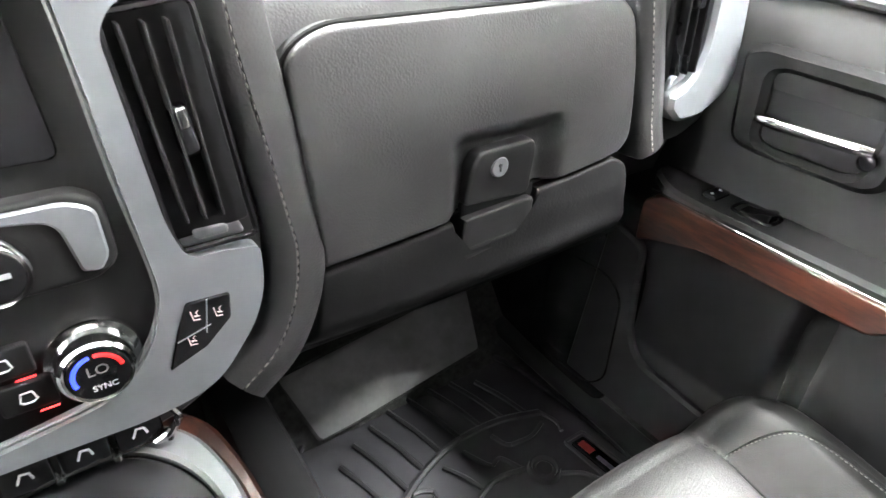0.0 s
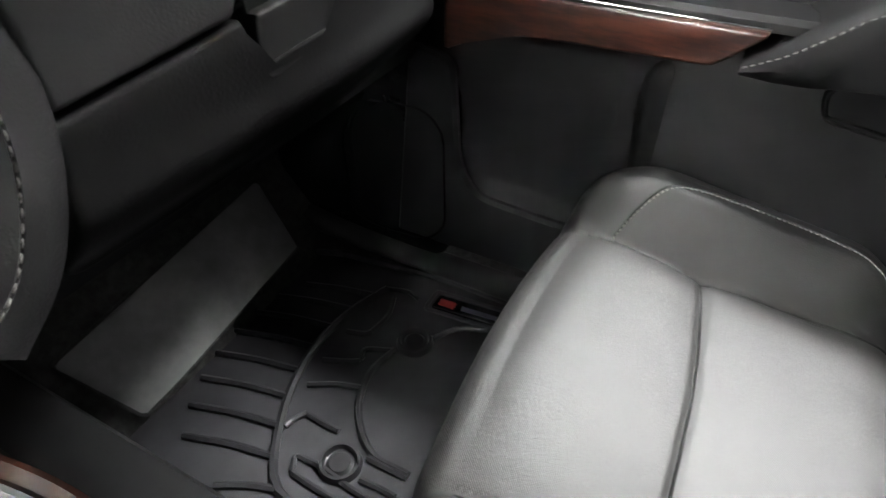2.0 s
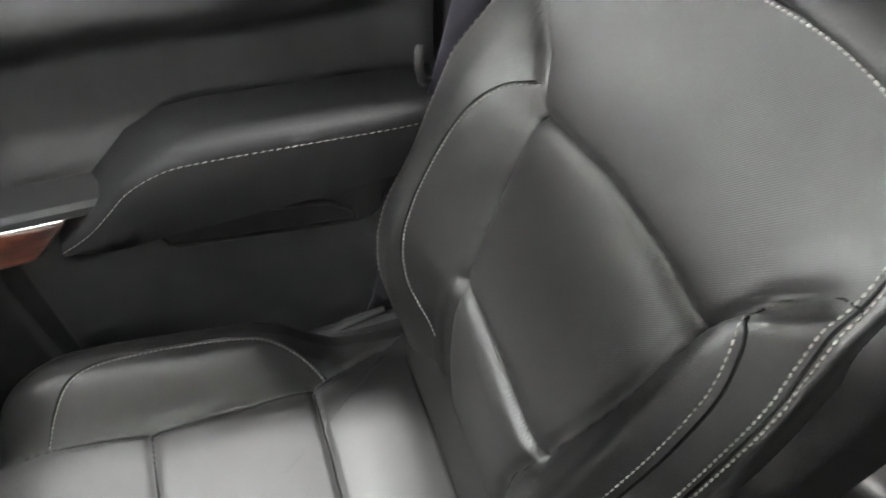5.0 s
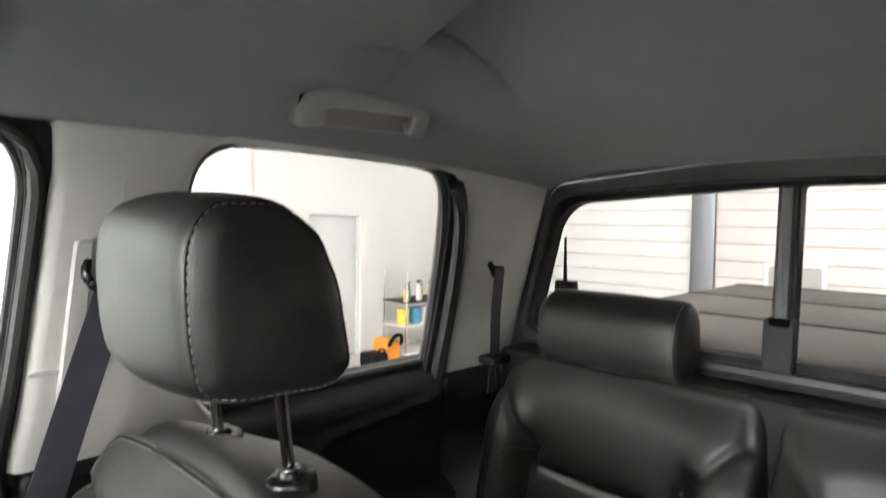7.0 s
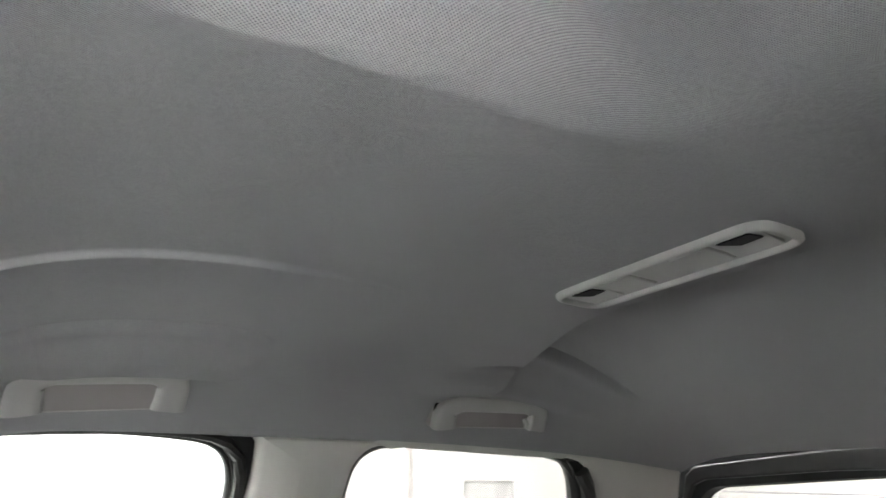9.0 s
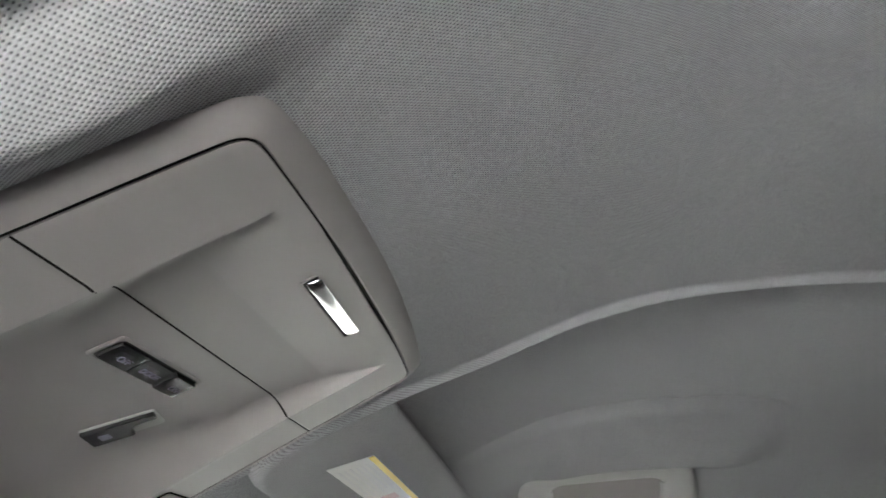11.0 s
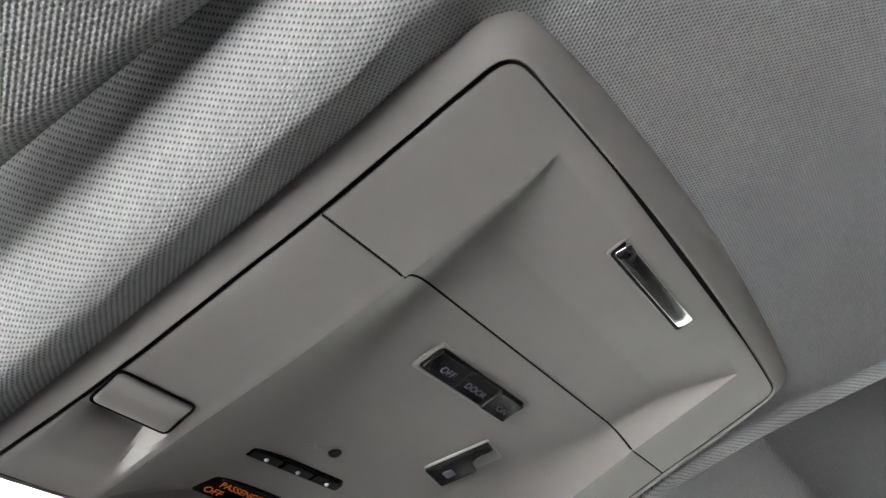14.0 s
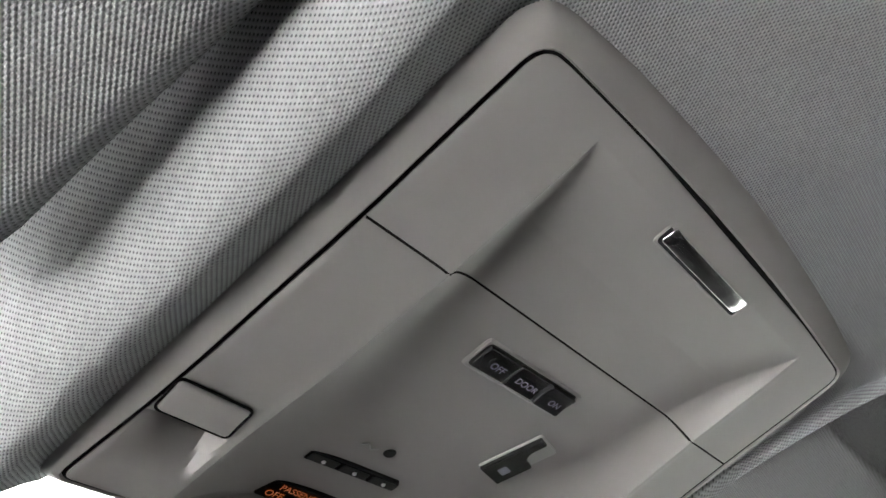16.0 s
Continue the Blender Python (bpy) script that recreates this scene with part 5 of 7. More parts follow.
part("guide", box(0.682, 0.728, -1.200, -1.132, 0.838, 0.858, 0.006), PLASTIC, rear_belt, "black belt guide")
part("buckle_tongue", box(0.695, 0.703, -1.185, -1.155, 0.795, 0.835, 0.003), CHROME, rear_belt, "bright buckle tongue")

# trim covers on the pillar: upper cap and the adjuster channel
solid("pillar_cap", plate(rounded([(0.300, up(0.90)), (0.312, up(1.14)), (0.335, up(1.142)), (0.330, up(0.90))], 0.006), SIDE, 0.006, 0.003, 0.033), PILLAR, "raised warm grey channel on the pillar trim", "pillar trim", "structure")
solid("pillar_band", plate(rounded([(0.268, up(0.962)), (0.268, up(0.968)), (0.45, up(0.968)), (0.45, up(0.962))], 0.001), SIDE, 0.003, 0.001, 0.0335), PILLAR, "shallow step across the pillar trim", "pillar trim", "structure")
for y in (-0.365, -0.425):
    solid("pillar_slot", plate(rounded([(-y, up(1.185)), (-y, up(1.225)), (-y + 0.0016, up(1.225)), (-y + 0.0016, up(1.185))], 0.0003), SIDE, 0.001, 0.0002, 0.0342), PILLAR, "thin slot in the pillar trim", "pillar trim", "structure")


# ---- grab handles, dome lamp, visors ----
def grab_handle(y0, y1, hook):
    ob = thing("grab_handle", (0.62, (y0 + y1) / 2, 1.31), "light grey folding grab handle above the door", "grab handle", "grab handles")
    fr = Frame((0.603, 0, 1.312), (0, -1, 0.04), (-0.45, 0, 0.89)) if hook else Frame((0.603, 0, 1.323), (0, -1, 0.10), (-0.45, 0, 0.89))
    a, b = -y1, -y0
    top = 0.034 if hook else 0.042
    line = smooth_line([(a + 0.024, -0.030), (a + 0.022, -0.008), (a + 0.025, top - 0.028), (a + 0.047, top - 0.0165), (a + 0.075, top - 0.015), (b - 0.075, top - 0.015), (b - 0.047, top - 0.0165), (b - 0.025, top - 0.028), (b - 0.022, -0.008), (b - 0.024, -0.030)], 70)
    way = np.gradient(line, axis=0)
    way /= np.linalg.norm(way, axis=1)[:, None]
    reach = np.interp(line[:, 1], [-0.030, top - 0.040, top - 0.016], [0.023, 0.022, 0.0165])
    rings = [np.array([fr.p(p[0] - t[1] * r * k, p[1] + t[0] * r * k, w) for k, w in ((-1, 0.0), (-1, 0.014), (-0.88, 0.019), (-0.5, 0.0215), (0.5, 0.0215), (0.88, 0.019), (1, 0.014), (1, 0.0))]) for p, t, r in zip(line, way, reach)]
    part("grip", skin(rings), GRIP, ob, "light grey plastic grip", 50)
    part("backing", plate(rounded([(a - 0.002, -0.034), (a - 0.002, top - 0.002), (b + 0.002, top - 0.002), (b + 0.002, -0.034)], 0.01), fr, 0.030, 0.003, -0.028), CONSOLE, ob)
    # dark sheet added behind the grip to paint the shadow line round it
    part("painted_shadow", plate(rounded([(a + 0.003, -0.030), (a - 0.003, top + 0.007), (b + 0.003, top + 0.007), (b - 0.003, -0.030)], [0.006, 0.024, 0.024, 0.006]), fr, 0.004, 0.001, 0.0), SEAM_AND_SHADE, ob)
    part("recess", plate(rounded([(a + 0.030, -0.030), (a + 0.030, top - 0.02), (b - 0.030, top - 0.02), (b - 0.030, -0.030)], 0.006), fr, 0.008, 0.002, 0.001), CONSOLE, ob)
    if hook:
        part("coat_hook", tube(smooth_line([fr.p(b - 0.052, -0.010, 0.012), fr.p(b - 0.052, -0.020, 0.030), fr.p(b - 0.052, -0.006, 0.036), fr.p(b - 0.050, 0.006, 0.030)], 20), 0.005, 8), TRIM, ob, "small coat hook")
    return ob


grab_handle(-0.161, 0.063, False)
grab_handle(-0.838, -0.582, True)

dome = thing("dome_lamp", (-0.02, -0.477, 1.40), "long light grey dome lamp on the headliner, unlit", "dome lamp")
DF = Frame((-0.019, -0.477, 1.4035), X, (0, -1, 0))
part("lamp_frame", band(rounded([(-0.124, -0.035), (-0.124, 0.035), (0.124, 0.035), (0.124, -0.035)], 0.022), rounded([(-0.116, -0.028), (-0.116, 0.028), (0.116, 0.028), (0.116, -0.028)], 0.016), DF, 0.012, 0.003, -0.004), TRIM, dome, "light grey lamp frame", 60)
part("lamp_tray", plate(rounded([(-0.117, -0.029), (-0.117, 0.029), (0.117, 0.029), (0.117, -0.029)], 0.016), DF, 0.006, 0.0005, -0.003), TRIM, dome, "light grey lamp housing")
for s in (-1, 1):
    c = s * 0.088
    part("reading_lens", slab(rounded([(c - 0.021, -0.021), (c - 0.021, 0.021), (c + 0.021, 0.021), (c + 0.021, -0.021)], 0.003), Frame(DF.p(0, 0, 0.0035), X, (0, -1, 0)), lambda u, v: 0.0025 * ease(v, -0.012, 0.018), 0.001, 0.001, 6, 48), TRIM, dome, "pale wedge lens")
    part("lens_socket", plate(rounded([(c - 0.014, -0.020), (c - 0.018, -0.004), (c + 0.004, -0.002), (c + 0.016, -0.020)], 0.002), DF, 0.0012, 0.0004, 0.0038), DARK, dome)
    part("lamp_button", plate(rounded([(s * 0.044 - 0.020, -0.021), (s * 0.044 - 0.020, 0.021), (s * 0.044 + 0.020, 0.021), (s * 0.044 + 0.020, -0.021)], 0.004), DF, 0.0022, 0.0008, 0.003), TRIM, dome)
    part("button_groove", band(rounded([(s * 0.044 - 0.021, -0.022), (s * 0.044 - 0.021, 0.022), (s * 0.044 + 0.021, 0.022), (s * 0.044 + 0.021, -0.022)], 0.004), rounded([(s * 0.044 - 0.0202, -0.0212), (s * 0.044 - 0.0202, 0.0212), (s * 0.044 + 0.0202, 0.0212), (s * 0.044 + 0.0202, -0.0212)], 0.004), DF, 0.0006, 0.0001, 0.003), CONSOLE, dome)


def visor(flip):
    ob = thing("sun_visor", (0.34 * flip, 0.18, 1.30), "grey cloth sun visor folded up, with a warning label" if flip > 0 else "grey cloth sun visor folded up beside the roof console", "sun visor", "sun visors")
    if flip > 0:
        n = np.array([0.161, 0.764, 1.0])
        v = np.cross(n / np.linalg.norm(n), (1, 0, -0.161)) * -1
        fr = Frame((0.34, 0.165, 1.469 - 0.161 * 0.34 - 0.764 * 0.165), (1, 0, -0.161), v)
        poly = [(-0.185, 0.007), (0.186, 0.0625), (0.204, 0.050), (0.112, -0.030), (0.070, -0.055), (0.028, -0.0735), (-0.063, -0.088), (-0.185, -0.100)]
        r = [0.02, 0.012, 0.012, 0.03, 0.012, 0.012, 0.03, 0.03]
    else:
        fr = Frame((-0.36, 0.22, 1.283), X, (0, -0.86, 0.51))
        poly = [(0.185, -0.02), (0.195, 0.075), (0.15, 0.10), (-0.2, 0.10), (-0.2, -0.09), (0.13, -0.105), (0.18, -0.085)]
        r = [0.03, 0.03, 0.04, 0.03, 0.03, 0.04, 0.03]
    line = rounded(poly, r)
    part("visor_body", slab(line, fr, lambda u, v: 0 * u + 0.004, 0.008, 0.012, 10, 110, 5, (0, -0.01)), VISOR, ob, "grey cloth visor")
    ring = even(line, 120)
    ring = ring + inward(ring) * 0.003
    part("edge_piping", tube(fr.p(ring[:, 0], ring[:, 1], 0.0005), 0.0012, 6, True), VISOR, ob)
    if flip > 0:
        label = Frame(fr.p(0, 0, 0.0048), fr.u, fr.v)
        o, e, f = np.array((-0.1312, -0.0535)), np.array((0.2030, 0.0285)), np.array((0.0260, 0.0350))

        def quad(x0, y0, x1, y1):
            return [tuple(o + e * a + f * b) for a, b in ((x0, y0), (x1, y0), (x1, y1), (x0, y1))]

        part("warning_label", plate(quad(0, 0, 1, 1), label, 0.0006, 0.0002), PAPER, ob, "white warning label with a yellow edge")
        part("label_edge", plate(quad(0, 0.86, 1, 1), label, 0.0004, 0.0001, 0.0006), YELLOW, ob, "yellow stripe")
        for k in range(6):
            v0 = 0.10 + 0.12 * k
            part("print_line", plate(quad(0.06, v0, 0.40 + 0.04 * (k % 2), v0 + 0.05), label, 0.0003, 0.0001, 0.0006), PRINT, ob)
            part("print_line", plate(quad(0.64, v0, 0.90 - 0.05 * (k % 2), v0 + 0.05), label, 0.0003, 0.0001, 0.0006), PRINT, ob)
        part("print_mark", plate(quad(0.49, 0.30, 0.57, 0.66), label, 0.0003, 0.0001, 0.0006), PINK, ob)
    return ob


visor(1)
visor(-1)


# ---- overhead console ----
def overhead_console():
    ob = thing("overhead_console", (0.01, 0.2, 1.28), "grey plastic overhead console with sunglass bin, switches and map lamps", "overhead console")
    fr = Frame((0.010, 0.205, 1.283), (1, -0.0442, 0.0234), (-0.05, -0.884, 0.468))
    MID = 0.003

    def shape(half, top, front, r_top, r_front):
        """A closed outline that is the same on both sides of the console's middle: half widths from the rear edge to the front one."""
        right = [(MID + w, v) for w, v in half]
        left = [(MID - w, v) for w, v in half]
        rear = [(MID + w, v) for w, v in top]
        return rounded(right + [(MID, front)] + left[::-1] + rear, [r_top] + [0.03] * (len(half) - 2) + [r_front, 0.05, r_front] + [0.03] * (len(half) - 2) + [r_top] + [0.03] * len(rear))

    rim = shape([(0.1335, 0.083), (0.1385, 0.0515), (0.1400, 0.0303), (0.1426, -0.0163), (0.1464, -0.0683), (0.1520, -0.125), (0.1545, -0.1535)], [(-0.095, 0.0885), (-0.05, 0.0917), (0.0, 0.0935), (0.05, 0.0917), (0.095, 0.0885)], -0.160, 0.024, 0.012)
    inner = shape([(0.1218, 0.0725), (0.1240, 0.0375), (0.1257, 0.0), (0.1289, -0.0345), (0.1323, -0.075), (0.1348, -0.098), (0.1420, -0.1465)], [(-0.085, 0.0745), (-0.04, 0.0762), (0.0, 0.0766), (0.04, 0.0762), (0.085, 0.0745)], -0.1505, 0.0095, 0.006)

    def rim_band():
        """A surround that falls away from the panel to its outer edge, with a soft shoulder."""
        o, i = even(rim, 320), even(inner, 320)
        i = np.roll(i, -int(np.argmin(np.linalg.norm(i - o[0], axis=1))), 0)
        rings = [fr.p(o[:, 0], o[:, 1], -0.028), fr.p(o[:, 0], o[:, 1], -0.0085)]
        for k, w in ((0.06, -0.0062), (0.16, -0.0046), (0.35, -0.0026), (0.62, -0.0006), (0.85, 0.0008), (0.955, 0.0012)):
            q = o * (1 - k) + i * k
            rings.append(fr.p(q[:, 0], q[:, 1], w))
        rings += [fr.p(i[:, 0], i[:, 1], 0.0004), fr.p(i[:, 0], i[:, 1], -0.028)]
        return skin(rings, False, False)

    part("rim", rim_band(), CONSOLE, ob, "grey surround", 40)
    part("backing", plate(rim * 0.97, fr, 0.004, 0.001, -0.036), DARK, ob)

    def ridge(v):
        return np.interp(v, [-0.16, -0.105, -0.05, 0.0, 0.06], [0.1030, 0.0985, 0.0912, 0.0868, 0.0845])

    def foot(v):
        """Half width of the valley's floor."""
        return np.interp(v, [-0.16, -0.097, -0.078, -0.051, -0.022, 0.0, 0.021, 0.043, 0.062], [0.022, 0.033, 0.0420, 0.0540, 0.0628, 0.0680, 0.0725, 0.0775, 0.0835])

    def valley(u, v):
        """The hollow that runs along the middle between two ridges, and the two lamp recesses."""
        d = np.abs(u - MID)
        c, f = ridge(v), foot(v)
        deep = np.interp(v, [-0.16, -0.10, -0.05, 0.0, 0.03, 0.064, 0.08], [0.026, 0.0185, 0.0135, 0.0100, 0.0078, 0.0, 0.0])
        t = np.clip((c - d) / (c - f + 1e-6), 0, 1)
        fall = 1 - (1 - t) ** 2.4
        crest = 0.0006 * np.exp(-(((d - c - 0.0012) / 0.0022) ** 2)) * ease(v, 0.064, 0.045)
        lamp = d - 0.1195
        recess = 0.012 * ease(lamp, 0.0165, 0.002) * ease(lamp, -0.0170, -0.0135) * ease(v, -0.130, -0.106) * ease(v, -0.1015, -0.1035)
        return 0.001 - deep * fall + crest - recess

    lid = even(inner, 700)
    lid = lid + inward(lid) * 0.0018
    bin_line = [(a, max(b, -0.0002)) for a, b in lid if b > -0.004]
    panel_line = [(a, min(b, 0.0002)) for a, b in lid if b < 0.004]

    def grid_panel(line, name, label):
        """A panel cut to the outline across its width, row by row, with a hair's gap all round."""
        line = even(np.array(line), 1400)
        vs = np.linspace(line[:, 1].min() + 0.0004, line[:, 1].max() - 0.0004, 110)
        rows = []
        for v in vs:
            k = np.argsort(np.abs(line[:, 1] - v))[:14]
            near_v = line[np.abs(line[:, 1] - v) < 0.0009] if (np.abs(line[:, 1] - v) < 0.0009).sum() > 1 else line[k]
            rows.append((near_v[:, 0].min(), near_v[:, 0].max()))
        rows = np.array(rows)
        t = np.linspace(0, 1, 170)
        u = []
        for v, (a, b) in zip(vs, rows):
            crest = min(ridge(v), 0.93 * (b - MID), 0.93 * (MID - a))
            low = min(float(foot(v)), crest - 0.0008)
            u.append(np.interp(t, [0, 0.16, 0.34, 0.66, 0.84, 1], [a, MID - crest, MID - low, MID + low, MID + crest, b]))
        u = np.array(u)
        vv = np.repeat(vs[:, None], len(t), 1)
        w = valley(u, vv)
        rim_fall = np.minimum(np.minimum(u - rows[:, :1], rows[:, 1:] - u), np.minimum(vv - vs[0], vs[-1] - vv))
        w = w - 0.0004 * (1 - ease(rim_fall, 0.0, 0.0009))
        pts = fr.p(u, vv, w).reshape(-1, 3)
        n = len(t)
        faces = [(r * n + c, r * n + c + 1, (r + 1) * n + c + 1, (r + 1) * n + c) for r in range(len(vs) - 1) for c in range(n - 1)]
        edge = np.r_[np.arange(n), np.arange(1, len(vs)) * n + n - 1, (len(vs) - 1) * n + np.arange(n - 2, -1, -1), np.arange(len(vs) - 2, 0, -1) * n]
        low = pts[edge] - fr.n * 0.010
        at = len(pts)
        faces += [(edge[i], edge[(i + 1) % len(edge)], at + (i + 1) % len(edge), at + i) for i in range(len(edge))]
        return part(name, ([tuple(p) for p in np.vstack([pts, low])], faces), CONSOLE, ob, label, 26)

    grid_panel(bin_line, "sunglass_bin", "grey sunglass bin lid")
    grid_panel(panel_line, "switch_panel", "grey switch panel")
    # black tubes paint the shade in the gaps round and between the panels
    ring = even(inner, 300)
    ring = ring + inward(ring) * 0.0007
    part("rim_gap_shade", tube(fr.p(ring[:, 0], ring[:, 1], -0.0009), 0.0014, 6, True), SEAM_AND_SHADE, ob)
    us = np.linspace(MID - 0.124, MID + 0.124, 120)
    part("lid_gap_shade", tube(fr.p(us, 0 * us - 0.0002, valley(us, 0 * us) - 0.0009), 0.0008, 6), SEAM_AND_SHADE, ob)

    def lay(u, v, w=0.0):
        return fr.p(u, v, valley(np.array(u), np.array(v)) + w)

    def local(u, v, turn=0.0):
        """A small plane lying on the panel at a place."""
        e = 0.002
        o = lay(u, v)
        du, dv = lay(u + e, v) - lay(u - e, v), lay(u, v + e) - lay(u, v - e)
        c, s = math.cos(turn), math.sin(turn)
        du, dv = du / np.linalg.norm(du), dv / np.linalg.norm(dv)
        return Frame(o, du * c + dv * s, dv * c - du * s)

    # chrome pull of the bin
    cf = Frame(lay(0.0, 0.0602), fr.u, fr.v)
    part("bin_pull", slab(rounded([(-0.0300, -0.0037), (-0.0300, 0.0037), (0.0300, 0.0037), (0.0300, -0.0037)], 0.0012), Frame(cf.o, cf.u, fr.v * 0.985 + fr.n * 0.17), lambda u, v: 0.0014 + 0.0008 * np.cos(v * 300) - 0.9 * np.clip(np.abs(u) - 0.026, 0, 1) ** 1.4, 0.0007, 0.002, 10, 80), CHROME, ob, "polished chrome bin pull")
    part("pull_slot", plate(rounded([(-0.0315, -0.0050), (-0.0315, 0.0050), (0.0315, 0.0050), (0.0315, -0.0050)], 0.0016), cf, 0.0005, 0.0002), DARK, ob)
    part("pull_surround", band(rounded([(-0.0325, -0.0060), (-0.0325, 0.0060), (0.0325, 0.0060), (0.0325, -0.0060)], 0.002), rounded([(-0.0315, -0.0050), (-0.0315, 0.0050), (0.0315, 0.0050), (0.0315, -0.0050)], 0.0016), cf, 0.0009, 0.0003), CONSOLE, ob)

    # dome switch with three rockers
    sf = local(-0.0075, -0.0245)
    rect = lambda a, b, c, d, r=0.002: rounded([(a, b), (a, d), (c, d), (c, b)], r)
    part("switch_surround", band(rect(-0.0325, -0.0085, 0.0325, 0.0085), rect(-0.0300, -0.0068, 0.0300, 0.0068), sf, 0.0022, 0.0008, -0.001), CONSOLE, ob)
    part("switch_well", plate(rect(-0.0302, -0.0070, 0.0302, 0.0070), sf, 0.0008, 0.0003), DARK, ob)
    for a, b, tilt in ((-0.0290, -0.0092, 0.0), (-0.0088, 0.0105, 0.0), (0.0112, 0.0290, 0.0012)):
        part("rocker", slab(rect(a, -0.0062, b, 0.0062, 0.0008), Frame(sf.p(0, 0, 0.0016 + tilt), sf.u, sf.v), lambda u, v: 0.0008 * (v / 0.0062) ** 2, 0.0006, 0.002, 5, 40), GLOSS, ob, "black rocker switch")

    def words(name, text, f, u, v, size, mat, lift=0.0045):
        curve = bpy.data.curves.new(name, "FONT")
        curve.body, curve.size, curve.align_x, curve.align_y, curve.extrude = text, size, "CENTER", "CENTER", 0.00005
        t = new(name, curve)
        dep = bpy.context.evaluated_depsgraph_get()
        me = bpy.data.meshes.new_from_object(t.evaluated_get(dep))
        bpy.data.objects.remove(t)
        bpy.data.curves.remove(curve)
        pts = [tuple(f.p(u + p.co.x, v + p.co.y, lift + p.co.z)) for p in me.vertices]
        faces = [tuple(q.vertices) for q in me.polygons]
        bpy.data.meshes.remove(me)
        return part(name, (pts, faces), mat, ob, "", 180)

    words("lettering", "OFF", sf, -0.0185, -0.0006, 0.0048, DIMINK, 0.0028)
    words("lettering", "DOOR", sf, 0.0007, -0.0006, 0.0046, DIMINK, 0.0028)
    words("lettering", "ON", sf, 0.0203, -0.0008, 0.0046, DIMINK, 0.0040)
    # hinged lamp switch, call buttons, microphone hole, airbag display
    hf = local(0.0352, -0.0638, -0.24)
    part("slide_well", plate(rounded([(-0.0095, -0.0175), (-0.0095, 0.0175), (0.0095, 0.0175), (0.0095, -0.0175)], 0.002), hf, 0.0012, 0.0005), TRIM, ob)
    part("slide_switch", plate(rounded([(-0.0090, -0.017), (-0.0090, 0.0168), (-0.0028, 0.0168), (-0.0028, 0.0080), (0.0010, 0.0035), (0.0088, 0.0030), (0.0088, -0.017)], [0.0008, 0.0008, 0.0008, 0.002, 0.002, 0.0008, 0.0008]), hf, 0.0022, 0.0006, 0.001), GLOSS, ob, "black sliding switch")
    part("slide_mark", plate(rounded([(-0.003, -0.011), (-0.003, -0.006), (0.003, -0.006), (0.003, -0.011)], 0.0008), hf, 0.0003, 0.0001, 0.0032), DIMINK, ob)
    of = local(-0.0275, -0.1123, 0.0)
    part("call_bar", slab(rect(-0.0275, -0.0036, 0.0265, 0.0036, 0.0012), of, lambda u, v: 0 * u + 0.0022, 0.0012, 0.002, 5, 60), GLOSS, ob, "black call button strip")
    for k in range(3):
        u = -0.0175 + 0.0178 * k
        part("call_button", slab(rect(u - 0.0078, -0.0026, u + 0.0078, 0.0026, 0.0008), Frame(of.p(0, 0, 0.0027), of.u, of.v), flat, 0.0006, 0.001, 4, 32), PLASTIC, ob)
        part("button_mark", lathe([(0.0008, 0.0034), (0.0011, 0.0027)], of, (u, 0.0), 10), INK, ob)
    mf = local(-0.0257, -0.0943)
    part("microphone_hole", lathe([(0.0026, 0.0008), (0.0031, 0.0002)], mf, (0.004, 0), 18), DARK, ob)
    part("microphone_mark", tube(mf.p(np.array([-0.012, -0.009, -0.006, -0.003]), np.array([-0.001, 0.001, -0.002, 0.0]), 0.0006), 0.0004, 5), TRIM, ob)
    df = Frame(local(-0.0225, -0.1465).p(0, 0, 0.0), X, fr.v)
    part("airbag_display", slab(rect(-0.036, -0.003, 0.036, 0.0105, 0.001), df, lambda u, v: 0 * u + 0.004, 0.001, 0.004, 4, 50), GLOSS, ob, "black display with amber words")
    words("display_words", "PASSENGER AIR BAG", df, -0.003, 0.0072, 0.0050, AMBER, 0.0045)
    words("display_words", "OFF", df, -0.026, 0.0015, 0.0055, AMBER, 0.0045)
    # map lamps at both sides
    for s in (-1, 1):
        uf = local(MID + s * 0.1180, -0.0925)
        part("lens_button", slab(rect(-0.0143, -0.0077, 0.0143, 0.0077, 0.0022), Frame(uf.o, X, fr.v), lambda u, v: 0.0018 - 0.001 * np.exp(-((v / 0.005) ** 2)), 0.0012, 0.003, 6, 50), CONSOLE, ob, "grey lamp button")
        part("button_gap", band(rect(-0.0153, -0.0087, 0.0153, 0.0087, 0.003), rect(-0.0144, -0.0078, 0.0144, 0.0078, 0.0022), Frame(uf.o, X, fr.v), 0.0008, 0.0002, 0.0002), SEAM_AND_SHADE, ob)
        kf = Frame(lay(MID + s * 0.1190, -0.1065), X, fr.v)
        part("map_lamp", slab(rect(-0.008, -0.002, 0.008, 0.0018, 0.001), kf, flat, 0.0005, 0.001, 4, 36), TRIM, ob, "pale map lamp lens")
    return ob


overhead_console()


# ---- dashboard ----
DASH = Frame((0, 0.555, 0), X, (0, 0.06, 1))


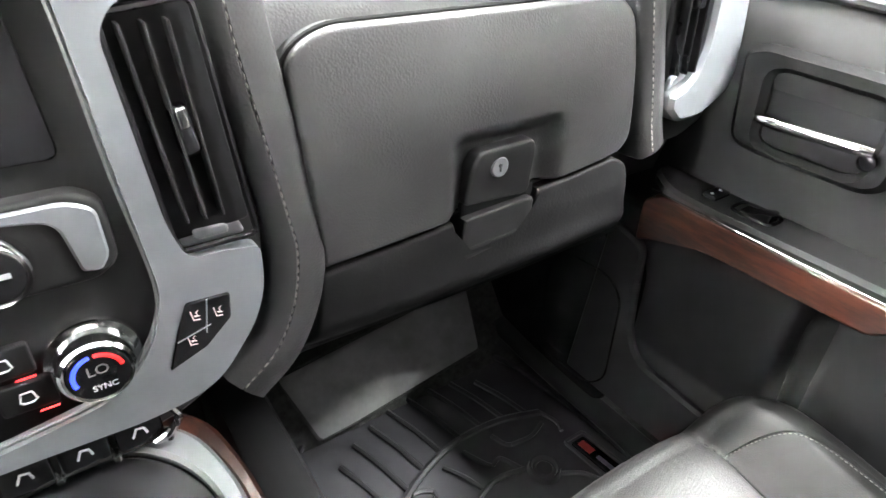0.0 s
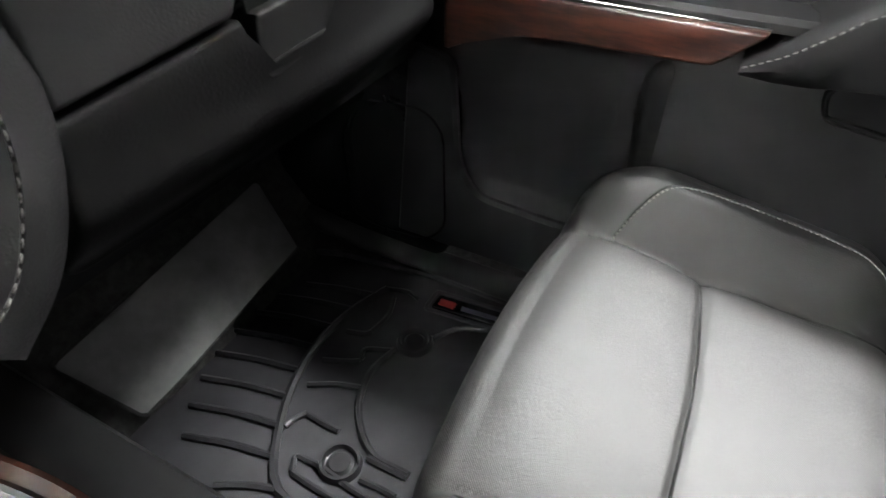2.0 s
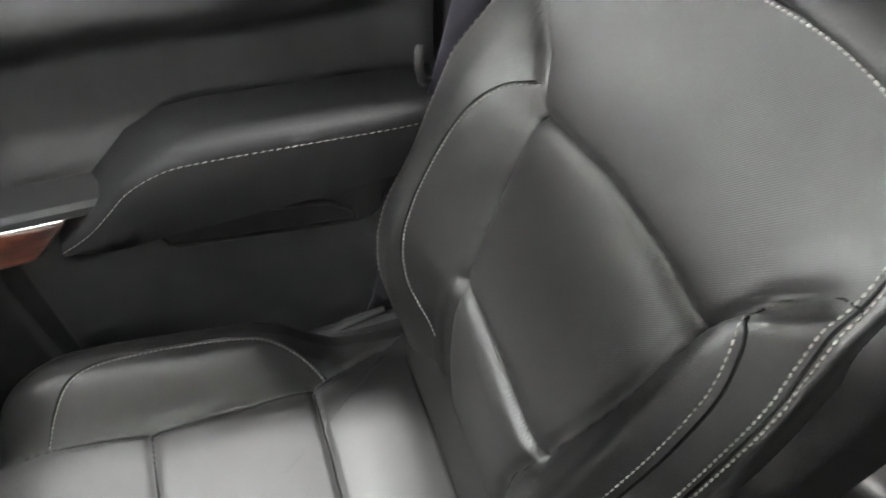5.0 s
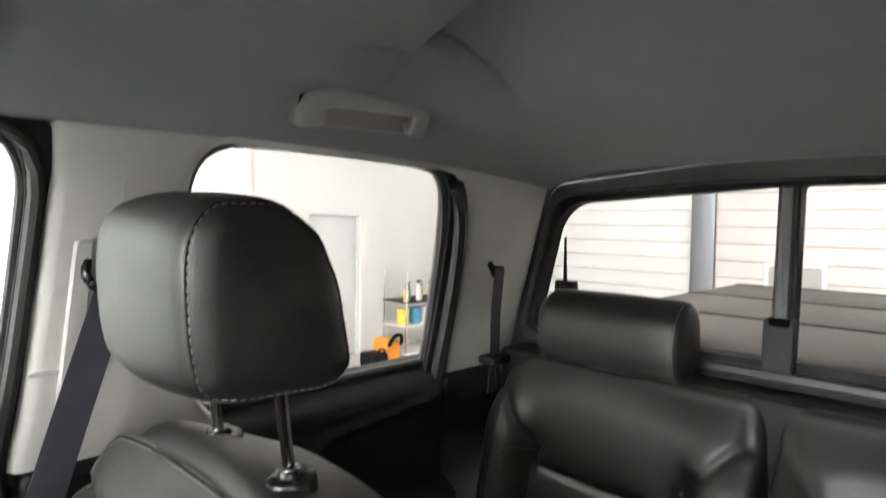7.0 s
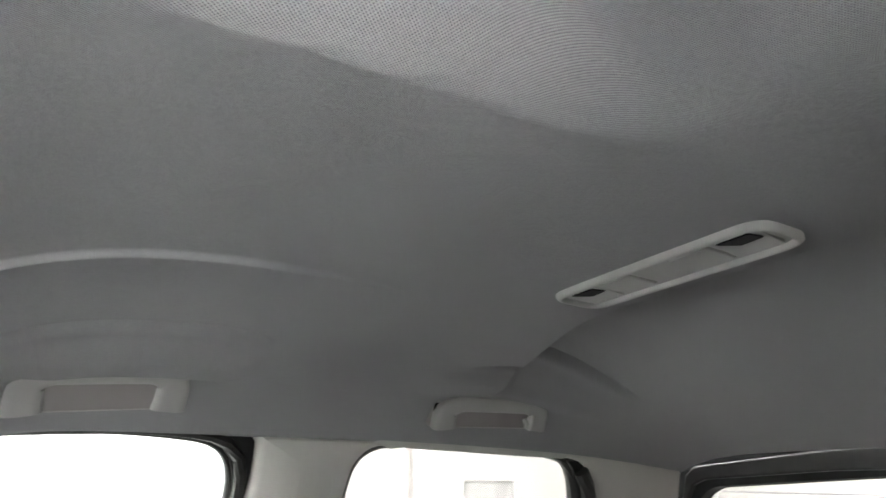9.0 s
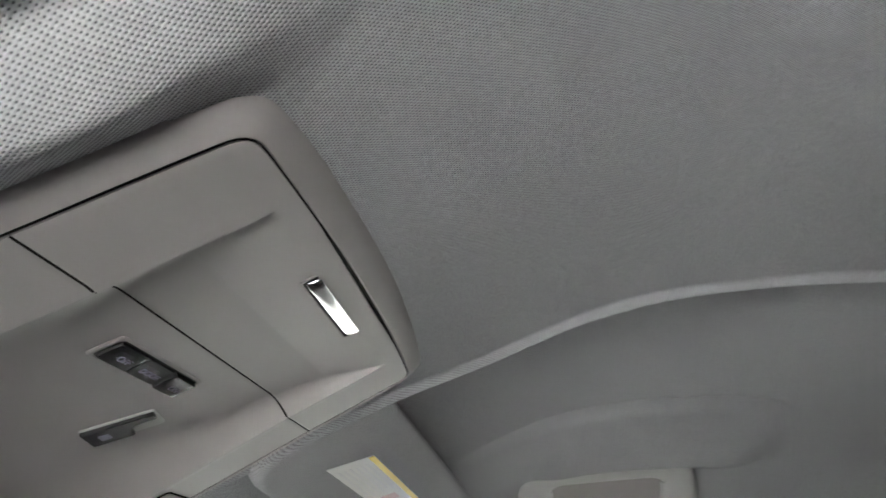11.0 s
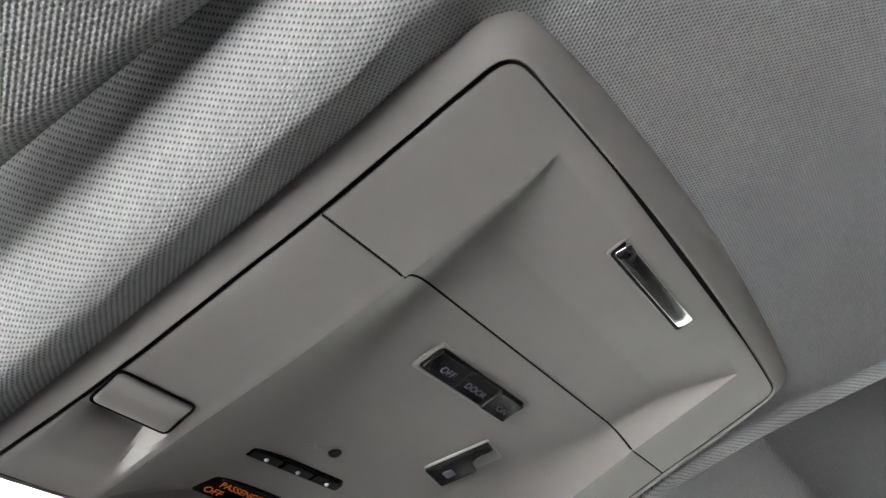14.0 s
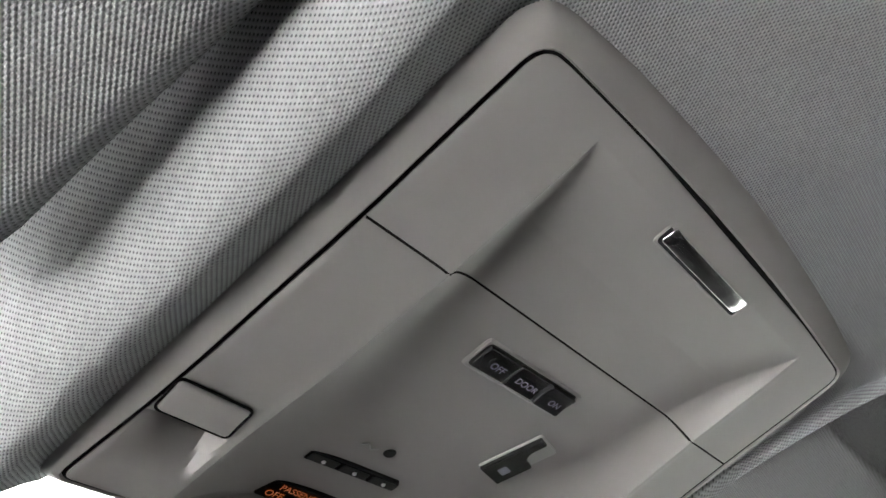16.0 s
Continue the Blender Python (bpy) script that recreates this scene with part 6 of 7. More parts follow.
def dashboard():
    dash = thing("dashboard", (0.3, 0.75, 0.6), "black soft-touch dashboard with silver bezels, vents and stitched seams", "dashboard")
    body = [(0.68, 0.60), (0.66, 0.68), (0.635, 0.70), (0.628, 0.90), (0.66, 0.95), (0.80, 0.97), (1.22, 0.93), (1.22, 0.55)]
    rings = [np.array([(x, y, z) for y, z in body]) for x in np.linspace(-0.79, 0.79, 12)]
    part("dash_body", skin(rings), SOFT, dash, "black dashboard body", 40)
    # glove box door with its latch hollow
    def gh(u, v):
        z = 0.014 - 0.018 * ((u - 0.33) / 0.24) ** 2 * 0.5 + 0.012 * np.sin((v - 0.66) / 0.25 * math.pi)
        hollow = ease(u, 0.268, 0.300) * ease(u, 0.440, 0.410) * ease(v, 0.795, 0.770)
        return z - 0.020 * hollow
    gl = rounded([(0.128, 0.678), (0.112, 0.885), (0.150, 0.907), (0.515, 0.907), (0.545, 0.885), (0.562, 0.730), (0.545, 0.712)], [0.004, 0.035, 0.03, 0.03, 0.03, 0.02, 0.02])
    part("glove_box_door", slab(gl, DASH, gh, 0.006, 0.03, 60, 220, 4, (0.33, 0.79)), SOFT, dash, "grained black glove box door", 60)
    part("door_gap", tube(DASH.p(*even(gl, 120).T, -0.001), 0.0035, 6, True), SEAM_AND_SHADE, dash)
    latch = part("glove_box_latch", slab(rounded([(0.298, 0.702), (0.300, 0.752), (0.310, 0.766), (0.384, 0.768), (0.390, 0.760), (0.394, 0.704), (0.388, 0.696)], 0.006), Frame(DASH.p(0, 0, 0.010), X, DASH.v), lambda u, v: 0.004 + 0.010 * ease(v, 0.70, 0.76), 0.004, 0.02, 8, 80), PLASTIC, dash, "black latch plate with a keyed lock")
    LF = Frame(DASH.p(0.338, 0.744, 0.0205), X, DASH.v)
    part("lock_cylinder", lathe([(0.006, 0.004), (0.0105, 0.004), (0.0118, 0.003), (0.0125, -0.004)], LF, (0, 0), 28), PEWTER, latch, "bright lock cylinder")
    part("key_slot", merge(lathe([(0.0022, 0.0046), (0.0024, 0.004)], LF, (0, 0.002), 10), plate([(-0.0011, -0.005), (0.0011, -0.005), (0.0011, 0.002), (-0.0011, 0.002)], LF, 0.0006, 0.0001, 0.004)), DARK, latch)
    # dark plate that paints the shadow in the gap under the latch
    part("latch_shadow_plate", plate(rounded([(0.300, 0.675), (0.298, 0.702), (0.408, 0.702), (0.406, 0.672)], 0.004), DASH, 0.004, 0.001), DARK, dash)
    # lower panel with a lip, its darker trim painting shade, and the release tab
    low = Frame((0, 0.540, 0), X, (0, 0.10, 1))
    part("lower_panel", slab(rounded([(0.108, 0.535), (0.124, 0.674), (0.285, 0.687), (0.292, 0.648), (0.40, 0.652), (0.406, 0.696), (0.548, 0.705), (0.575, 0.690), (0.60, 0.590), (0.56, 0.530)], [0.03, 0.005, 0.006, 0.006, 0.006, 0.006, 0.01, 0.01, 0.03, 0.03]), low, lambda u, v: 0.020 + 0.007 * ease(v, 0.62, 0.67) - 0.07 * ease(v, 0.620, 0.53) ** 1.6 - 0.018 * ((u - 0.33) / 0.24) ** 2 * 0.4, 0.006, 0.09, 24, 160, 4, (0.34, 0.605)), SHADED_SOFT, dash, "grained black lower panel")
    part("release_tab", slab(rounded([(0.294, 0.642), (0.298, 0.688), (0.400, 0.692), (0.402, 0.657), (0.392, 0.641), (0.302, 0.632)], 0.005), Frame((0, 0.522, 0), X, low.v), lambda u, v: 0.004 + 0.006 * ease(v, 0.650, 0.690), 0.003, 0.02, 6, 60), PLASTIC, dash, "black release tab")
    part("knee_panel", plate(rounded([(0.05, 0.42), (0.10, 0.60), (0.62, 0.60), (0.76, 0.42)], 0.02), Frame((0, 0.66, 0), X, (0, -0.35, 1)), 0.02, 0.006, -0.22), DARK, dash)
    # padded columns with twin stitching
    def column(line, half, name):
        line = smooth_line(line, 60)
        rings = []
        tang = np.gradient(line, axis=0)
        for p, t in zip(line, tang):
            s = np.array([t[1], -t[0]]) / (np.linalg.norm(t) + 1e-9)
            prof = [(-1, -0.03), (-1, 0.006), (-0.85, 0.013), (-0.2, 0.018), (0.15, 0.018), (0.2, 0.016), (0.26, 0.018), (0.85, 0.014), (1, 0.006), (1, -0.03)]
            rings.append(np.array([DASH.p(p[0] + s[0] * a * half, p[1] + s[1] * a * half, w) for a, w in prof]))
        part(name, skin(rings), SOFT, dash, "padded black column", 50)
        st = np.array([DASH.p(p[0] + t[1] / np.linalg.norm(t) * 0.2 * half, p[1] - t[0] / np.linalg.norm(t) * 0.2 * half, 0.0175) for p, t in zip(line, tang)])
        part("column_stitching", stitches(st, 0.0011, 0.006, 0.003), THREAD, dash, "pale grey stitching", 180)
    column([(0.072, 0.99), (0.080, 0.90), (0.092, 0.82), (0.102, 0.75), (0.106, 0.71), (0.096, 0.655), (0.070, 0.605), (0.03, 0.572)], 0.028, "stitched_column")
    column([(0.552, 0.97), (0.572, 0.88), (0.592, 0.80), (0.606, 0.735), (0.618, 0.700)], 0.026, "stitched_column")
    # outer vent by the door
    part("outer_bezel", plate(rounded([(0.628, 0.755), (0.628, 0.775), (0.655, 0.785), (0.672, 0.800), (0.684, 0.84), (0.684, 0.99), (0.75, 0.99), (0.765, 0.80), (0.755, 0.765), (0.70, 0.735), (0.65, 0.735)], [0.004, 0.006, 0.02, 0.02, 0.03, 0.01, 0.01, 0.03, 0.02, 0.03, 0.01]), DASH, 0.022, 0.006), SILVER, dash, "satin silver vent surround")
    part("outer_vent_well", plate(rounded([(0.618, 0.775), (0.618, 0.99), (0.686, 0.99), (0.686, 0.83), (0.66, 0.785)], 0.006), DASH, 0.006, 0.002), DARK, dash)
    for k in range(3):
        x = 0.632 + 0.017 * k
        part("vent_vane", plate(rounded([(x, 0.80), (x, 0.985), (x + 0.003, 0.985), (x + 0.003, 0.80)], 0.001), DASH, 0.018, 0.001, 0.002), GLOSS, dash)
    part("vent_slider", slab(rounded([(0.643, 0.880), (0.643, 0.925), (0.661, 0.925), (0.661, 0.880)], 0.005), Frame(DASH.p(0, 0, 0.022), X, DASH.v), flat, 0.005, 0.012, 6, 40), GLOSS, dash)
    part("vent_thumbwheel", slab(rounded([(0.625, 0.778), (0.630, 0.796), (0.660, 0.806), (0.664, 0.794)], 0.005), Frame(DASH.p(0, 0, 0.012), X, DASH.v), flat, 0.004, 0.01, 6, 40), SILVER, dash)
    part("outer_foot", slab(rounded([(0.625, 0.700), (0.625, 0.738), (0.70, 0.742), (0.755, 0.770), (0.74, 0.72), (0.69, 0.700)], 0.012), DASH, flat, 0.008, 0.03, 6, 60), SOFT, dash)
    return dash


dashboard()


# ---- centre stack ----
def centre_stack():
    st = thing("centre_stack", (-0.06, 0.6, 0.6), "centre stack with satin silver bezel, air vent and climate knobs", "centre stack")
    fr = Frame((0, 0.541, 0), X, (0, 0.06, 1))
    part("stack_body", plate(rounded([(-0.36, 0.50), (-0.36, 1.0), (0.060, 1.0), (0.075, 0.74), (0.06, 0.66), (0.0, 0.575), (-0.10, 0.555)], [0.02, 0.02, 0.02, 0.03, 0.04, 0.05, 0.05]), fr, 0.05, 0.006, -0.055), PLASTIC, st, "black centre stack body")
    silver = rounded([(-0.045, 1.0), (-0.037, 0.93), (-0.031, 0.827), (-0.022, 0.715), (-0.040, 0.668), (-0.075, 0.632), (-0.17, 0.617), (-0.30, 0.617), (-0.30, 0.600), (-0.16, 0.600), (-0.05, 0.596), (0.005, 0.607), (0.048, 0.660), (0.062, 0.695), (0.064, 0.737), (0.030, 0.742), (0.004, 0.742), (-0.006, 0.775), (-0.018, 0.925), (0.000, 0.945), (0.042, 0.945), (0.05, 1.0)], [0.004, 0.02, 0.03, 0.02, 0.03, 0.03, 0.03, 0.004, 0.004, 0.03, 0.03, 0.03, 0.03, 0.02, 0.008, 0.006, 0.02, 0.02, 0.02, 0.012, 0.006, 0.004])
    part("silver_bezel", holed(silver, [], Frame(fr.p(0, 0, 0.016), X, fr.v), 0.016), SILVER, st, "satin silver bezel")
    part("bezel_line", tube(fr.p(*smooth_line([(-0.0475, 1.0), (-0.0395, 0.93), (-0.0335, 0.827), (-0.0250, 0.718), (-0.0425, 0.671), (-0.0765, 0.635), (-0.17, 0.620)], 60).T, 0.010), 0.0022, 6), PEWTER, st)
    vent = part("vent_well", plate(rounded([(-0.012, 0.755), (-0.016, 0.935), (0.046, 0.940), (0.062, 0.760)], 0.005), fr, 0.004, 0.001), DARK, st, "dark vent opening")
    for k in range(3):
        a, b = (-0.006 + 0.016 * k, 0.928), (0.009 + 0.014 * k, 0.775)
        part("vent_vane", plate(rounded([(a[0], a[1]), (a[0] + 0.0026, a[1]), (b[0] + 0.0026, b[1]), (b[0], b[1])], 0.0006), fr, 0.016, 0.0008, 0.003), PLASTIC, vent)
    part("vent_slider", slab(rounded([(0.018, 0.826), (0.014, 0.866), (0.028, 0.870), (0.034, 0.830)], 0.006), Frame(fr.p(0, 0, 0.020), X, fr.v), flat, 0.006, 0.014, 6, 48), GLOSS, vent, "black vent slider with bright tip")
    part("slider_tip", slab(rounded([(0.020, 0.850), (0.018, 0.867), (0.026, 0.869), (0.028, 0.852)], 0.003), Frame(fr.p(0, 0, 0.021), X, fr.v), flat, 0.002, 0.004, 4, 32), CHROME, vent)
    part("vent_frame", tube(fr.p(*rounded([(0.000, 0.748), (-0.004, 0.775), (-0.0165, 0.935), (0.046, 0.942), (0.064, 0.748)], 0.008).T, 0.012), 0.0028, 6, True), GLOSS, vent)
    part("thumb_panel", slab(rounded([(0.002, 0.746), (0.001, 0.772), (0.048, 0.770), (0.058, 0.746)], 0.005), Frame(fr.p(0, 0, 0.002), X, fr.v), flat, 0.003, 0.006, 6, 48), PEWTER, vent)
    part("thumbwheel", slab(rounded([(0.014, 0.751), (0.012, 0.763), (0.042, 0.762), (0.044, 0.751)], 0.005), Frame(fr.p(0, 0, 0.005), X, fr.v), flat, 0.003, 0.004, 5, 40), PEWTER, vent)
    # heated and cooled seat buttons
    cluster = rounded([(-0.007, 0.703), (0.030, 0.701), (0.027, 0.676), (0.002, 0.654), (-0.032, 0.641), (-0.018, 0.679)], 0.003)
    pad = part("seat_buttons", plate(cluster, fr, 0.004, 0.001, 0.0145), GLOSS, st, "black seat heating buttons with pale marks")
    for a in ([(-0.021, 0.668), (0.009, 0.676)], [(0.010, 0.702), (0.004, 0.669)]):
        part("button_joint", tube(fr.p(*np.array(a).T, 0.0187), 0.0006, 5), SILVER, pad)
    for u, v in ((-0.002, 0.689), (0.017, 0.686), (-0.009, 0.665)):
        part("seat_mark", merge(tube(fr.p(np.array([u - 0.003, u - 0.002, u + 0.0035]), np.array([v + 0.0055, v - 0.0035, v - 0.0045]), 0.0188), 0.0005, 5), tube(fr.p(np.array([u + 0.000, u + 0.002, u + 0.001, u + 0.003]), np.array([v - 0.001, v + 0.001, v + 0.003, v + 0.005]), 0.0188), 0.0004, 5), tube(fr.p(np.array([u - 0.001, u + 0.0035]), np.array([v + 0.0005, v - 0.001]), 0.0188), 0.0005, 5)), PINK, pad)
    # climate knob with blue and red arcs
    kf = Frame(fr.p(-0.083, 0.668, -0.003), X, fr.v)
    knob = part("climate_knob", lathe([(0.024, 0.026), (0.0265, 0.027), (0.029, 0.024), (0.030, 0.004), (0.036, 0.003), (0.038, 0.0), (0.038, -0.004)], kf, (0, 0), 40), CHROME, st, "silver climate knob with blue and red arcs")
    part("knob_face", lathe([(0.010, 0.0268), (0.0235, 0.0268), (0.0245, 0.026)], kf, (0, 0), 36), GLOSS, knob)
    for lo, hi, mat in ((100, 200, BLUEGLOW), (10, 90, REDBACK)):
        a = np.radians(np.linspace(lo, hi, 16))
        part("scale_arc", tube(kf.p(0.0185 * np.cos(a), 0.0185 * np.sin(a), 0.0272), 0.0018, 6, False, 0.4, tuple(kf.n)), mat, knob)

    def words(text, f, u, v, size, mat, lift, owner):
        curve = bpy.data.curves.new("words", "FONT")
        curve.body, curve.size, curve.align_x, curve.align_y, curve.extrude = text, size, "CENTER", "CENTER", 0.00005
        t = new("words", curve)
        me = bpy.data.meshes.new_from_object(t.evaluated_get(bpy.context.evaluated_depsgraph_get()))
        bpy.data.objects.remove(t)
        bpy.data.curves.remove(curve)
        piece = [tuple(f.p(u + p.co.x, v + p.co.y, lift + p.co.z)) for p in me.vertices], [tuple(q.vertices) for q in me.polygons]
        bpy.data.meshes.remove(me)
        return part("lettering", piece, mat, owner, "", 180)

    words("LO", kf, 0, 0.004, 0.013, CONSOLE, 0.0272, knob)
    words("SYNC", kf, 0.002, -0.013, 0.0075, INK, 0.0272, knob)
    # radio panel and knob
    part("screen", plate(rounded([(-0.30, 0.84), (-0.30, 1.0), (-0.070, 1.0), (-0.060, 0.84)], 0.01), fr, 0.004, 0.001, -0.004), GLOSS, st, "dark glossy screen")
    part("radio_panel", slab(rounded([(-0.30, 0.745), (-0.30, 0.818), (-0.060, 0.818), (-0.043, 0.806), (-0.043, 0.756), (-0.06, 0.744)], 0.008), fr, lambda u, v: 0 * u + 0.012, 0.006, 0.012, 8, 90), PLASTIC, st, "black radio panel with a silver end")
    part("radio_trim", plate(rounded([(-0.070, 0.755), (-0.077, 0.799), (-0.11, 0.805), (-0.30, 0.808), (-0.30, 0.816), (-0.066, 0.813), (-0.049, 0.803), (-0.049, 0.764), (-0.057, 0.753)], [0.004, 0.012, 0.01, 0.001, 0.001, 0.012, 0.008, 0.006, 0.004]), fr, 0.005, 0.002, 0.010), SILVER, st, "satin silver radio edge")
    rk = Frame(fr.p(-0.122, 0.776, 0.012), X, fr.v)
    radio = part("radio_knob", lathe([(0.020, 0.018), (0.023, 0.019), (0.025, 0.016), (0.026, 0.0)], rk, (0, 0), 36), CHROME, st, "silver radio knob")
    part("knob_face", lathe([(0.008, 0.0188), (0.0195, 0.0188), (0.0205, 0.018)], rk, (0, 0), 32), GLOSS, radio)
    part("knob_mark", plate(rounded([(-0.011, -0.002), (-0.011, 0.002), (0.011, 0.002), (0.011, -0.002)], 0.0005), rk, 0.0006, 0.0001, 0.0188), INK, radio)
    # climate buttons and lower switch row
    for u, v in ((-0.142, 0.690), (-0.135, 0.655)):
        b = part("climate_button", slab(rounded([(u - 0.020, v - 0.014), (u - 0.020, v + 0.014), (u + 0.020, v + 0.014), (u + 0.020, v - 0.014)], 0.003), Frame(fr.p(0, 0, 0.004), X, fr.v), flat, 0.002, 0.006, 5, 40), PLASTIC, st)
        part("button_mark", tube(fr.p(u + np.array([-0.006, -0.004, 0.004, 0.006, 0.003, -0.003]), v + np.array([-0.003, 0.005, 0.005, -0.003, -0.005, -0.005]), 0.0045), 0.0008, 5, True), INK, b)
        part("indicator", tube(fr.p(u + np.array([0.004, 0.018]), v + np.array([-0.0165, -0.0165]), 0.0045), 0.0007, 5), REDGLOW, b)
    for k in range(4):
        u = -0.070 - 0.045 * k
        b = part("lower_switch", slab(rounded([(u - 0.020, 0.562), (u - 0.020, 0.594), (u + 0.020, 0.594), (u + 0.020, 0.562)], 0.003), Frame(fr.p(0, 0, 0.004), X, fr.v), lambda p, v: 0.004 * ease(v, 0.594, 0.562), 0.002, 0.006, 6, 48), GLOSS, st, "black rocker switch with a pale mark")
        part("switch_mark", tube(fr.p(u + np.array([-0.006, -0.002, 0.004, 0.006]), 0.580 + np.array([-0.004, 0.005, 0.004, -0.003]), 0.0075), 0.0011, 5), INK, b)
        part("switch_divider", lathe([(0.003, 0.012), (0.004, 0.010), (0.004, 0.0)], fr, (u + 0.0225, 0.563), 12), CHROME, b)
    part("corner_grip", tube(fr.p(*smooth_line([(-0.040, 0.600), (-0.036, 0.585), (-0.045, 0.572), (-0.06, 0.565)], 20).T, 0.012), 0.004, 8), CHROME, st)
    return st


centre_stack()

# ---- floor console beside the seat ----
fc = thing("floor_console", (-0.08, 0.35, 0.3), "dark floor console with silver and wood edging", "floor console")
part("console_body", box(-0.22, -0.005, -0.05, 0.585, 0.0, 0.47, 0.03), PLASTIC, fc, "black console body")
CT = Frame((-0.02, 0.45, 0.512), X, (0, 1, 0.25))
EDGE = [(-0.23, -0.21), (-0.23, 0.175), (-0.03, 0.175), (0.010, 0.14), (0.030, 0.06), (0.032, -0.21)]


def console_ring(inset):
    return rounded([(u - inset if u > -0.2 else u, v - (inset if v > 0.1 else 0)) for u, v in EDGE], 0.03)


part("console_loop", band(console_ring(0.015), console_ring(0.036), CT, 0.012, 0.004), PEWTER, fc, "satin silver loop")
part("console_wood", band(console_ring(0.0), console_ring(0.0155), CT, 0.010, 0.004, -0.008), WOOD, fc, "reddish wood edging")
part("console_bin", plate(console_ring(0.0365), CT, 0.006, 0.002, -0.004), GLOSS, fc, "glossy dark bin lid")
part("bin_ridge", plate(rounded([(-0.20, 0.02), (-0.15, 0.08), (-0.06, 0.08), (-0.06, 0.072), (-0.145, 0.072), (-0.195, 0.014)], 0.004), CT, 0.006, 0.002, 0.002), PLASTIC, fc)

# ---- footwell ----
mat = thing("floor_mat", (0.45, 0.75, 0.0), "black moulded rubber floor mat with raised ribs and rings", "floor mat")
MF = Frame((0, 0, 0.008), X, Y)
mat_line = rounded([(0.14, 0.40), (0.125, 0.86), (0.20, 0.95), (0.66, 0.965), (0.700, 0.90), (0.735, 0.66), (0.735, 0.40)], [0.02, 0.06, 0.03, 0.03, 0.05, 0.05, 0.02])
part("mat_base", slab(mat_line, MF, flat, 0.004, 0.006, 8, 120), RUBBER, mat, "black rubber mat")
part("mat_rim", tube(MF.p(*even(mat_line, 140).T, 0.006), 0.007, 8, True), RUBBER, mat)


def rib(line, r=0.006, lift=0.0035):
    part("rib", tube(MF.p(*smooth_line(line, 24).T, lift), r, 6), RIBS, mat, "dark raised rib")


ARC = smooth_line([(0.222, 0.585), (0.232, 0.66), (0.30, 0.715), (0.385, 0.755), (0.48, 0.775), (0.575, 0.768), (0.66, 0.74)], 60)
for k in range(9):
    x1, y1 = ARC[8 + 6 * k]
    reach = (0.085, 0.150, 0.155, 0.155, 0.155, 0.155, 0.155, 0.150, 0.140)[k]
    rib([(x1, y1 - 0.002), (x1 - 0.016, y1 + reach * 0.5), (x1 - 0.040, y1 + reach)])
rib(ARC, 0.0075)
rib([(0.66, 0.74), (0.672, 0.70), (0.665, 0.675)], 0.0045)
rib([(0.34, 0.50), (0.345, 0.57), (0.40, 0.63), (0.47, 0.655), (0.535, 0.645)], 0.006)
rib([(0.585, 0.60), (0.63, 0.57), (0.655, 0.52)], 0.005)
for line in ([(0.258, 0.50), (0.258, 0.60), (0.262, 0.655)], [(0.262, 0.655), (0.285, 0.665), (0.29, 0.63)], [(0.29, 0.63), (0.282, 0.56), (0.28, 0.50)], [(0.355, 0.70), (0.352, 0.665), (0.352, 0.635)], [(0.355, 0.70), (0.335, 0.712), (0.318, 0.715)], [(0.40, 0.735), (0.425, 0.69), (0.44, 0.645)], [(0.455, 0.745), (0.475, 0.70), (0.485, 0.685)], [(0.485, 0.685), (0.51, 0.69), (0.53, 0.65)], [(0.53, 0.745), (0.54, 0.715), (0.55, 0.705)], [(0.55, 0.705), (0.60, 0.70), (0.645, 0.715)], [(0.30, 0.56), (0.302, 0.53), (0.302, 0.50)], [(0.335, 0.57), (0.335, 0.53), (0.335, 0.50)]):
    rib(line, 0.005)
for x, y in ((0.568, 0.623), (0.308, 0.601)):
    part("ring", lathe([(0.001, 0.007), (0.016, 0.007), (0.019, 0.003), (0.0215, 0.002), (0.0235, 0.003), (0.0265, 0.012), (0.031, 0.012), (0.034, 0.0)], MF, (x, y), 36), RIBS, mat, "round mat fastener")
badge = part("badge", plate(rounded([(0.672, 0.503), (0.658, 0.640), (0.694, 0.640), (0.708, 0.505)], 0.006), MF, 0.005, 0.002, 0.001), GLOSS, mat, "dark badge with a red mark")
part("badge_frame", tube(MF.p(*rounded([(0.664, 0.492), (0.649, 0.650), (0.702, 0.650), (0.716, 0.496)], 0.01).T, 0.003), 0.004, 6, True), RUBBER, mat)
part("badge_mark", plate(rounded([(0.670, 0.598), (0.667, 0.630), (0.684, 0.631), (0.687, 0.599)], 0.003), MF, 0.0008, 0.0002, 0.006), RED, mat, "red mark")
part("badge_print", plate([(0.681, 0.515), (0.674, 0.585), (0.684, 0.586), (0.691, 0.516)], MF, 0.0008, 0.0002, 0.006), DIMINK, mat, "grey print bar")
PF2 = Frame((0.0, 0.905, 0.040), X, (0, 0.72, 0.69))
toe_pad = thing("toe_pad", (0.42, 0.95, 0.05), "worn grey carpet pad on the toe board", "toe pad")
pad_line = rounded([(0.217, -0.004), (0.176, 0.145), (0.668, 0.190), (0.634, 0.034), (0.30, 0.0)], [0.006, 0.012, 0.012, 0.006, 0.03])
part("pad", slab(pad_line, PF2, flat, 0.004, 0.01, 6, 80), PLATE, toe_pad, "grey carpet pad")
part("bound_edge", tube(PF2.p(*even(pad_line, 100).T, -0.002), 0.0035, 6, True), CARPET, toe_pad)
SF = Frame((0.742, 0, 0), (0, -1, 0), Z)
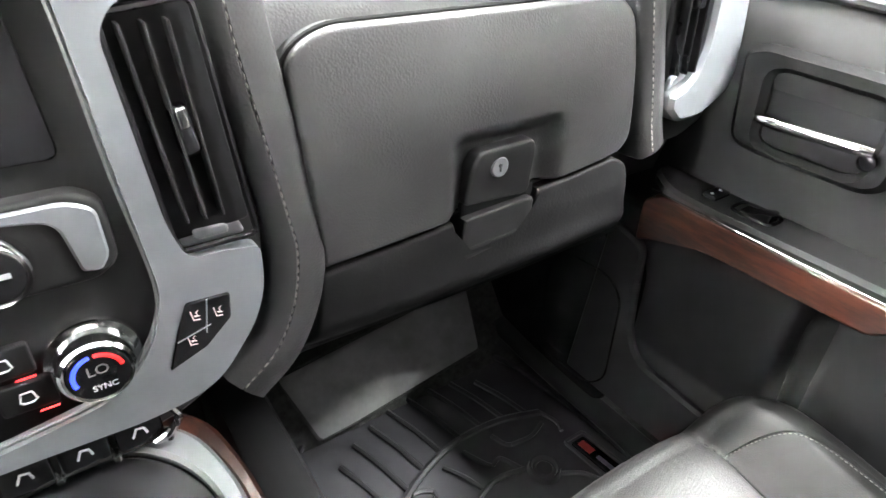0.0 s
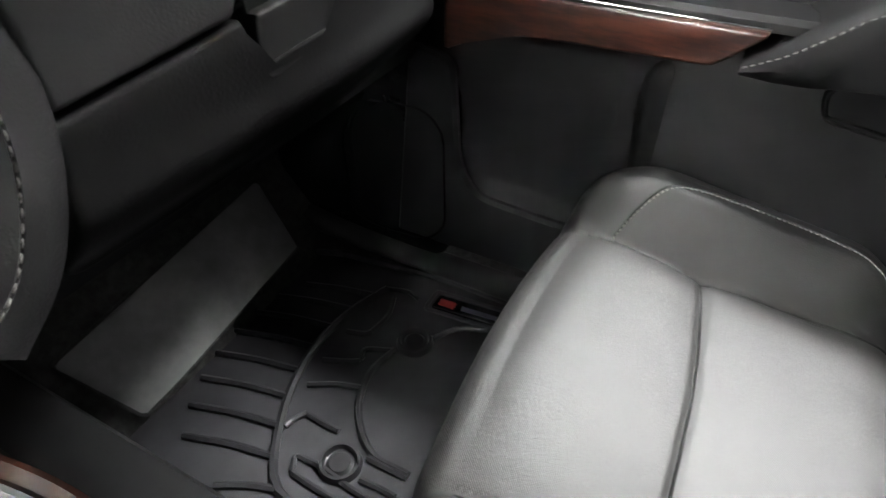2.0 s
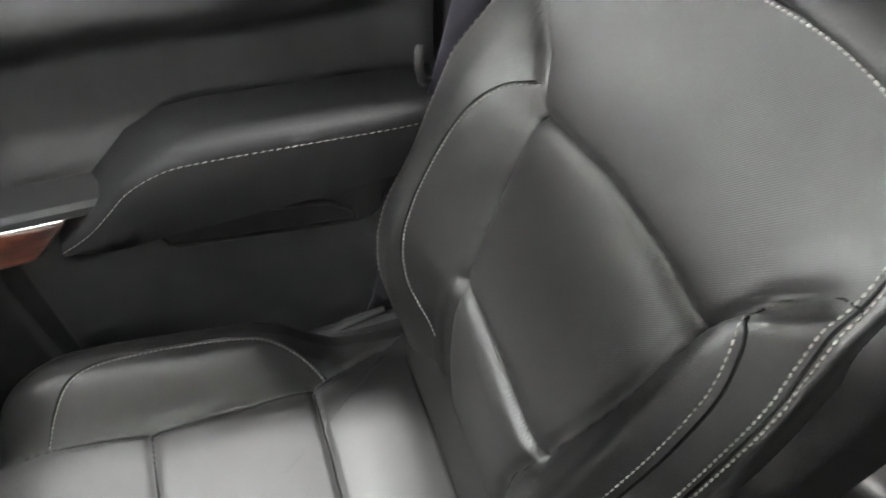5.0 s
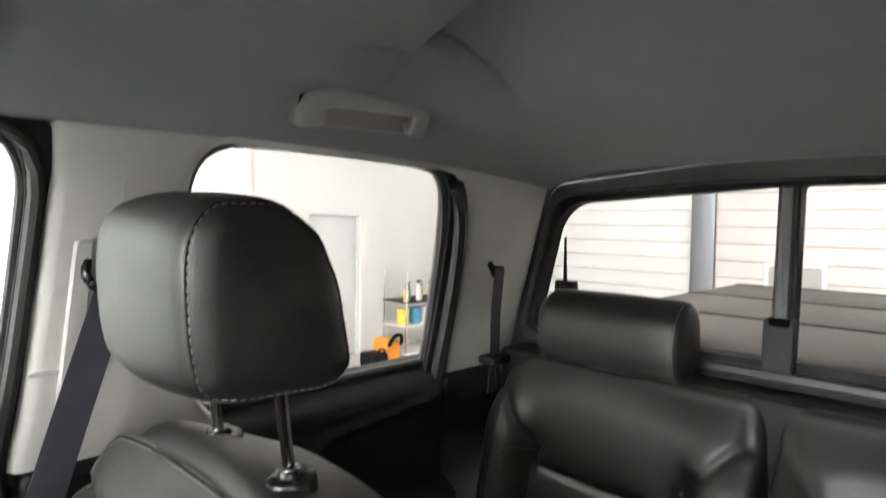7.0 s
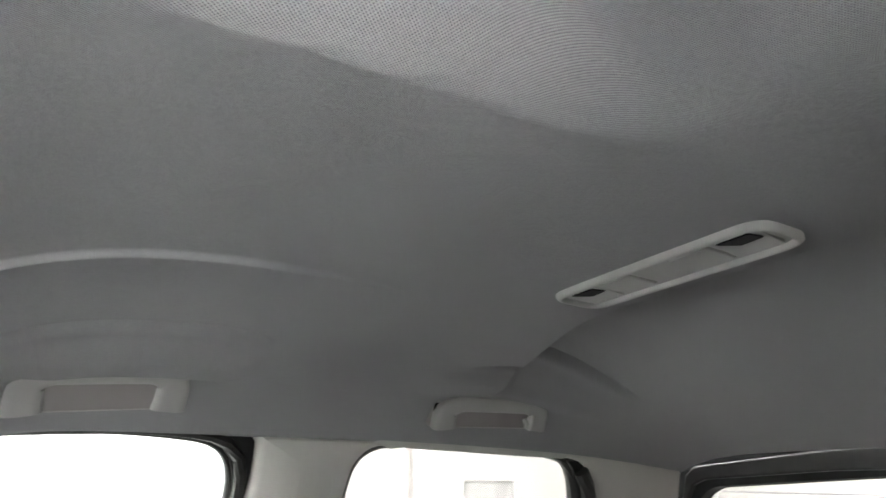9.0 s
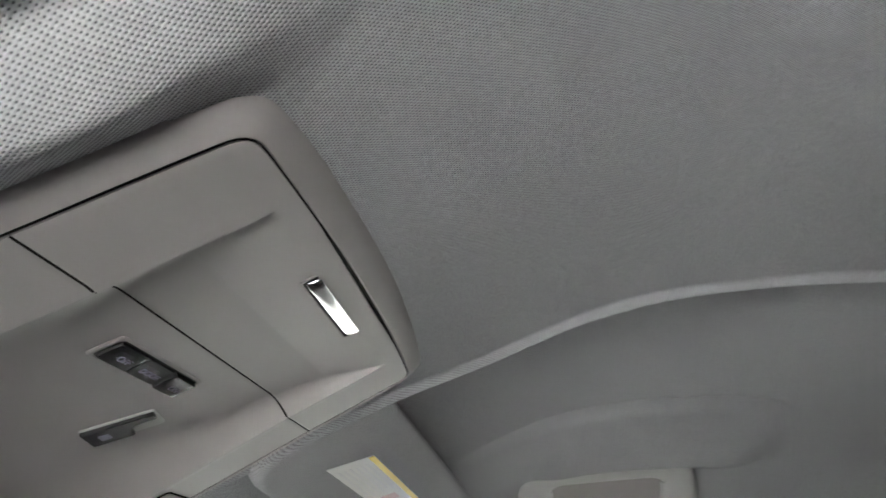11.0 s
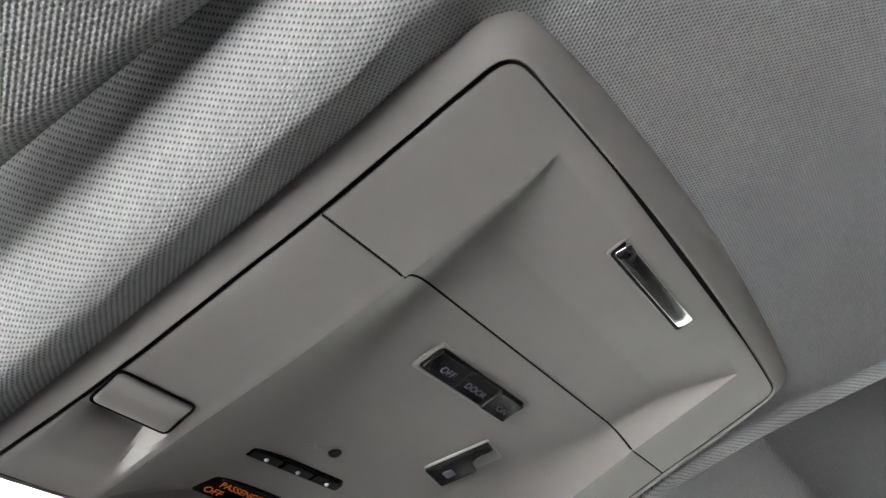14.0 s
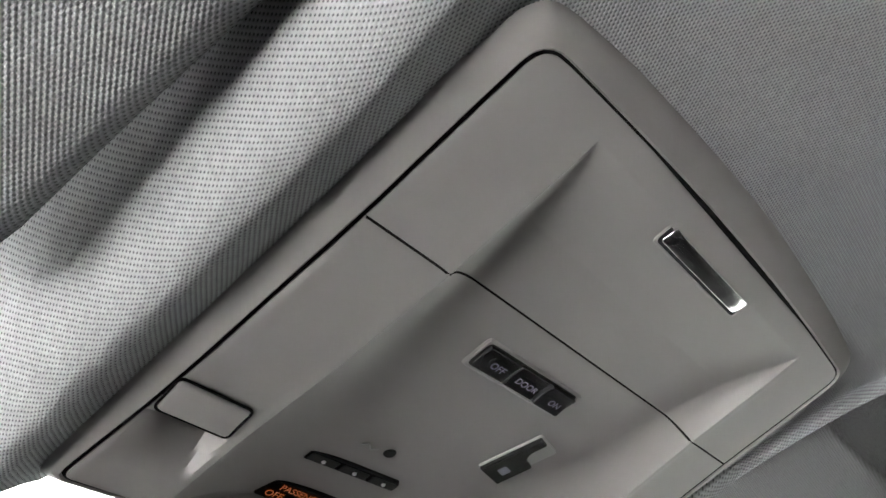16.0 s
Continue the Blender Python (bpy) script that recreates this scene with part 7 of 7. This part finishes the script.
solid("kick_panel", slab(rounded([(-1.05, 0.03), (-1.05, 0.44), (-0.70, 0.46), (-0.640, 0.42), (-0.636, 0.15), (-0.66, 0.06)], [0.03, 0.04, 0.05, 0.04, 0.05, 0.03]), SF, flat, 0.012, 0.03, 8, 80), GLOSS, "glossy black kick panel beside the footwell", "kick panel", "structure")
solid("kick_panel_bead", tube(SF.p(*even(rounded([(-0.86, 0.12), (-0.865, 0.29), (-0.82, 0.372), (-0.69, 0.384), (-0.652, 0.350), (-0.648, 0.15), (-0.69, 0.105), (-0.82, 0.10)], 0.03), 90).T, 0.0125), 0.0022, 6, True), GLOSS, "raised edge line round the kick panel", "kick panel", "structure")
solid("sill_trim", tube(smooth_line([(0.735, 0.98, 0.06), (0.742, 0.85, 0.045), (0.748, 0.60, 0.04), (0.75, 0.2, 0.04), (0.75, -0.3, 0.04)], 40), 0.026, 12), PLASTIC, "black plastic door sill trim", "sill trim", "structure")
solid("tunnel_side", box(0.03, 0.115, 0.25, 1.0, 0.0, 0.30, 0.03), PLASTIC, "dark plastic tunnel side beside the footwell", "tunnel", "structure")
solid("tunnel_trim", tube(smooth_line([(0.125, 1.0, 0.12), (0.122, 0.8, 0.05), (0.12, 0.55, 0.03), (0.12, 0.3, 0.02)], 30), 0.008, 8), SEAL, "dark edge along the tunnel carpet", "tunnel trim", "structure")

# ---- outside: truck bed, side wall, roller door, bench ----
bed = thing("bed_cover", (0, -2.3, 0.86), "brown grey folding bed cover on the truck bed", "bed cover")
for k in range(3):
    y1 = -1.42 - 0.52 * k
    part("cover_panel", box(-0.80, 0.80, y1 - 0.505, y1, 0.865, 0.90, 0.012), COVER, bed)
    part("hinge_bar", box(-0.80, 0.80, y1 - 0.518, y1 - 0.505, 0.868, 0.903, 0.003), DARK, bed)
part("cover_print", plate(rounded([(-0.22, 0.0), (-0.22, 0.012), (-0.02, 0.012), (-0.02, 0.0)], 0.001), Frame((0, -1.95, 0.9055), X, Y), 0.0006, 0.0002, 0.001), INK, bed)
aerial = thing("radio_antenna", (0.62, -1.62, 0.88), "small black box with a whip antenna behind the window", "antenna")
part("antenna_box", box(0.645, 0.700, -1.42, -1.39, 0.93, 1.018, 0.005), GLOSS, aerial)
part("whip", tube([(0.676, -1.405, 1.01), (0.677, -1.405, 1.06), (0.678, -1.405, 1.128)], [0.006, 0.0045, 0.003], 10), GLOSS, aerial)
part("antenna_light", box(0.660, 0.672, -1.389, -1.386, 0.945, 0.950, 0.001), REDGLOW, aerial, "small red light")
part("antenna_foot", box(0.655, 0.69, -1.42, -1.39, 0.90, 0.935, 0.002), GLOSS, aerial)
